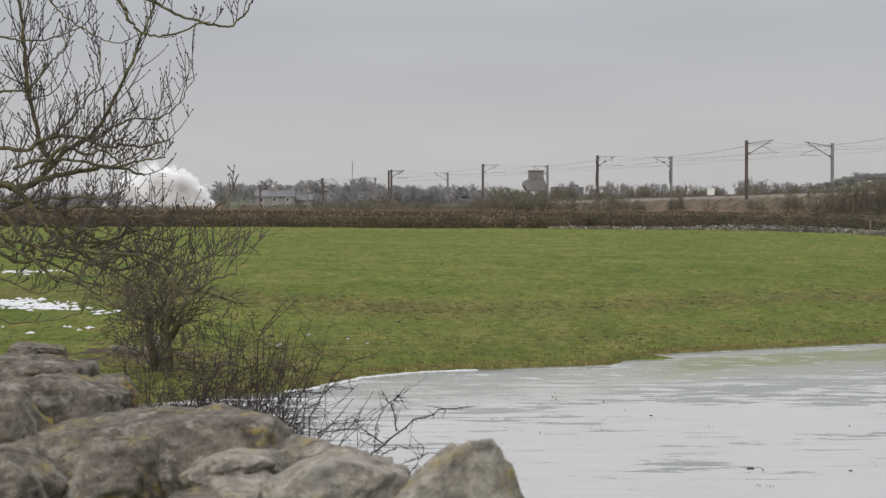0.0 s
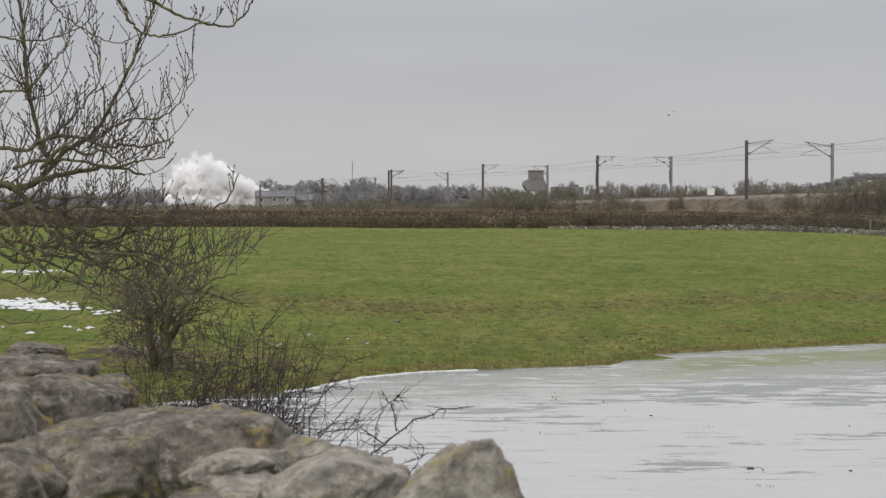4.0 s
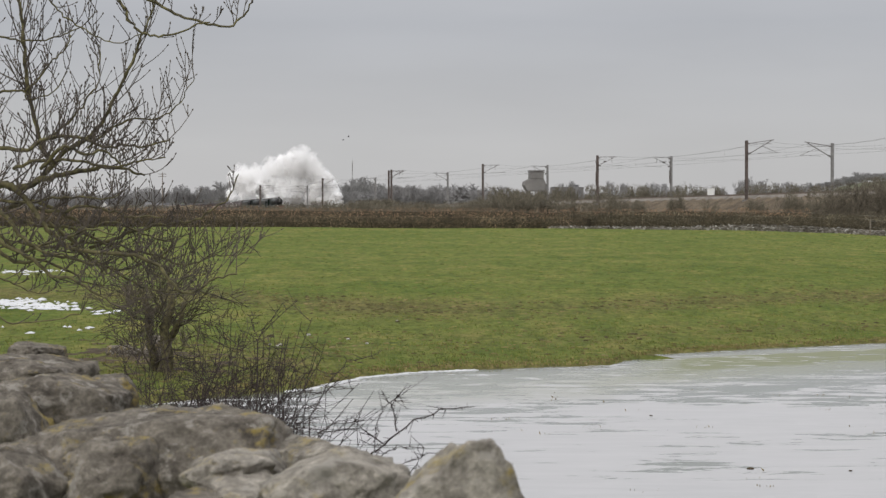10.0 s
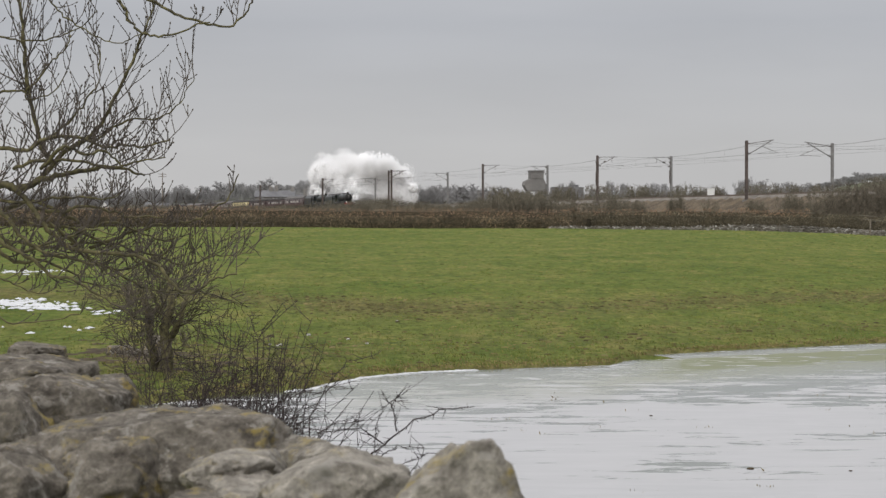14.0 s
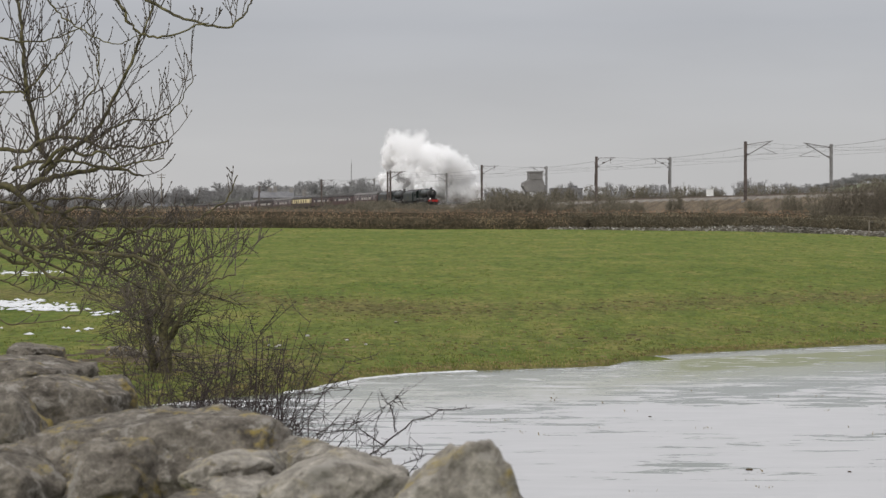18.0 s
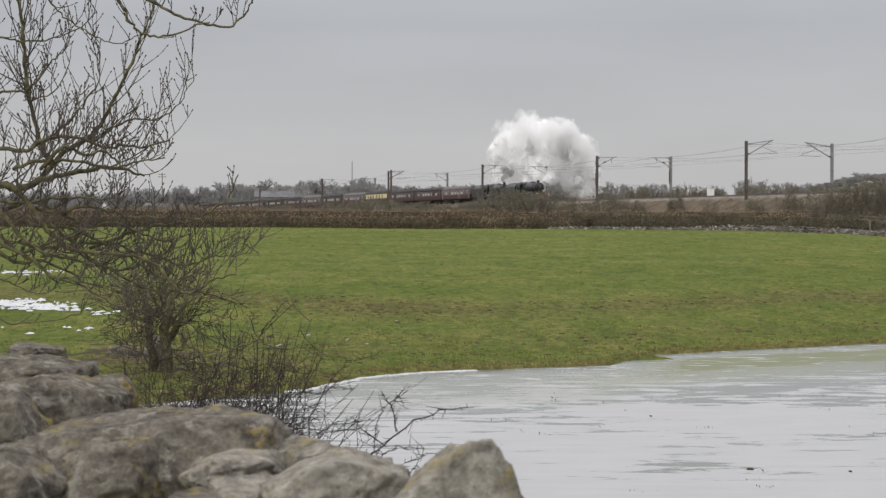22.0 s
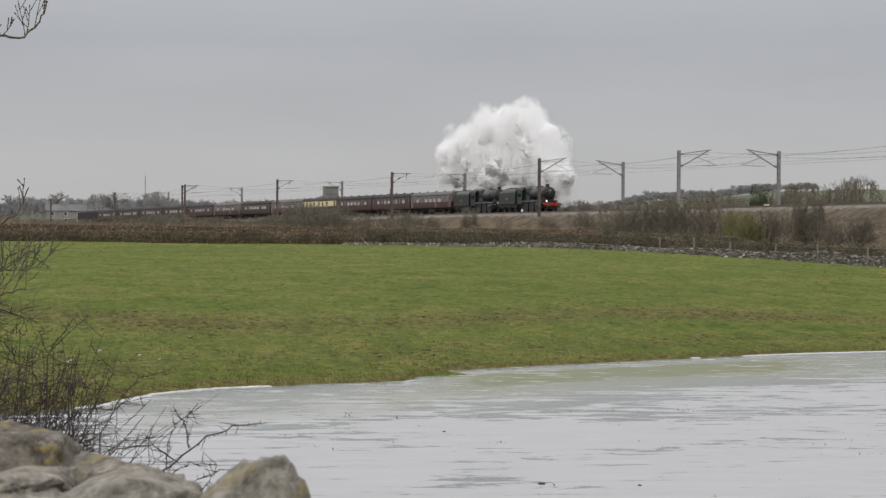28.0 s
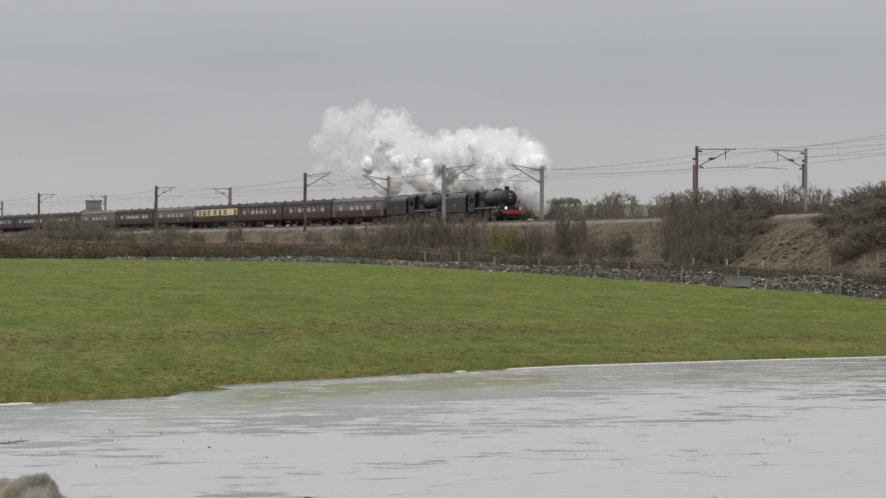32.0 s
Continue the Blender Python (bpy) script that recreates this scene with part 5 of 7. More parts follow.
def ash_tower():
    """An old concrete locomotive coaling tower: bunker, flared hopper and legs."""
    t = new("coaling_tower")
    y = 640.0
    x = 0.0445 * y
    part("bunker", boxed(-1.9, 2.1, -2.4, 2.4, 10.2, 12.6, bevel=0.08), CONCRETE, t)
    part("parapet", boxed(-2.1, 2.3, -2.6, 2.6, 12.4, 12.75), CONCRETE, t)
    part("hopper", prism([(-3.0, 6.5), (-3.9, 8.2), (-3.7, 9.3), (-1.9, 10.2), (2.1, 10.2), (2.7, 9.0), (2.5, 6.0)], -2.3, 2.3), CONCRETE, t)
    part("hoist_shaft", boxed(2.2, 3.4, -1.2, 1.2, -1, 8.6), CONCRETE, t)
    for a in (-2.6, 1.4):
        for b in (-2.0, 1.4):
            part("leg", boxed(a, a + 0.7, b, b + 0.7, -1, 7.1), CONCRETE, t)
    g = ground_z(x, y)
    t.matrix_basis = pose(x, y, EYE + 12.6 - 12.75, 0, 0, 8)
    part("footing", boxed(-3.2, 3.5, -2.5, 2.5, g - (EYE - 0.15) - 0.5, -0.9), CONCRETE, t)
    return tagged(t, "grey concrete coaling tower standing above bare trees", "tower")


ash_tower()


def depot_shed():
    s = new("depot_shed")
    y = 680.0
    x = 0.0595 * y
    part("wall", boxed(-5.0, 5.0, -6, 6, -3, 7.2), HOUSE, s)
    part("roof", boxed(-5.2, 5.2, -6.2, 6.2, 7.2, 7.5), SLATE, s)
    part("roof_light", boxed(1.0, 3.6, -3, 3, 7.5, 8.3), SLATE, s)
    for i in range(4):
        part("panel", boxed(-4.6 + i * 2.4, -2.6 + i * 2.4, -6.06, -6.0, 1, 6.6), SLATE, s)
    s.matrix_basis = pose(x, y, ground_z(x, y) - 0.6, 0, 0, 0)
    return tagged(s, "flat-roofed dark grey depot building beyond the line", "shed")


depot_shed()


def relay_cabinet():
    c = new("relay_cabinet")
    p = beside(-98, -4.6, -0.45)
    part("cabinet", boxed(-0.55, 0.55, -0.4, 0.4, 0.1, 1.75, bevel=0.03), WHITE, c)
    part("lid", boxed(-0.6, 0.6, -0.46, 0.46, 1.75, 1.83), WHITE, c)
    part("door", boxed(-0.45, 0.45, -0.43, -0.39, 0.25, 1.6), WHITE, c)
    part("plinth", boxed(-0.6, 0.6, -0.45, 0.45, -1.4, 0.1), CONCRETE, c)
    c.matrix_basis = pose(p.x, p.y, p.z, 0, 0, -10)
    return tagged(c, "white-painted lineside relay cabinet on a concrete plinth", "cabinet")


relay_cabinet()


def small_sign():
    p = beside(-1, -2.2)
    p.z = ground_z(p.x, p.y)
    s = new("track_sign")
    part("post", boxed(-0.04, 0.04, -0.04, 0.04, -0.2, 0.5), STEEL, s)
    part("plate", boxed(-0.3, 0.3, -0.07, -0.04, 0.25, 0.85, bevel=0.01), YELLOW, s)
    s.matrix_basis = pose(p.x, p.y, p.z, 0, 0, -12)
    return tagged(s, "small pale yellow trackside sign with no readable words", "sign")


small_sign()


def telegraph_pole(u, y, h):
    t = new("telegraph_pole")
    part("pole", turned([(-0.5, 0.16), (h, 0.11)], "z", 8), WOOD, t)
    for z in (h - 0.4, h - 1.0):
        part("crossarm", boxed(-1.0, 1.0, -0.06, 0.06, z - 0.07, z + 0.07), WOOD, t)
    x = u * y
    t.matrix_basis = pose(x, y, ground_z(x, y), 0, 0, 20)
    return tagged(t, "brown wooden telegraph pole with two crossarms", "pole", "telegraph poles")


telegraph_pole(-0.1345, 520, 11.0)
telegraph_pole(-0.20, 640, 9)
telegraph_pole(-0.176, 640, 9)


def radio_mast():
    m = new("radio_mast")
    y = 1400.0
    x = -0.0434 * y
    g = ground_z(x, y)
    out = bmesh.new()
    for a, b in ((-0.5, -0.4), (0.5, -0.4), (0, 0.5)):
        bar(out, (a, b, 0), (a * 0.4, b * 0.4, EYE + 33 - g), 0.16)
    part("lattice", out, STEEL, m)
    part("aerial", turned([(0, 0.12), (3, 0.05)], "z", 6, (0, 0, EYE + 32.5 - g)), STEEL, m)
    m.matrix_basis = pose(x, y, g)
    return tagged(m, "thin grey lattice radio mast on the skyline", "mast")


radio_mast()


# ---- the dry-stone wall in front of the camera ----
def rough_stone(seed, half, planes=(), cuts=13, sub=5, rough=1.0):
    """A weathered block: a rounded box cut by planes, roughened, and fitted to its half-sizes."""
    rng = random.Random(seed)
    bm = bmesh.new()
    bmesh.ops.create_icosphere(bm, subdivisions=sub, radius=1.0)
    faces = [(Vector((rng.gauss(0, 1), rng.gauss(0, 1), rng.gauss(0, 0.8))).normalized(), rng.uniform(0.82, 1.08)) for _ in range(cuts)]
    faces += [(Vector(n).normalized(), d) for n, d in planes]
    hx, hy, hz = half
    off = Vector((seed * 3.1, seed * 1.7, seed * 0.9))
    scale = 2.0 / (hx + hz)
    for v in bm.verts:
        p = v.co.copy()
        p /= (abs(p.x) ** 4.5 + abs(p.y) ** 4.5 + abs(p.z) ** 4.5) ** (1 / 4.5)
        for n, d in faces:
            over = p.dot(n) - d
            if over > 0:
                p -= n * over * 0.94
        q = Vector((p.x * hx, p.y * hy, p.z * hz)) * scale
        n1 = noise.fractal(q * 1.5 + off, 1.0, 2.0, 4)
        n2 = noise.fractal(q * 5.5 + off, 0.9, 2.1, 4)
        pit = min(0.0, noise.noise(q * 3.3 + off) + 0.25)
        n3 = noise.fractal(q * 16 + off, 0.8, 2.1, 3)
        v.co = p * (1 + rough * (0.085 * n1 + 0.055 * n2 + 0.024 * n3 + 0.09 * pit))
    span = [max(abs(v.co[i]) for v in bm.verts) for i in range(3)]
    for v in bm.verts:
        v.co = (v.co.x / span[0] * hx, v.co.y / span[1] * hy, v.co.z / span[2] * hz)
    return bm


def near(px, py, d):
    """A place d metres ahead, px and py in thousandths of that distance across and up from the level line."""
    return Vector((px * d / 1000, d, EYE + py * d / 1000))


wall_group = "stones of the near wall"
COPING = [  # left, right, top and foot in thousandths of the distance from the middle line and the eye's level; distance, turn, seed, cutting planes
    (-209, -180, -62.6, -76, 7.3, 10, 1, (((0.3, 0, 1), 0.85),)), (-226, -168.5, -69.3, -90, 6.9, -5, 2, (((0.5, 0, 1), 0.95),)),
    (-170, -146.2, -77.5, -104, 6.6, 12, 3, (((0.75, 0, 0.7), 0.95),)), (-228, -150, -77, -114, 6.2, -8, 4, (((0.6, 0, 1), 0.9), ((-0.4, 0, 1), 0.95))),
    (-232, -184, -85.5, -150, 5.9, 5, 15, (((0.6, 0, 0.8), 0.9),)),
    (-204, -53, -92.4, -146, 5.2, 2, 5, (((0.07, 0, 1), 0.94), ((-0.75, 0, 1), 1.0), ((0.9, 0, -0.6), 1.0), ((0, -1, 0.5), 0.85))),
    (-192, -126, -106, -160, 5.02, 10, 6, (((-0.2, -1, 0.8), 0.85), ((0.7, -0.6, 0.3), 0.8), ((-0.8, -0.5, 0.4), 0.85))),
    (-230, -172, -112, -165, 5.0, -12, 23, (((0.6, 0, 1), 0.85),)),
    (-122.5, -75.5, -114.5, -136, 4.7, -6, 7, (((-0.6, 0, 1), 0.95),)), (-80, -45.5, -107.6, -132, 5.05, 20, 8, (((0.6, 0, 1), 0.85), ((-0.7, 0, 1), 0.95))),
    (-114, -78, -125, -152, 4.5, 12, 10, ()), (-90, -13.5, -115.2, -156, 4.3, 4, 9, (((-0.55, 0, 1), 0.92), ((0.5, 0, 1), 0.9))),
    (-64, -24, -112.8, -140, 4.55, 8, 21, (((0.6, 0, 1), 0.85),)), (-135, -84, -133, -170, 4.4, -20, 16, ())]
for x0, x1, z1, z0, d, turn, seed, planes in COPING:
    half = ((x1 - x0) * d / 2000, 0.18 + 0.04 * (seed % 3), (z1 - z0) * d / 2000)
    st = smooth(part("wall_stone", rough_stone(seed, half, planes, 9), STONE_PALE if seed in (7, 8, 9, 10, 21) else STONE))
    c = near((x0 + x1) / 2, (z0 + z1) / 2, d)
    st.matrix_basis = pose(c.x, c.y, c.z, (seed * 37) % 7 - 3, 0, turn)
    tagged(st, "weathered grey limestone block with yellow lichen on the wall top", "stone", wall_group)
peak = smooth(part("wall_stone", rough_stone(40, (0.146, 0.13, 0.165), (((-0.60, 0, 0.80), 0.83), ((0.85, 0, 0.53), 0.76), ((0, -1, 0.35), 0.85)), 2), STONE_PALE))
c = near(12.5, -151, 3.85)
peak.matrix_basis = pose(c.x, c.y, c.z, 0, 0, 6)
tagged(peak, "pointed grey limestone coping stone standing upright on the wall", "stone", wall_group)

# the courses below, mostly hidden: one stone after another along the wall's line
lower = [smooth(part("wall_stone", rough_stone(60 + k, (0.24, 0.22, 0.12), (), 8, 3), STONE)) for k in range(4)]
rng = random.Random(14)
for course in range(6):
    z = 1.36 + course * 0.165
    for k in range(20):
        f = (k + 0.5 * (course % 2)) / 19
        x, y = -2.1 + 3.4 * f, 8.4 - 6.6 * f
        top = EYE - 0.44 - (0.22 if f > 0.3 else 0.18)
        if z > top - 0.09:
            continue
        m = pose(x + rng.uniform(-0.03, 0.03), y + 0.12, z, rng.uniform(-5, 5), rng.uniform(-5, 5), -62 + rng.uniform(-9, 9))
        i = course * 20 + k
        st = lower[i] if i < 4 else copy_thing(lower[i % 4], m)
        st.matrix_basis = m
        tagged(st, "weathered grey limestone block bedded low in the wall", "stone", wall_group)


# ---- the ash tree whose limbs hang into view ----
TREE_Y = 14.0


def on_tree(a, b, back=0.0):
    """A point of the tree: thousandths of its distance across and up, pushed back some metres."""
    y = TREE_Y + back
    return Vector((a * TREE_Y / 1000, y, EYE + b * TREE_Y / 1000))


def bud(out, p, d, size):
    size *= 0.62
    tube(out, [p - d * size * 0.6, p + d * size * 0.3, p + d * size], [size * 0.3, size * 0.42, size * 0.08], 5)


def shoot(out, rng, base, d, length, radius, depth, up=0.22):
    """An ash shoot: bends up to the light, stubby side twigs in pairs, fat black buds."""
    pts, rad = [Vector(base)], [radius]
    d = Vector(d).normalized()
    n = 5
    for k in range(n):
        d = (d + Vector((rng.gauss(0, 0.09), rng.gauss(0, 0.09), rng.gauss(0, 0.07) + up))).normalized()
        pts.append(pts[-1] + d * length / n)
        rad.append(radius * (1 - 0.55 * (k + 1) / n))
    tube(out, pts, rad, 5)
    bud(out, pts[-1], d, 0.016 + radius)
    for k in range(1, n):
        if rng.random() < 0.55:
            sd = Vector((rng.gauss(0, 1), rng.gauss(0, 0.6), rng.gauss(0.4, 0.7))).normalized()
            bud(out, pts[k], sd, 0.012 + rad[k] * 0.8)
    if depth:
        for k in range(2, n + 1):
            for j in range(1):
                if rng.random() < 0.2:
                    continue
                side = Vector((rng.gauss(0, 1), rng.gauss(0, 0.7), rng.gauss(0.25, 0.5)))
                shoot(out, rng, pts[k - 1].lerp(pts[k], rng.random()), (d * 0.8 + side.normalized() * 0.85), length * rng.uniform(0.30, 0.66), max(rad[k] * 0.66, 0.0032), depth - 1, up)


def limb(tree, name, pts, r0, r1, seed, count, length, lift, depth=1):
    """A limb through the points, with shoots along it."""
    rng = random.Random(seed)
    out, twigs = ([], []), []
    ctrl = [Vector(p) for p in pts]
    path = []
    for i in range(len(ctrl) - 1):
        a, b, c, d = ctrl[max(i - 1, 0)], ctrl[i], ctrl[i + 1], ctrl[min(i + 2, len(ctrl) - 1)]
        for k in range(4):
            t = k / 4
            path.append(0.5 * ((2 * b) + (c - a) * t + (2 * a - 5 * b + 4 * c - d) * t * t + (3 * b - a - 3 * c + d) * t ** 3))
    path.append(ctrl[-1])
    n = len(path)
    for i in range(1, n - 1):
        path[i] += Vector((rng.gauss(0, 0.005), rng.gauss(0, 0.015), rng.gauss(0, 0.005)))
    rad = [r0 + (r1 - r0) * i / (n - 1) for i in range(n)]
    rad = [r * (1 + 0.16 * rng.random()) for r in rad]
    rad = [r * 0.92 for r in rad]
    tube(out, path, rad, 8)
    count = int(count * 1.25)
    for k in range(count):
        f = (k + rng.random()) / count * 0.97 + 0.03
        i = min(int(f * (n - 1)), n - 2)
        p = path[i].lerp(path[i + 1], f * (n - 1) - i)
        d = (path[i + 1] - path[i]).normalized()
        side = Vector((rng.gauss(0.08, 0.5), rng.gauss(0, 0.6), rng.gauss(lift, 0.5)))
        fine = ([], [])
        twigs.append(fine)
        shoot(fine, rng, p, d * rng.uniform(0.3, 1.0) + side, length * rng.uniform(0.6, 1.7), min(max(rad[i] * rng.uniform(0.3, 0.5), 0.0036), 0.0065), depth, 0.12)
    ob = smooth(part(name, out, BARK, tree, "limb crusted with yellow-green lichen"))
    for f in twigs:
        part("shoot", f, TWIG, ob)
    return ob


ash = new("ash_tree")
trunk = ([], [])
tx, ty = -4.35, TREE_Y + 0.6
tz = ground_z(tx, ty)
tube(trunk, [(tx - 0.1, ty, tz - 0.3), (tx, ty, tz + 0.6), (tx + 0.05, ty - 0.1, 2.6), (tx, ty - 0.05, 4.4), (tx - 0.1, ty, 6.5), (tx - 0.05, ty, 8.5)], [0.30, 0.22, 0.19, 0.17, 0.13, 0.08], 12)
smooth(part("trunk", trunk, BARK, ash, "rough grey-brown trunk"))
limb(ash, "upright_limb", [on_tree(a, b, 0.2) for a, b in ((-190.7, 23), (-195.6, 33.8), (-199.3, 47.3), (-202, 60.8), (-203, 71.7), (-204.3, 86.5), (-205.6, 101.4), (-220.2, 117.6))], 0.017, 0.01, 1, 22, 0.3, 0.35, 1)
limb(ash, "rising_limb", [on_tree(a, b, 0.1) for a, b in ((-193.4, 17.5), (-182.6, 28.9), (-171.7, 35.1), (-163, 46), (-156.8, 58.1), (-152.1, 66.8), (-147.8, 77.6), (-143.9, 87.3), (-140.7, 96.5), (-139, 104.6))], 0.019, 0.005, 2, 14, 0.24, 0.55, 1)
limb(ash, "lower_limb", [on_tree(a, b, 0) for a, b in ((-255.8, 8.1), (-228.7, 11.6), (-212.4, 13.2), (-201.6, 11.3), (-192.9, 15.4), (-182.6, 17.5), (-171.8, 19.4), (-160.9, 21.1), (-150.6, 19.4), (-143, 17.3))], 0.034, 0.007, 3, 17, 0.22, 0.7, 1)
limb(ash, "middle_limb", [on_tree(a, b, 0.05) for a, b in ((-228.6, 30.5), (-212.4, 30.5), (-200.2, 30), (-191.2, 34.6), (-179.8, 36.2), (-169, 33.8), (-162.2, 30.5), (-152.8, 32.2), (-143.3, 31.4), (-131.1, 34.6))], 0.017, 0.006, 4, 25, 0.24, 0.9, 1)
limb(ash, "crossing_limb", [on_tree(a, b, -0.1) for a, b in ((-204.3, 20.3), (-193.4, 24.3), (-183.9, 24), (-171.8, 24), (-160.9, 21.3), (-149.5, 22.4), (-141.4, 24.3), (-132.2, 25.7))], 0.014, 0.004, 5, 17, 0.18, 0.7, 1)
limb(ash, "inner_limb", [on_tree(a, b, -0.15) for a, b in ((-190.7, 20.3), (-182.6, 28.9), (-177.1, 30.5), (-169.6, 26.5), (-161.4, 28.9), (-155.5, 24.6), (-151.4, 20.3))], 0.014, 0.006, 6, 13, 0.17, 0.7, 1)
limb(ash, "sweeping_limb", [on_tree(a, b, 0.1) for a, b in ((-171.7, 30.5), (-164.1, 37), (-156.8, 41.9), (-148.7, 44.9), (-139.2, 44.3), (-132.1, 47.9), (-125.1, 54.9), (-119.9, 64.6))], 0.009, 0.003, 7, 11, 0.2, 1, 1)
limb(ash, "fan_limb", [on_tree(a, b, 0.2) for a, b in ((-196.1, 33.8), (-185.2, 40.6), (-177.1, 48.7), (-171.6, 56.8), (-167.6, 63.5), (-166.7, 77.1), (-167.2, 81.1))], 0.009, 0.0035, 8, 9, 0.2, 0.7, 1)
limb(ash, "left_fan_limb", [on_tree(a, b, 0.1) for a, b in ((-201.4, 58.1), (-193.3, 66.3), (-187.8, 73), (-182.4, 78.4), (-179.7, 85.2))], 0.008, 0.003, 9, 7, 0.18, 0.6, 1)
limb(ash, "left_spray", [on_tree(a, b, 0.1) for a, b in ((-223.1, 55.4), (-212.3, 57.3), (-202.8, 58.1), (-200.1, 54.1), (-187.9, 58.1), (-181.1, 67.6))], 0.011, 0.003, 10, 10, 0.16, 0.7, 1)
limb(ash, "top_limb", [on_tree(a, b, 0) for a, b in ((-166, 120.3), (-157.2, 103.5), (-152.3, 97.1), (-149.9, 90.6), (-144, 85.7), (-136.4, 83.8), (-126.9, 85.4), (-117.4, 89.2), (-111.7, 90.6))], 0.012, 0.005, 11, 5, 0.13, 0.8, 0)
limb(ash, "top_side_limb", [on_tree(a, b, 0.05) for a, b in ((-155.2, 113.5), (-141.2, 101.9), (-133.6, 97.6), (-124.2, 93), (-113.1, 90.6), (-103.1, 89.2), (-97.4, 92.7), (-92.8, 99.2), (-90.6, 105.4))], 0.012, 0.005, 12, 10, 0.13, 1, 1)
limb(ash, "top_spray", [on_tree(a, b, 0.1) for a, b in ((-195.8, 109.5), (-188.3, 100.3), (-182.9, 94.4), (-174.3, 88.4), (-165.6, 83.6), (-156.7, 81.1), (-148.3, 84.1), (-141.2, 87.9))], 0.007, 0.003, 13, 6, 0.14, 0.8, 0)
limb(ash, "upper_spray", [on_tree(a, b, 0.15) for a, b in ((-220.3, 87.9), (-212.2, 83.8), (-201.3, 82.5), (-190, 83.8), (-181.8, 86.5), (-172.9, 91.1), (-167.5, 97.3))], 0.008, 0.003, 14, 7, 0.16, 0.7, 1)
limb(ash, "hanging_limb", [on_tree(a, b, -0.2) for a, b in ((-212.4, 14.3), (-201.1, 10), (-193.5, 0.7), (-186, -9), (-177.3, -16.6), (-165.9, -19), (-149.7, -20.1), (-134.5, -25.8), (-126.9, -35.3), (-119.9, -38.9), (-113.6, -35.3), (-106.3, -31.3), (-97.3, -29.6))], 0.021, 0.005, 15, 21, 0.187, 0.7, 1)
limb(ash, "trailing_limb", [on_tree(a, b, -0.3) for a, b in ((-228.8, -1.4), (-217.9, -7.4), (-205, -16.1), (-192.5, -22.6), (-184.4, -30.2), (-174.6, -31.5), (-161.6, -39.4), (-150.8, -45.1), (-144.3, -51.9))], 0.018, 0.005, 16, 17, 0.17, 0.35, 1)
limb(ash, "side_limb", [on_tree(a, b, -0.1) for a, b in ((-193.5, 1.3), (-180, -0.1), (-167.8, 2.9), (-156.9, -0.1), (-148.8, -2.5), (-133.3, -2.5))], 0.013, 0.004, 17, 15, 0.18, 0.8, 1)
limb(ash, "outer_limb", [on_tree(a, b, 0.2) for a, b in ((-171.9, -17.7), (-157, -12.3), (-144.7, -8.2), (-131.2, -5.5), (-120.3, -4.1), (-110.8, 1.8), (-103.5, 8.1), (-99.4, 18.1))], 0.013, 0.004, 18, 6, 0.09, 0.7, 1)
limb(ash, "lowest_limb", [on_tree(a, b, 0.4) for a, b in ((-155.6, -19), (-141.5, -21.8), (-131.2, -25.8), (-122.5, -25.8), (-114.4, -22), (-104.1, -22), (-93.2, -19.9))], 0.01, 0.003, 19, 17, 0.2, 0.8, 1)
limb(ash, "drooping_limb", [on_tree(a, b, -0.3) for a, b in ((-226.2, -39.4), (-212.7, -47.5), (-202.4, -52.4), (-191, -51.9), (-175.2, -49.2), (-169.3, -46.2), (-166, -39.4))], 0.007, 0.003, 20, 4, 0.1, 0.5, 0)
limb(ash, "left_low_limb", [on_tree(a, b, -0.1) for a, b in ((-228.9, -25.8), (-212.6, -31.3), (-205, -34.5), (-196.9, -38.3), (-189.3, -38.9))], 0.008, 0.003, 21, 8, 0.13, 0.4, 1)
limb(ash, "weaving_limb", [on_tree(a, b, 0.15) for a, b in ((-223.3, 1.3), (-209.8, -2), (-196.2, -6.8), (-182.7, -7.4), (-167.8, -13.6), (-151.6, -21.8), (-141.5, -29.1), (-131.2, -34))], 0.01568, 0.004, 22, 17, 0.17, 0.5, 1)
limb(ash, "low_weaving_limb", [on_tree(a, b, 0.3) for a, b in ((-207.1, -15), (-193.6, -17.7), (-180.5, -15.5), (-169.2, -15), (-155.6, -17.1), (-143.4, -25.8), (-133.9, -30.7))], 0.01456, 0.004, 23, 14, 0.17, 0.6, 1)
limb(ash, "steep_limb", [on_tree(a, b, 0.1) for a, b in ((-185.4, -9.6), (-174.6, -20.4), (-163.8, -25.8), (-150.2, -34), (-139.9, -38), (-128.5, -39.4), (-121.8, -44.8))], 0.0112, 0.003, 24, 13, 0.17, 0.5, 1)
limb(ash, "high_weaving_limb", [on_tree(a, b, -0.2) for a, b in ((-217.9, 8.1), (-201.6, 4), (-185.4, 6.2), (-171.8, 6.7), (-158.3, 6.2), (-151.2, 10))], 0.012, 0.003, 25, 14, 0.17, 0.9, 1)
limb(ash, "bank_limb", [on_tree(a, b, 0.25) for a, b in ((-196.3, -21.8), (-185.5, -21.8), (-171.9, -25.8), (-158.4, -28.5), (-147.5, -25.8), (-136.6, -20.4), (-125.8, -15), (-119, -8.2))], 0.0112, 0.003, 26, 14, 0.17, 0.7, 1)
limb(ash, "lichened_limb", [on_tree(a, b, -0.35) for a, b in ((-228.7, 20.3), (-215.2, 8.1), (-204.4, -2.8), (-196.3, -12.3), (-186.8, -19), (-174.6, -20.9), (-161.1, -25.8))], 0.019, 0.005, 51, 13, 0.153, 0.5, 1)
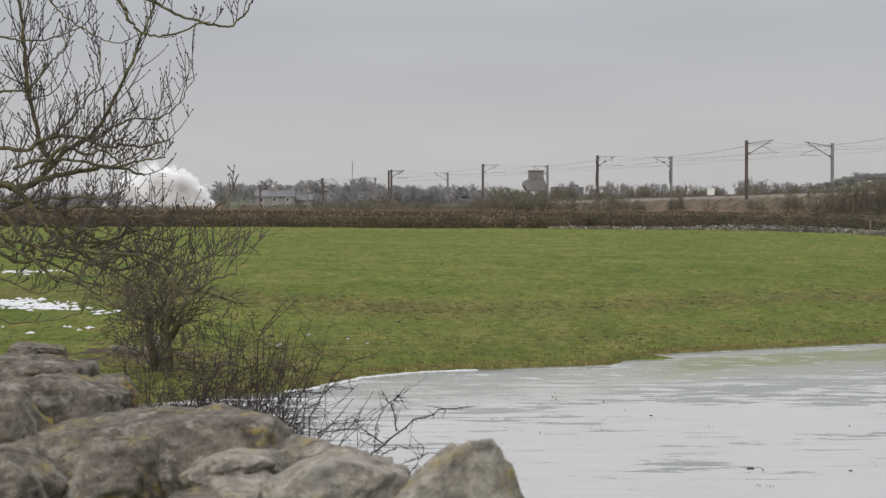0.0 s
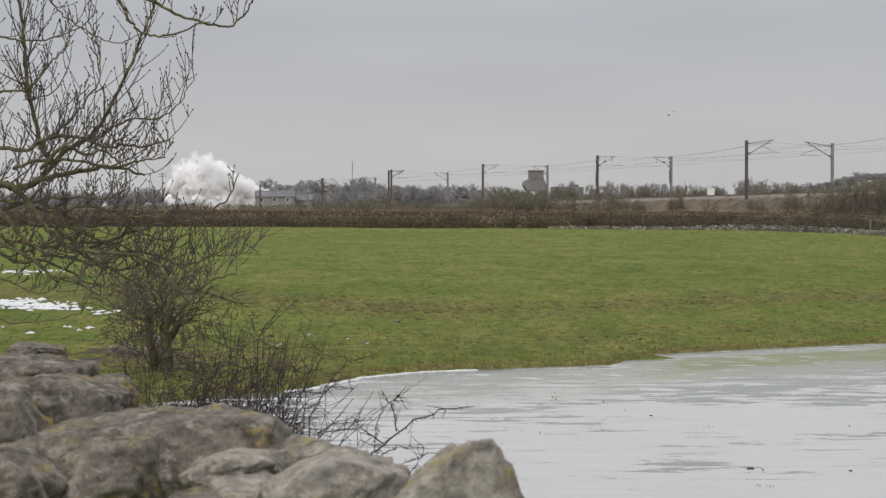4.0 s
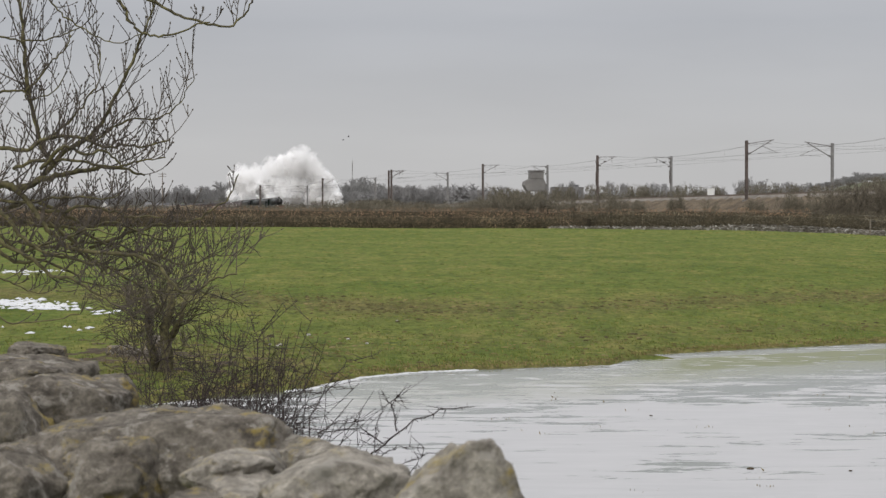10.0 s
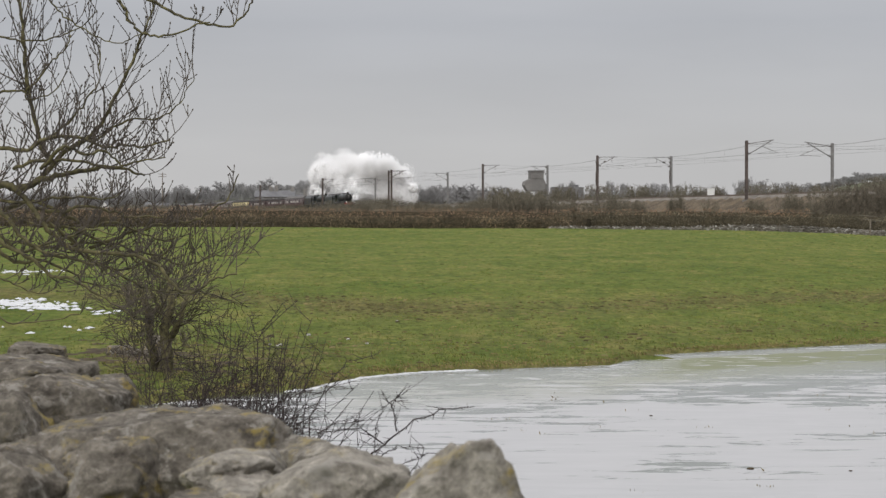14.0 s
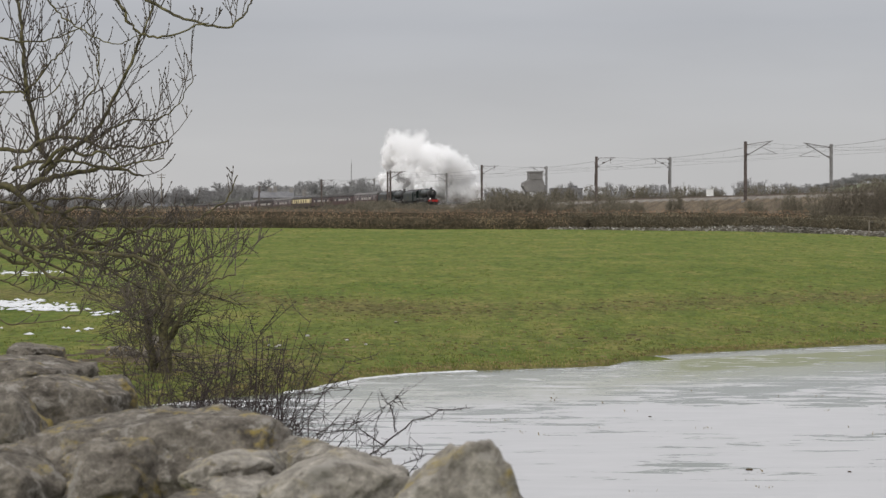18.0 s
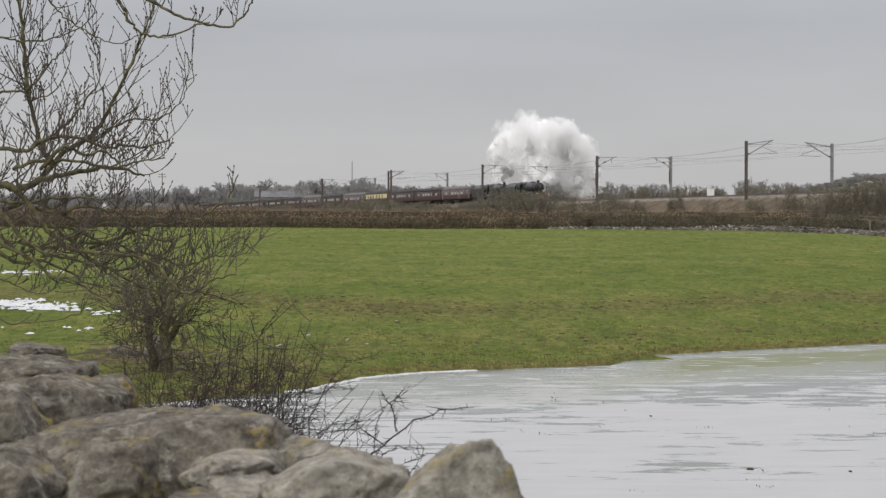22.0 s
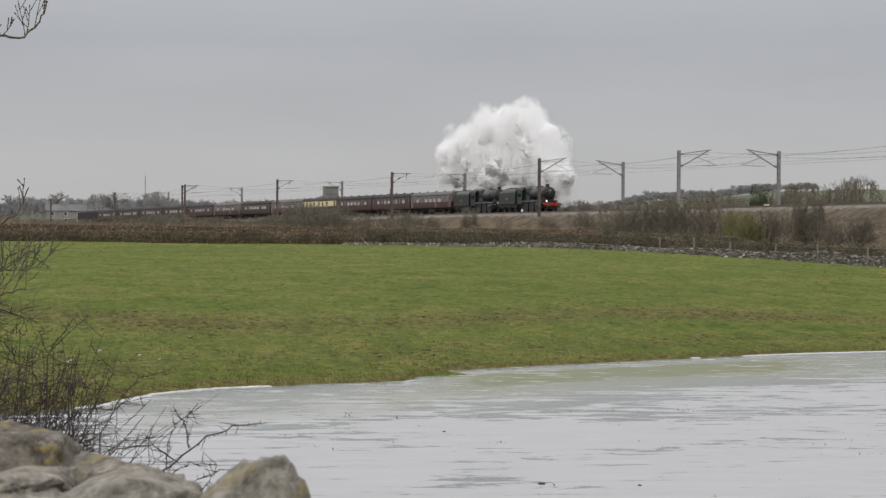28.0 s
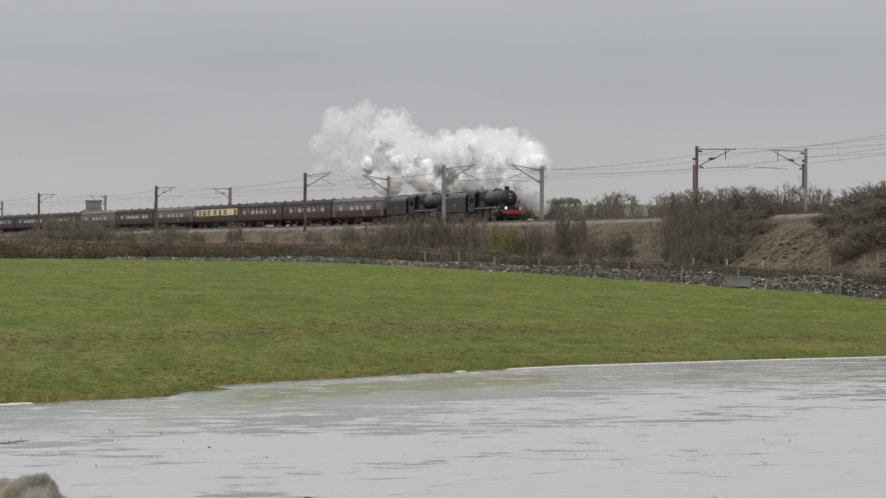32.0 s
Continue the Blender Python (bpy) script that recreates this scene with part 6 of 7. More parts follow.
limb(ash, "low_bough", [on_tree(a, b, -0.25) for a, b in ((-228.8, -5.5), (-212.5, -8.2), (-200.4, -18.2), (-188.1, -15.5), (-177.3, -12.3), (-165.1, -8.2), (-154.2, -10.9))], 0.015, 0.005, 52, 13, 0.153, 0.7, 1)
limb(ash, "left_bough", [on_tree(a, b, -0.1) for a, b in ((-226.1, -15), (-212.6, -19), (-201.7, -24.5), (-192.2, -23.1), (-180, -28), (-169.2, -34), (-161.1, -35.3))], 0.0168, 0.004, 53, 10, 0.136, 0.4, 1)
limb(ash, "cross_bough", [on_tree(a, b, -0.05) for a, b in ((-188.1, -5.5), (-178.6, -12.3), (-170.5, -21.8), (-162.4, -27.2), (-154.3, -34), (-147.5, -43.5))], 0.012, 0.004, 54, 17, 0.16, 0.4, 1)
limb(ash, "mid_bough", [on_tree(a, b, 0.1) for a, b in ((-212.5, 0.7), (-198.9, 5.4), (-185.4, -0.1), (-171.8, -6.8), (-158.3, -5.5), (-147.5, -9.6), (-135.3, -13.6), (-123.1, -10.9))], 0.01568, 0.004, 55, 14, 0.153, 0.8, 1)
tagged(ash, "leafless ash tree with lichened limbs and black buds", "tree")


# ---- thorn bush by the flood, and the thicket behind the wall ----
def hawthorn():
    rng = random.Random(6)
    b = new("hawthorn_bush")
    y = 36.6
    x = -0.134 * y
    z = ground_z(x, y)
    tr = ([], [])
    tube(tr, [(0, 0, -0.2), (0.06, 0, 0.3), (0.0, 0, 0.75), (0.14, 0, 1.2), (0.1, 0, 1.6)], [0.17, 0.11, 0.09, 0.07, 0.05], 8)
    tube(tr, [(-0.1, 0.1, -0.1), (-0.25, 0.1, 0.5), (-0.3, 0.1, 1.1), (-0.42, 0, 1.6)], [0.1, 0.07, 0.05, 0.03], 7)
    tube(tr, [(0.05, 0.0, 0.5), (0.3, -0.1, 0.9), (0.45, -0.1, 1.5)], [0.07, 0.05, 0.03], 7)
    smooth(part("trunk", tr, BARK, b))
    for k in range(40):
        tw = ([], [])
        a = rng.uniform(0, 6.28)
        h = rng.uniform(0.12, 1.7)
        d = Vector((math.cos(a), math.sin(a), rng.uniform(-0.1, 1.0)))
        stick_cloud(tw, rng, (rng.gauss(0, 0.22), rng.gauss(0, 0.2), h), d, rng.uniform(0.55, 0.95), 0.016, 3, 3, 0.8, 0.03, 3, 0.2, 0.0055)
        part("branch", tw, HAW, b)
    b.matrix_basis = pose(x, y, z)
    return tagged(b, "dense leafless hawthorn bush at the edge of the flood", "bush")


hawthorn()


def bramble_thicket():
    rng = random.Random(9)
    t = new("thorn_thicket")
    for k in range(240):
        stems = ([], [])
        a = rng.uniform(-0.147, -0.078) if k % 6 else rng.uniform(-0.100, -0.066)
        y = rng.uniform(9.0, 11.5)
        x = a * y
        g = ground_z(x, y)
        tall = rng.random() < 0.34
        top = EYE + y * (rng.uniform(-0.085, -0.040) if tall else rng.uniform(-0.103, -0.070)) * (1.0 if a < -0.08 else 1.12)
        lean = rng.gauss(0.02, 0.13) if tall else rng.gauss(0.0, 0.26)
        n = 6
        pts = []
        for i in range(n + 1):
            f = i / n
            pts.append(Vector((x + lean * f * f * 1.2 + rng.gauss(0, 0.014), y + rng.gauss(0, 0.01), g - 0.05 + (top - g) * f)))
        r = rng.uniform(0.0021, 0.0040)
        tube(stems, pts, [r * (1 - 0.55 * i / n) for i in range(n + 1)], 4)
        for j in range(rng.randrange(3, 7) if tall else rng.randrange(3, 8)):
            i = rng.randrange(3, n + 1)
            d = Vector((rng.gauss(0.15, 0.9), rng.gauss(0, 0.5), rng.gauss(0.25, 0.5)))
            stick_cloud(stems, rng, pts[i - 1].lerp(pts[i], rng.random()), d, rng.uniform(0.07, 0.20), 0.0022, 1, 3, 0.8, 0.02, 3, 0.2, 0.0013)
        part("stem", stems, THORN, t)
    return tagged(t, "tangle of bare reddish thorn stems behind the wall", "bush")


bramble_thicket()


def arching_spray(name, paths, seed, label):
    """A few long thorny sprays through points."""
    rng = random.Random(seed)
    t = new(name)
    for pts, r in paths:
        out = ([], [])
        pts = [Vector(p) for p in pts]
        fine = []
        for a, b in zip(pts, pts[1:]):
            fine += [a.lerp(b, k / 4) + Vector((rng.gauss(0, 0.003), 0, rng.gauss(0, 0.003))) for k in range(4)]
        fine.append(pts[-1])
        n = len(fine)
        r *= 0.55
        tube(out, fine, [r * (1 - 0.6 * i / n) for i in range(n)], 5)
        for i in range(1, n):
            for j in range(2):
                d = Vector((rng.gauss(0, 1), rng.gauss(0, 0.6), rng.gauss(0, 1))).normalized()
                ln = rng.uniform(0.008, 0.03) if rng.random() < 0.7 else rng.uniform(0.04, 0.09)
                q = fine[i]
                tube(out, [q, q + d * ln * 0.6, q + d * ln + Vector((0, 0, 0.003))], [0.0016, 0.0012, 0.0006], 3)
        part("stem", out, THORN, t)
    return tagged(t, label, "shrub")


arching_spray("thorn_spray", [
    ([near(-40, -205, 7.2), near(-34, -116, 7.2), near(-28, -112, 7.2), near(-14, -100, 7.2), near(-1, -95.5, 7.2), near(12, -94, 7.2)], 0.0075),
    ([near(-28, -112, 7.2), near(-40, -104, 7.2), near(-60, -107, 7.2)], 0.005), ([near(-22, -106, 7.2), near(-25, -92, 7.2), near(-29, -87, 7.2)], 0.005),
    ([near(-25, -92, 7.2), near(-21, -88, 7.2)], 0.003), ([near(-33, -116, 7.2), near(-32, -104, 7.2), near(-28, -94, 7.2)], 0.004), ([near(-30, -118, 7.2), near(-22, -113, 7.2), near(-9, -113.5, 7.2)], 0.004),
    ([near(-24, -150, 7.1), near(-16, -126, 7.1), near(-9, -117, 7.1)], 0.004), ([near(-34, -140, 7.0), near(-22, -122, 7.0), near(-8, -116, 7.0)], 0.003)],
    3, "single bare thorny spray rising from behind the wall")
arching_spray("thorn_spray", [
    ([near(-78, -210, 8.6), near(-79, -80, 8.6), near(-77, -62, 8.6)], 0.006), ([near(-92, -210, 8.8), near(-89, -62, 8.8), near(-87, -58, 8.8), near(-77, -44, 8.8)], 0.006), ([near(-89, -60, 8.8), near(-93, -50, 8.8)], 0.004),
    ([near(-87, -58, 8.8), near(-70, -43, 8.8)], 0.004), ([near(-64, -210, 8.8), near(-64, -100, 8.8), near(-56, -84, 8.8), near(-46, -72, 8.8), near(-31, -68, 8.8)], 0.006),
    ([near(-75, -205, 8.7), near(-70, -90, 8.7), near(-58, -70, 8.7)], 0.005), ([near(-70, -150, 8.7), near(-52, -102, 8.7), near(-34, -100, 8.7)], 0.004)],
    4, "tall bare thorny shoots above the thicket behind the wall")


# ---- small things on the field and the ice ----
def clump_at(u, y):
    return Vector((u * y, y, ground_z(u * y, y)))


def snow_patches(name, spots, seed, label):
    """Thin uneven plates of old snow lying on the turf."""
    rng = random.Random(seed)
    vs, fs = [], []
    for u, y, w, d, n in spots:
        for k in range(n):
            cx, cy = u * y + rng.gauss(0, w), y + rng.gauss(0, d)
            r = rng.uniform(0.05, 0.17) * (1 if abs(cx - u * y) < w else 0.6)
            i = len(vs)
            m = 9
            vs.append((cx, cy, ground_z(cx, cy) + 0.05 + 0.02 * r))
            for j in range(m):
                a = 6.283 * j / m
                q = r * rng.uniform(0.6, 1.25)
                x1, y1 = cx + q * math.cos(a), cy + q * 1.6 * math.sin(a)
                vs.append((x1, y1, ground_z(x1, y1) + 0.012))
            fs += [(i, i + 1 + j, i + 1 + (j + 1) % m) for j in range(m)]
    return tagged(part(name, (vs, fs), SNOW), label, "snow", kind="stuff")


snow_patches("snow_patches", [(-0.207, 58, 0.5, 1.1, 95), (-0.195, 57, 0.5, 0.7, 55), (-0.182, 56.5, 0.6, 0.5, 30), (-0.20, 78, 1.0, 1.0, 34), (-0.163, 55, 0.4, 0.4, 8), (-0.19, 49, 1.0, 0.8, 8)], 5, "melting patches of old snow on the grass")


def shore_rim():
    rng = random.Random(12)
    vs, fs = [], []
    for u in np.arange(-0.075, 0.45, 0.0003):
        if noise.noise((u * 46, 1.3, 0)) < lerp([(-0.06, -0.35), (-0.035, -0.5), (-0.015, -0.2), (0.0, 0.25), (0.2, 0.35), (0.24, -0.3), (0.28, -0.7), (0.45, -0.9)], u):
            continue
        y = shore_y(u) + rng.uniform(-0.22, 0.02)
        r = rng.uniform(0.006, 0.014)
        i = len(vs)
        x = u * y
        vs.append((x, y, 0.022))
        for j in range(7):
            a = 6.283 * j / 7
            q = r * rng.uniform(0.7, 1.4)
            x1, y1 = x + q * 8 * math.cos(a), y + q * math.sin(a)
            vs.append((x1, y1, 0.004))
        fs += [(i, i + 1 + j, i + 1 + (j + 1) % 7) for j in range(7)]
    return tagged(part("ice_rim", (vs, fs), SNOW), "broken white ice stranded along the shore", "ice", kind="stuff")


shore_rim()


def blade_field(name, spots, material, label, seed):
    """Tufts of grass: spots of x, y, count, spread, height."""
    rng = random.Random(seed)
    vs, fs = [], []
    for x, y, n, spread, h in spots:
        for k in range(n):
            a, b = x + rng.gauss(0, spread), y + rng.gauss(0, spread)
            z = max(ground_z(a, b), -0.02)
            t = h * rng.uniform(0.5, 1.2)
            lx, ly, w = rng.gauss(0, t * 0.4), rng.gauss(0, t * 0.4), rng.uniform(0.004, 0.010)
            i = len(vs)
            vs += [(a - w, b, z - 0.01), (a + w, b, z - 0.01), (a + lx * 0.4 + w * 0.7, b + ly * 0.4, z + t * 0.6), (a + lx, b + ly, z + t)]
            fs += [(i, i + 1, i + 2), (i, i + 2, i + 3)]
    return tagged(part(name, (vs, fs), material), label, "grass", kind="stuff")


GRASS_BLADE = island_varied("grass_blade", [(0.0, (0.075, 0.10, 0.018)), (0.5, (0.11, 0.135, 0.026)), (0.8, (0.16, 0.16, 0.04)), (1.0, (0.22, 0.18, 0.07))])
DRY_BLADE = island_varied("dry_blade", [(0.0, (0.10, 0.075, 0.035)), (0.6, (0.20, 0.155, 0.07)), (1.0, (0.30, 0.24, 0.12))])
rng = random.Random(41)
tufts, dry = [], []
for k in range(5200):
    u = rng.uniform(-0.24, 0.47)
    y = shore_y(u) * (1.004 + 1.1 * rng.random() ** 1.7)
    y = min(y, wall_y(u) * 0.985)
    (tufts if rng.random() < 0.88 else dry).append((u * y, y, 7, 0.16, 0.045))
for k in range(900):
    u = rng.uniform(-0.12, 0.46)
    y = shore_y(u) + abs(rng.gauss(0, 0.5)) + 0.15
    dry.append((u * y, y, 7, 0.12, 0.035))


def tussocks(name, spots, material, label, seed):
    """Low domes of matted grass: spots of x, y, half-width, height."""
    rng = random.Random(seed)
    vs, fs = [], []
    for x, y, w, h in spots:
        z = ground_z(x, y)
        i = len(vs)
        top = (x + rng.gauss(0, w * 0.3), y, z + h)
        ring = []
        for j in range(6):
            a = 6.283 * j / 6 + rng.random() * 0.5
            q = w * rng.uniform(0.6, 1.3)
            ring.append((x + q * math.cos(a), y + q * math.sin(a), z - 0.02))
        mids = [(x + (p[0] - x) * 0.62, y + (p[1] - y) * 0.62, z + h * rng.uniform(0.5, 0.95)) for p in ring]
        vs += [top] + mids + ring
        for j in range(6):
            k = (j + 1) % 6
            fs += [(i, i + 1 + j, i + 1 + k), (i + 1 + j, i + 7 + j, i + 7 + k, i + 1 + k)]
    return tagged(part(name, (vs, fs), material), label, "grass", kind="stuff")


TUSSOCK = island_varied("tussock", [(0.0, (0.075, 0.100, 0.021)), (0.35, (0.090, 0.114, 0.024)), (0.8, (0.122, 0.138, 0.030)), (1.0, (0.175, 0.160, 0.052))])
BROWN_TUSSOCK = island_varied("dead_tussock", [(0.0, (0.060, 0.052, 0.022)), (0.4, (0.092, 0.082, 0.030)), (0.8, (0.130, 0.115, 0.042)), (1.0, (0.18, 0.15, 0.068))])
green_spots, brown_spots = [], []
while len(green_spots) < 14000:
    u = rng.uniform(-0.25, 0.47)
    f = rng.random() ** 1.5
    y = shore_y(u) * 1.006 + f * (wall_y(u) - shore_y(u)) * 0.97
    x = u * y
    w = rng.uniform(0.04, 0.13) * (0.7 + 0.9 * f)
    if rng.random() < dryness(x, y) * 0.9:
        continue
    green_spots.append((x, y, w, w * rng.uniform(0.12, 0.30)))
while len(brown_spots) < 3200:
    u = rng.uniform(-0.16, 0.46)
    f = rng.random() * 0.3
    y = shore_y(u) * 1.004 + f * (wall_y(u) - shore_y(u))
    x = u * y
    if rng.random() < dryness(x, y):
        w = rng.uniform(0.025, 0.10)
        brown_spots.append((x, y, w, w * rng.uniform(0.2, 0.5)))
tussocks("grass_tussocks", green_spots, TUSSOCK, "low tussocks of green winter grass across the pasture", 6)
tussocks("dead_tussocks", brown_spots, BROWN_TUSSOCK, "brown dead tussocks along the old bank and flood line", 7)
blade_field("grass_tufts", tufts, GRASS_BLADE, "short green and yellowed winter grass tufts", 2)
blade_field("dead_grass", dry, DRY_BLADE, "straw-coloured dead grass along the flood line", 3)
rng = random.Random(43)
blade_field("reeds_in_ice", [(rng.uniform(0.02, 0.42) * y, y, rng.randrange(2, 9), 0.08, 0.05) for y in [rng.uniform(22, 36) for _ in range(40)]], DRY_BLADE, "sparse dead grass stems poking through the ice", 4)
for u, y, s in ((0.1478, 24.2, 0.026), (0.196, 24.0, 0.014), (0.1, 30.5, 0.015), (0.0993, 42.9, 0.08), (0.088, 42.3, 0.05)):
    d = part("clod", rough_stone(int(y * 7), (s * 1.6, s, s * 0.5), (), 4, 2), EARTH)
    d.location = (u * y, y, 0.01)
    tagged(d, "small dark clod of earth frozen into the ice", "clod", "clods on the ice")
for u, y, s in ((-0.0645, 47.2, 0.06), (-0.0455, 45.8, 0.05), (-0.0365, 44.5, 0.045), (-0.078, 44.0, 0.055), (-0.0795, 43.6, 0.05), (-0.083, 44.2, 0.04), (-0.022, 52, 0.05), (-0.143, 41, 0.05)):
    p = clump_at(u, y)
    d = smooth(part("field_stone", rough_stone(int(y * 9), (s * 0.8, s * 0.6, s * 0.5), (), 5, 2), RUBBLE))
    d.location = (p.x, p.y, p.z + s * 0.3)
    tagged(d, "pale limestone lying on the turf near the bush", "stone", "stones on the field")


def earth_bank():
    """Bare trodden earth and stones under the thorn bush."""
    rng = random.Random(19)
    vs, fs = [], []
    for k in range(130):
        a, y = rng.gauss(-0.140, 0.022), rng.gauss(40.0, 1.6)
        x = a * y
        if y < shore_y(a) + 0.2:
            continue
        r = rng.uniform(0.05, 0.26)
        i = len(vs)
        vs.append((x, y, ground_z(x, y) + 0.015 + r * 0.07))
        for j in range(7):
            w = 6.283 * j / 7
            q = r * rng.uniform(0.7, 1.3)
            x1, y1 = x + q * math.cos(w), y + q * math.sin(w)
            vs.append((x1, y1, ground_z(x1, y1) + 0.004))
        fs += [(i, i + 1 + j, i + 1 + (j + 1) % 7) for j in range(7)]
    return tagged(part("bare_earth", (vs, fs), EARTH), "bare dark earth trodden under the thorn bush", "earth", kind="stuff")


earth_bank()
for u, y, half in ((-0.1545, 41.0, (0.3, 0.2, 0.14)), (-0.1385, 40.2, (0.22, 0.2, 0.32)), (-0.148, 40.6, (0.16, 0.15, 0.1))):
    p = clump_at(u, y)
    d = smooth(part("bank_stone", rough_stone(int(y * 11), half, (), 7, 3), STONE))
    d.location = (p.x, p.y, p.z + half[2] * 0.4)
    tagged(d, "brown lichened boulder at the foot of the thorn bush", "stone", "stones on the field")


# ---- dead bracken and coarse grass on the embankment ----
BRACKEN = island_varied("dead_bracken", [(0.0, (0.075, 0.060, 0.042)), (0.5, (0.11, 0.088, 0.060)), (0.85, (0.15, 0.12, 0.08)), (1.0, (0.20, 0.165, 0.11))])
rng = random.Random(52)
bank_spots = []
LINE_U, LINE_Y = [], []
for s in range(-330, 100, 5):
    p = beside(s, 7.5)
    LINE_U.append(p.x / p.y)
    LINE_Y.append(p.y)
while len(bank_spots) < 15000:
    u = rng.uniform(0.0, 0.47) if rng.random() < 0.5 else rng.uniform(0.26, 0.46)
    y0, y1 = wall_y(u) + 4, float(np.interp(u, LINE_U, LINE_Y))
    if y1 - y0 < 3:
        continue
    y = y0 + (y1 - y0) * rng.random() ** 0.8
    w = rng.uniform(0.05, 0.17)
    bank_spots.append((u * y, y, w, w * rng.uniform(0.15, 0.45)))
tussocks("bank_bracken", bank_spots, BRACKEN, "matted dead bracken and coarse grass on the embankment slope", 8)


# ---- steam and smoke of the engines ----
def lump(p, seed):
    """How far a billow's skin stands from its middle in the direction p."""
    off = Vector((seed * 5.3, seed * 2.1, seed))
    return 0.74 + 0.26 * noise.fractal(p * 1.5 + off, 0.9, 2.0, 3) + 0.10 * (0.5 - abs(noise.noise(p * 4.2 + off)))


def flecks(spots, rng, sizes):
    """A mist of droplets: every spot becomes a tiny leaf that faces anywhere."""
    vs, fs = [], []
    for p, s in zip(spots, sizes):
        u = Vector((rng.gauss(0, 1), rng.gauss(0, 1), rng.gauss(0, 1))).normalized()
        v = u.orthogonal().normalized() * s
        w = u.cross(v).normalized() * s * rng.uniform(0.5, 1.0)
        i = len(vs)
        vs += [tuple(p - v), tuple(p + w), tuple(p + v), tuple(p - w)]
        fs.append((i, i + 1, i + 2, i + 3))
    return vs, fs


def unit(rng):
    return Vector((rng.gauss(0, 1), rng.gauss(0, 1), rng.gauss(0, 1))).normalized()


def puff_data(seed, count, heart, fringe, grain):
    """A billow about one metre in radius: a dense heart whose skin dissolves into droplets."""
    rng = random.Random(int(seed * 10))
    bm = bmesh.new()
    bmesh.ops.create_icosphere(bm, subdivisions=4, radius=1.0)
    for v in bm.verts:
        v.co = v.co * lump(v.co, seed) * heart
    me = bpy.data.meshes.new("heart")
    bm.to_mesh(me)
    bm.free()
    vs, fs = [tuple(v.co) for v in me.vertices], [tuple(f.vertices) for f in me.polygons]
    bpy.data.meshes.remove(me)
    n = len(fs)
    spots, sizes = [], []
    for k in range(count):
        d = unit(rng)
        r = heart * 0.97 + fringe * rng.random() ** 1.9
        spots.append(d * lump(d, seed) * r)
        sizes.append(grain * rng.uniform(0.6, 1.3))
    v2, f2 = flecks(spots, rng, sizes)
    m = len(vs)
    me = bpy.data.meshes.new("billow")
    me.from_pydata(vs + v2, [], fs + [tuple(i + m for i in f) for f in f2])
    me.materials.append(STEAM)
    me.materials.append(DROPLETS)
    me.polygons.foreach_set("material_index", [0] * n + [1] * len(f2))
    me.polygons.foreach_set("use_smooth", [True] * n + [False] * len(f2))
    return me


def wisp_data(seed, count, grain):
    """A torn thin veil: droplets drawn out into rising threads."""
    rng = random.Random(seed)
    spots, sizes = [], []
    off = Vector((seed, seed * 2.0, 0))
    while len(spots) < count:
        p = unit(rng) * rng.random() ** 0.5
        if noise.fractal(Vector((p.x * 2.3, p.y * 2.3, p.z * 1.7)) + off, 0.9, 2.0, 3) < rng.uniform(-0.15, 0.5) * (0.4 + p.length):
            continue
        spots.append(Vector((p.x + 0.25 * noise.noise(p * 2 + off), p.y, p.z)))
        sizes.append(grain * rng.uniform(0.6, 1.3))
    me = bpy.data.meshes.new("veil")
    vs, fs = flecks(spots, rng, sizes)
    me.from_pydata(vs, [], fs)
    me.materials.append(DROPLETS)
    return me


PUFF_DATA = [puff_data(s, 8000, 0.96, 0.46, 0.019) for s in range(1, 7)]
WISP_DATA = [wisp_data(s, 7500, 0.020) for s in range(7, 11)]

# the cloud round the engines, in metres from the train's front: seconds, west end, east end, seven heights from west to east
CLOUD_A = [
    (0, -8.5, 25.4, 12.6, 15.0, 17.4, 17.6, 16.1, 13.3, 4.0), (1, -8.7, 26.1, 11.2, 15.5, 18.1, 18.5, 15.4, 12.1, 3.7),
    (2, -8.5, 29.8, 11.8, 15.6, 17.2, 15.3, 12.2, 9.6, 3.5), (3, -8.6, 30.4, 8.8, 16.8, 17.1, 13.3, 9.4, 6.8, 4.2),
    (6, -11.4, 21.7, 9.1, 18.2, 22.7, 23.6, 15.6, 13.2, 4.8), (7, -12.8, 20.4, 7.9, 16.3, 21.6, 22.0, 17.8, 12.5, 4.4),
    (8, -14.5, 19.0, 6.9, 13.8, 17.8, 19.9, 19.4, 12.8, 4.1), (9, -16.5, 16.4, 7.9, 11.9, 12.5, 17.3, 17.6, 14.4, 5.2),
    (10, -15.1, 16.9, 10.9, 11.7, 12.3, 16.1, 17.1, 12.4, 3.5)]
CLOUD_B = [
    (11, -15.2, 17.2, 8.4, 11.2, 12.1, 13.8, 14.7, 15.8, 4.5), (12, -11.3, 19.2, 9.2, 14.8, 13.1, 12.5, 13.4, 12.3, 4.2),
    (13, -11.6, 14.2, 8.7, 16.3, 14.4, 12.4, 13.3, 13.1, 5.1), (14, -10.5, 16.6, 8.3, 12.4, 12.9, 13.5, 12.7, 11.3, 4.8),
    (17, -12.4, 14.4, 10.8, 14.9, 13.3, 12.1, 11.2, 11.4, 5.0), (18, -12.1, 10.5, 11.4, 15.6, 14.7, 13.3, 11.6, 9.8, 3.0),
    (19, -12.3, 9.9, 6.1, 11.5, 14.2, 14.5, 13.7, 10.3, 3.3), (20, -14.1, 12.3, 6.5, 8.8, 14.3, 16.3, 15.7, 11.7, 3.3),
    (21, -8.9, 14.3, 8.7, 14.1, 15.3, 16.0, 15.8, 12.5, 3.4)]
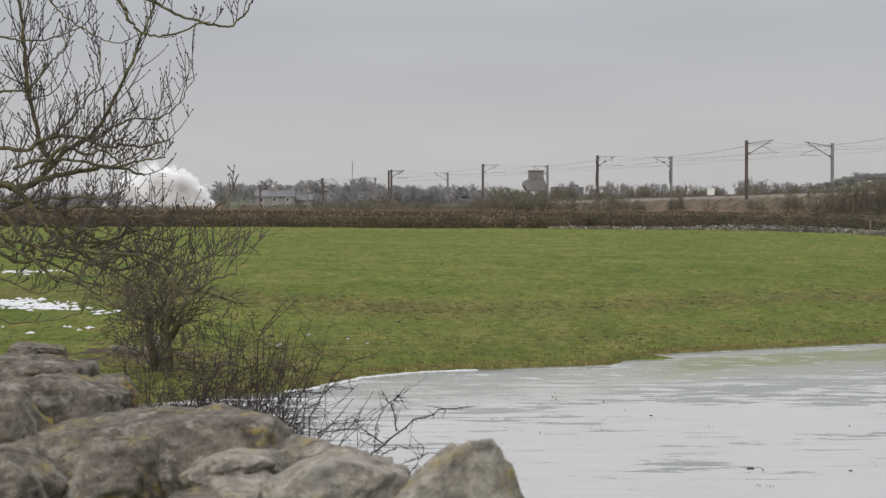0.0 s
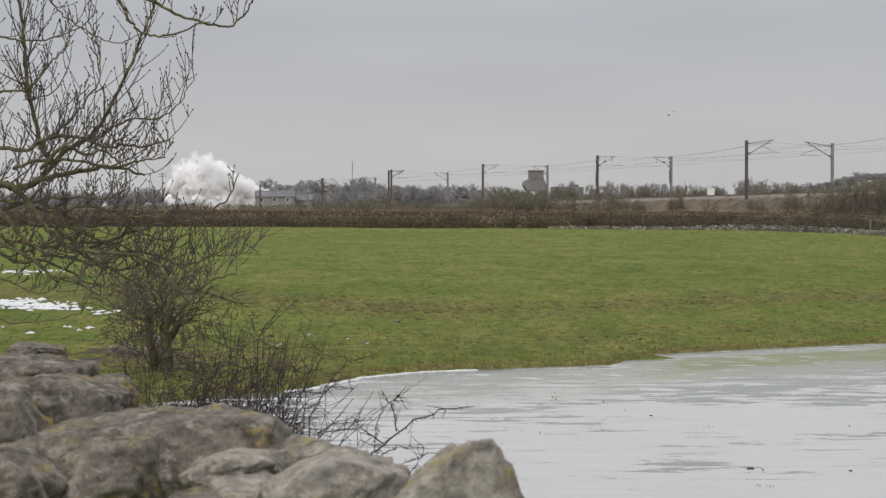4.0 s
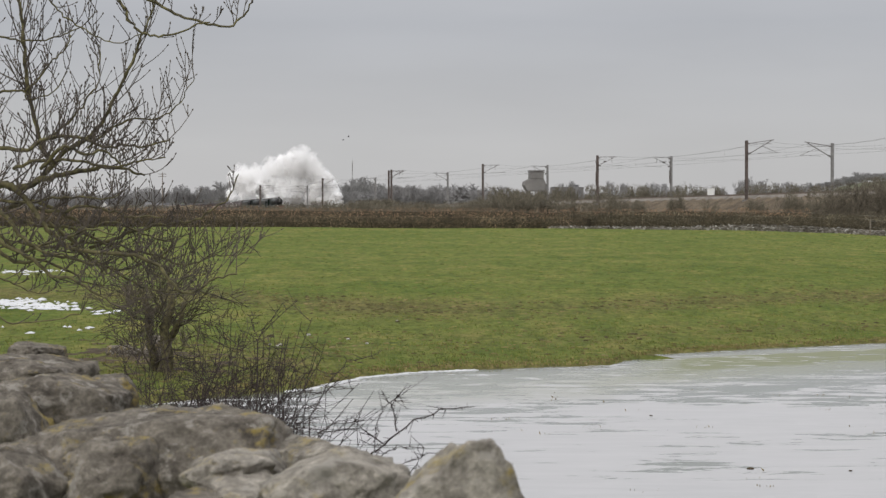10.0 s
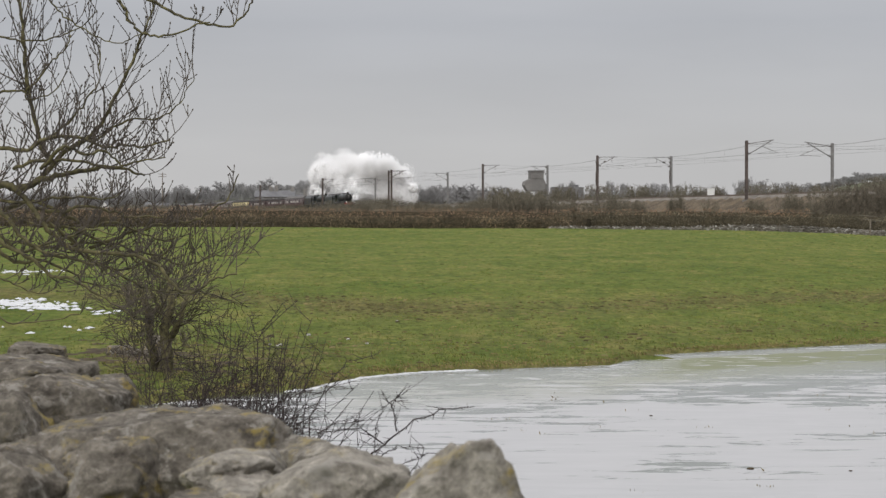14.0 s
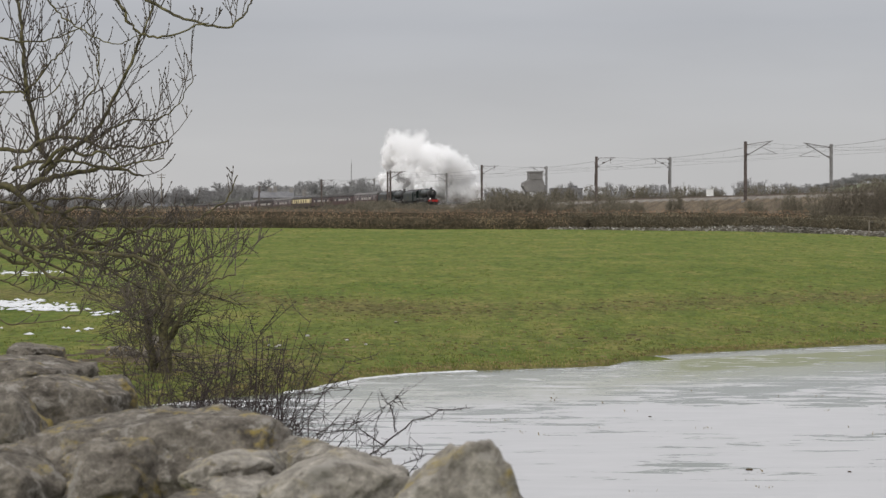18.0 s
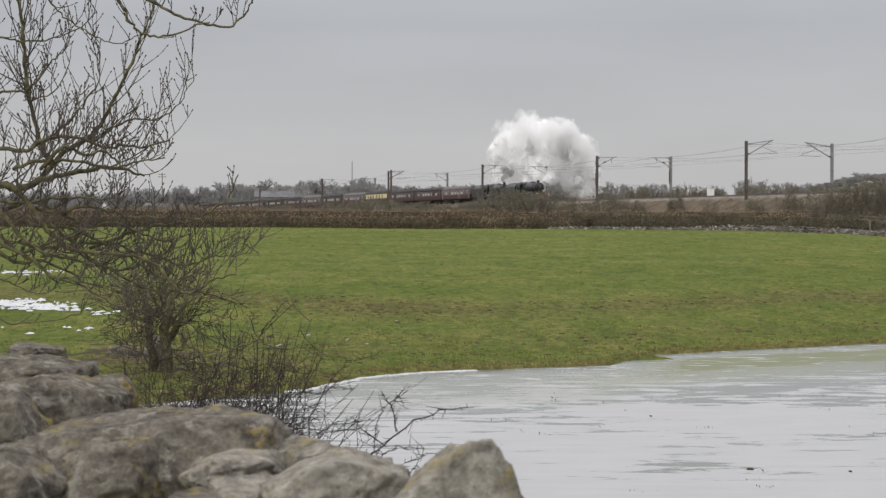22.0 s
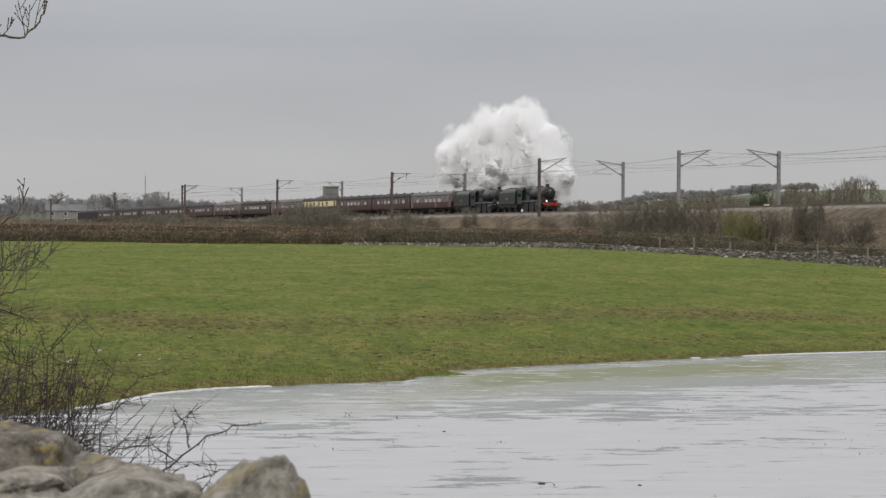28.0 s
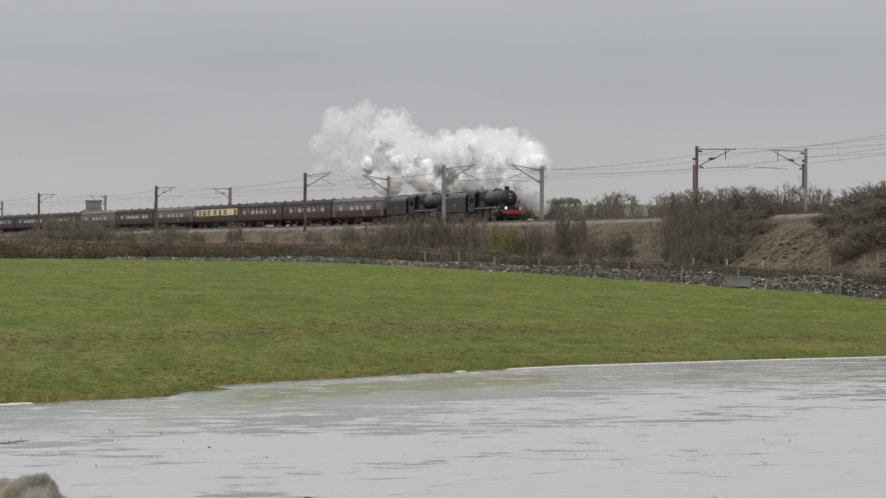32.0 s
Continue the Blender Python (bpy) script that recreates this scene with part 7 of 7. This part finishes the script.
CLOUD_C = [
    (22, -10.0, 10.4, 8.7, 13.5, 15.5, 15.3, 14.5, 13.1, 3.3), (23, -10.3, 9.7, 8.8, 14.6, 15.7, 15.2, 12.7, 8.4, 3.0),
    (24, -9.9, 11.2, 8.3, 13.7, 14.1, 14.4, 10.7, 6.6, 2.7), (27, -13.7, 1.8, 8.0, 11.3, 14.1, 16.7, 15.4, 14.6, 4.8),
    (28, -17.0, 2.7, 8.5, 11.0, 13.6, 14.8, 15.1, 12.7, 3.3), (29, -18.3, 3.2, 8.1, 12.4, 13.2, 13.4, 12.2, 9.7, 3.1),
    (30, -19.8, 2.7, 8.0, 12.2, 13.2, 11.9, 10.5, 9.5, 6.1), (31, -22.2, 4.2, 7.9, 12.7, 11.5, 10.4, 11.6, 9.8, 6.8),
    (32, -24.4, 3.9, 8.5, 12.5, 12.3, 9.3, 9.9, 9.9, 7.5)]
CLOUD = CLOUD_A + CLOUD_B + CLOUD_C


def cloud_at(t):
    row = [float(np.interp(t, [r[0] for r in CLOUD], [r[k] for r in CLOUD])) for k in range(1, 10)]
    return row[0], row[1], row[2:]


def cloud_front(t):
    p = line((t - 32.0) * SPEED)
    return pose(p.x, p.y, p.z)


steam = new("steam_cloud")
STEAM_PUFFS = []
rng = random.Random(99)
N_CORE, N_VEIL = 72, 84
for k in range(N_CORE + N_VEIL):
    core = k < N_CORE
    o = new("billow" if core else "veil", PUFF_DATA[k % 6] if core else WISP_DATA[k % 4])
    o.parent = steam
    a = ((k * 0.618034) % 1.0)
    b = ((k * 0.754877 + 0.3) % 1.0)
    size = rng.uniform(1.4, 3.3) if core else rng.uniform(1.3, 2.7)
    o.scale = (size, size * 0.9, size * (rng.uniform(0.8, 1.05) if core else rng.uniform(0.95, 1.5)))
    STEAM_PUFFS.append((o, a, b, size, rng.uniform(0, 6.28), rng.uniform(2.0, 4.5), core))
tagged(steam, "billowing white steam cloud blown about the engines", "steam")


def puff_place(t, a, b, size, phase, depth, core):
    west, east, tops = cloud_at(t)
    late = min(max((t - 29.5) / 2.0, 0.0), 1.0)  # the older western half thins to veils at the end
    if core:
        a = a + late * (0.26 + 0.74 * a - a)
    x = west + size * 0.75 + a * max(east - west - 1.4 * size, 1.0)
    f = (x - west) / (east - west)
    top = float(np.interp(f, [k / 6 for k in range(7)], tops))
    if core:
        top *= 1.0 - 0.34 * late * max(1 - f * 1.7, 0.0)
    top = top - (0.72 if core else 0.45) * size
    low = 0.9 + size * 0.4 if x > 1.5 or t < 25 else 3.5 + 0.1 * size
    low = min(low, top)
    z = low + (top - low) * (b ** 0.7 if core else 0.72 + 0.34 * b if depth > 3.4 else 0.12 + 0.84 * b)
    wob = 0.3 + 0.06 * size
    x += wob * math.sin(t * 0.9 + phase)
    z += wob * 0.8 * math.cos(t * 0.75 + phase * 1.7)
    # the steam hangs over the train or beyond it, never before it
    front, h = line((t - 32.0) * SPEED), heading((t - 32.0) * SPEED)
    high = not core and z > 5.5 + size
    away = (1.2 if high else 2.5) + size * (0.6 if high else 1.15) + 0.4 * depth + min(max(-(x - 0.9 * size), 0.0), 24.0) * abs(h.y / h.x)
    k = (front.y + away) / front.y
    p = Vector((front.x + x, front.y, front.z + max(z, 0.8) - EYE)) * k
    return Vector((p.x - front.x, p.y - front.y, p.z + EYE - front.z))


smoke = new("chimney_smoke")
SMOKE_PUFFS = []
SMOKE = mottled("grey_smoke", (0.36, 0.355, 0.35), (0.52, 0.51, 0.505), 0.8, 4, 1.0, 0)
SMOKE_DATA = wisp_data(21, 2600, 0.05)
SMOKE_DATA.materials[0] = SMOKE
for k in range(7):
    o = new("billow", SMOKE_DATA)
    o.parent = smoke
    s = 0.26 + 0.10 * k
    o.scale = (s, s, s * 1.35)
    SMOKE_PUFFS.append((o, k))
tagged(smoke, "dark smoke rising from the second engine's chimney", "smoke")


# ---- a pair of birds crossing the sky ----
def bird():
    b = new("bird")
    smooth(part("body", turned([(-0.25, 0.02), (-0.12, 0.07), (0.08, 0.08), (0.2, 0.05), (0.27, 0.01)], "x", 8), LOCO_BLACK, b))
    wings = []
    for s in (-1, 1):
        w = part("wing", prism([(-0.1, 0), (0.1, 0), (0.07, 0.02), (-0.12, 0.02)], 0, s * 0.5), LOCO_BLACK, b)
        wings.append(w)
    b.scale = (0.6, 0.6, 0.6)
    return tagged(b, "dark bird flying low over the fields", "bird", "birds"), wings


BIRDS = [bird(), bird()]


# ---- motion ----
def motions():
    for ob, back, base in TRAIN:
        walk(ob, [(t, vehicle_pose((t - 32.0) * SPEED - back, base)) for t in [k * 2.0 for k in range(17)]])
    turn = math.degrees(SPEED / 0.915)
    for wheels, rods, phase in ((first_wheels, first_rods, 0), (second_wheels, second_rods, 130)):
        for w in wheels:
            x = w.location.x
            walk(w, [(k / 15, pose(x, 0, 0.915, 0, turn * k / 15 + phase, 0)) for k in range(481)])
        for r in rods:
            rows = []
            for k in range(481):
                a = radians(-turn * k / 15 - phase)
                rows.append((k / 15, pose(0.33 * math.cos(a), 0, 0.915 + 0.33 * math.sin(a))))
            walk(r, rows)
    steps = [k * 0.5 for k in range(65)]
    walk(steam, [(t, cloud_front(t)) for t in steps])
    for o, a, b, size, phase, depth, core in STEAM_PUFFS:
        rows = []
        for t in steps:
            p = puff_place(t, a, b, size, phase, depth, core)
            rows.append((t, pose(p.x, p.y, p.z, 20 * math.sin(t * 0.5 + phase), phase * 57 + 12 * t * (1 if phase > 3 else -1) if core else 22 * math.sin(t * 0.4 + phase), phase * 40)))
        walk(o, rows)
    walk(smoke, [(t, cloud_front(t)) for t in steps])
    for o, k in SMOKE_PUFFS:
        rows = []
        for t in steps:
            h = heading((t - 32) * SPEED)
            c = -h * 22.2
            rows.append((t, pose(c.x + 0.25 * k * math.sin(t * 1.3 + k), c.y + 0.3 * k, 4.0 + 0.42 * k + c.z, 0, 10 * k + t * 9, 40 * k)))
        walk(o, rows)
    for i, (b, wings) in enumerate(BIRDS):
        rows = []
        for t in [k * 1.0 for k in range(33)]:
            u = 0.0594 - 0.022 * (t - 6) - 0.0012 * (t - 6) * abs(t - 6) + (0.0026 if i else 0)
            e = 0.0423 - 0.0020 * (t - 6) - (0.0016 if i else 0) * math.cos(t * 0.9)
            y = 300 + 3 * i
            rows.append((t, pose(u * y, y, EYE + max(e, 0.03) * y, 0, 0, 180)))
        walk(b, rows)
        for s, w in zip((-1, 1), wings):
            walk(w, [(k / 4, pose(0, 0, 0, s * 34 * math.sin(k * 1.9 + i), 0, 0)) for k in range(129)])


motions()
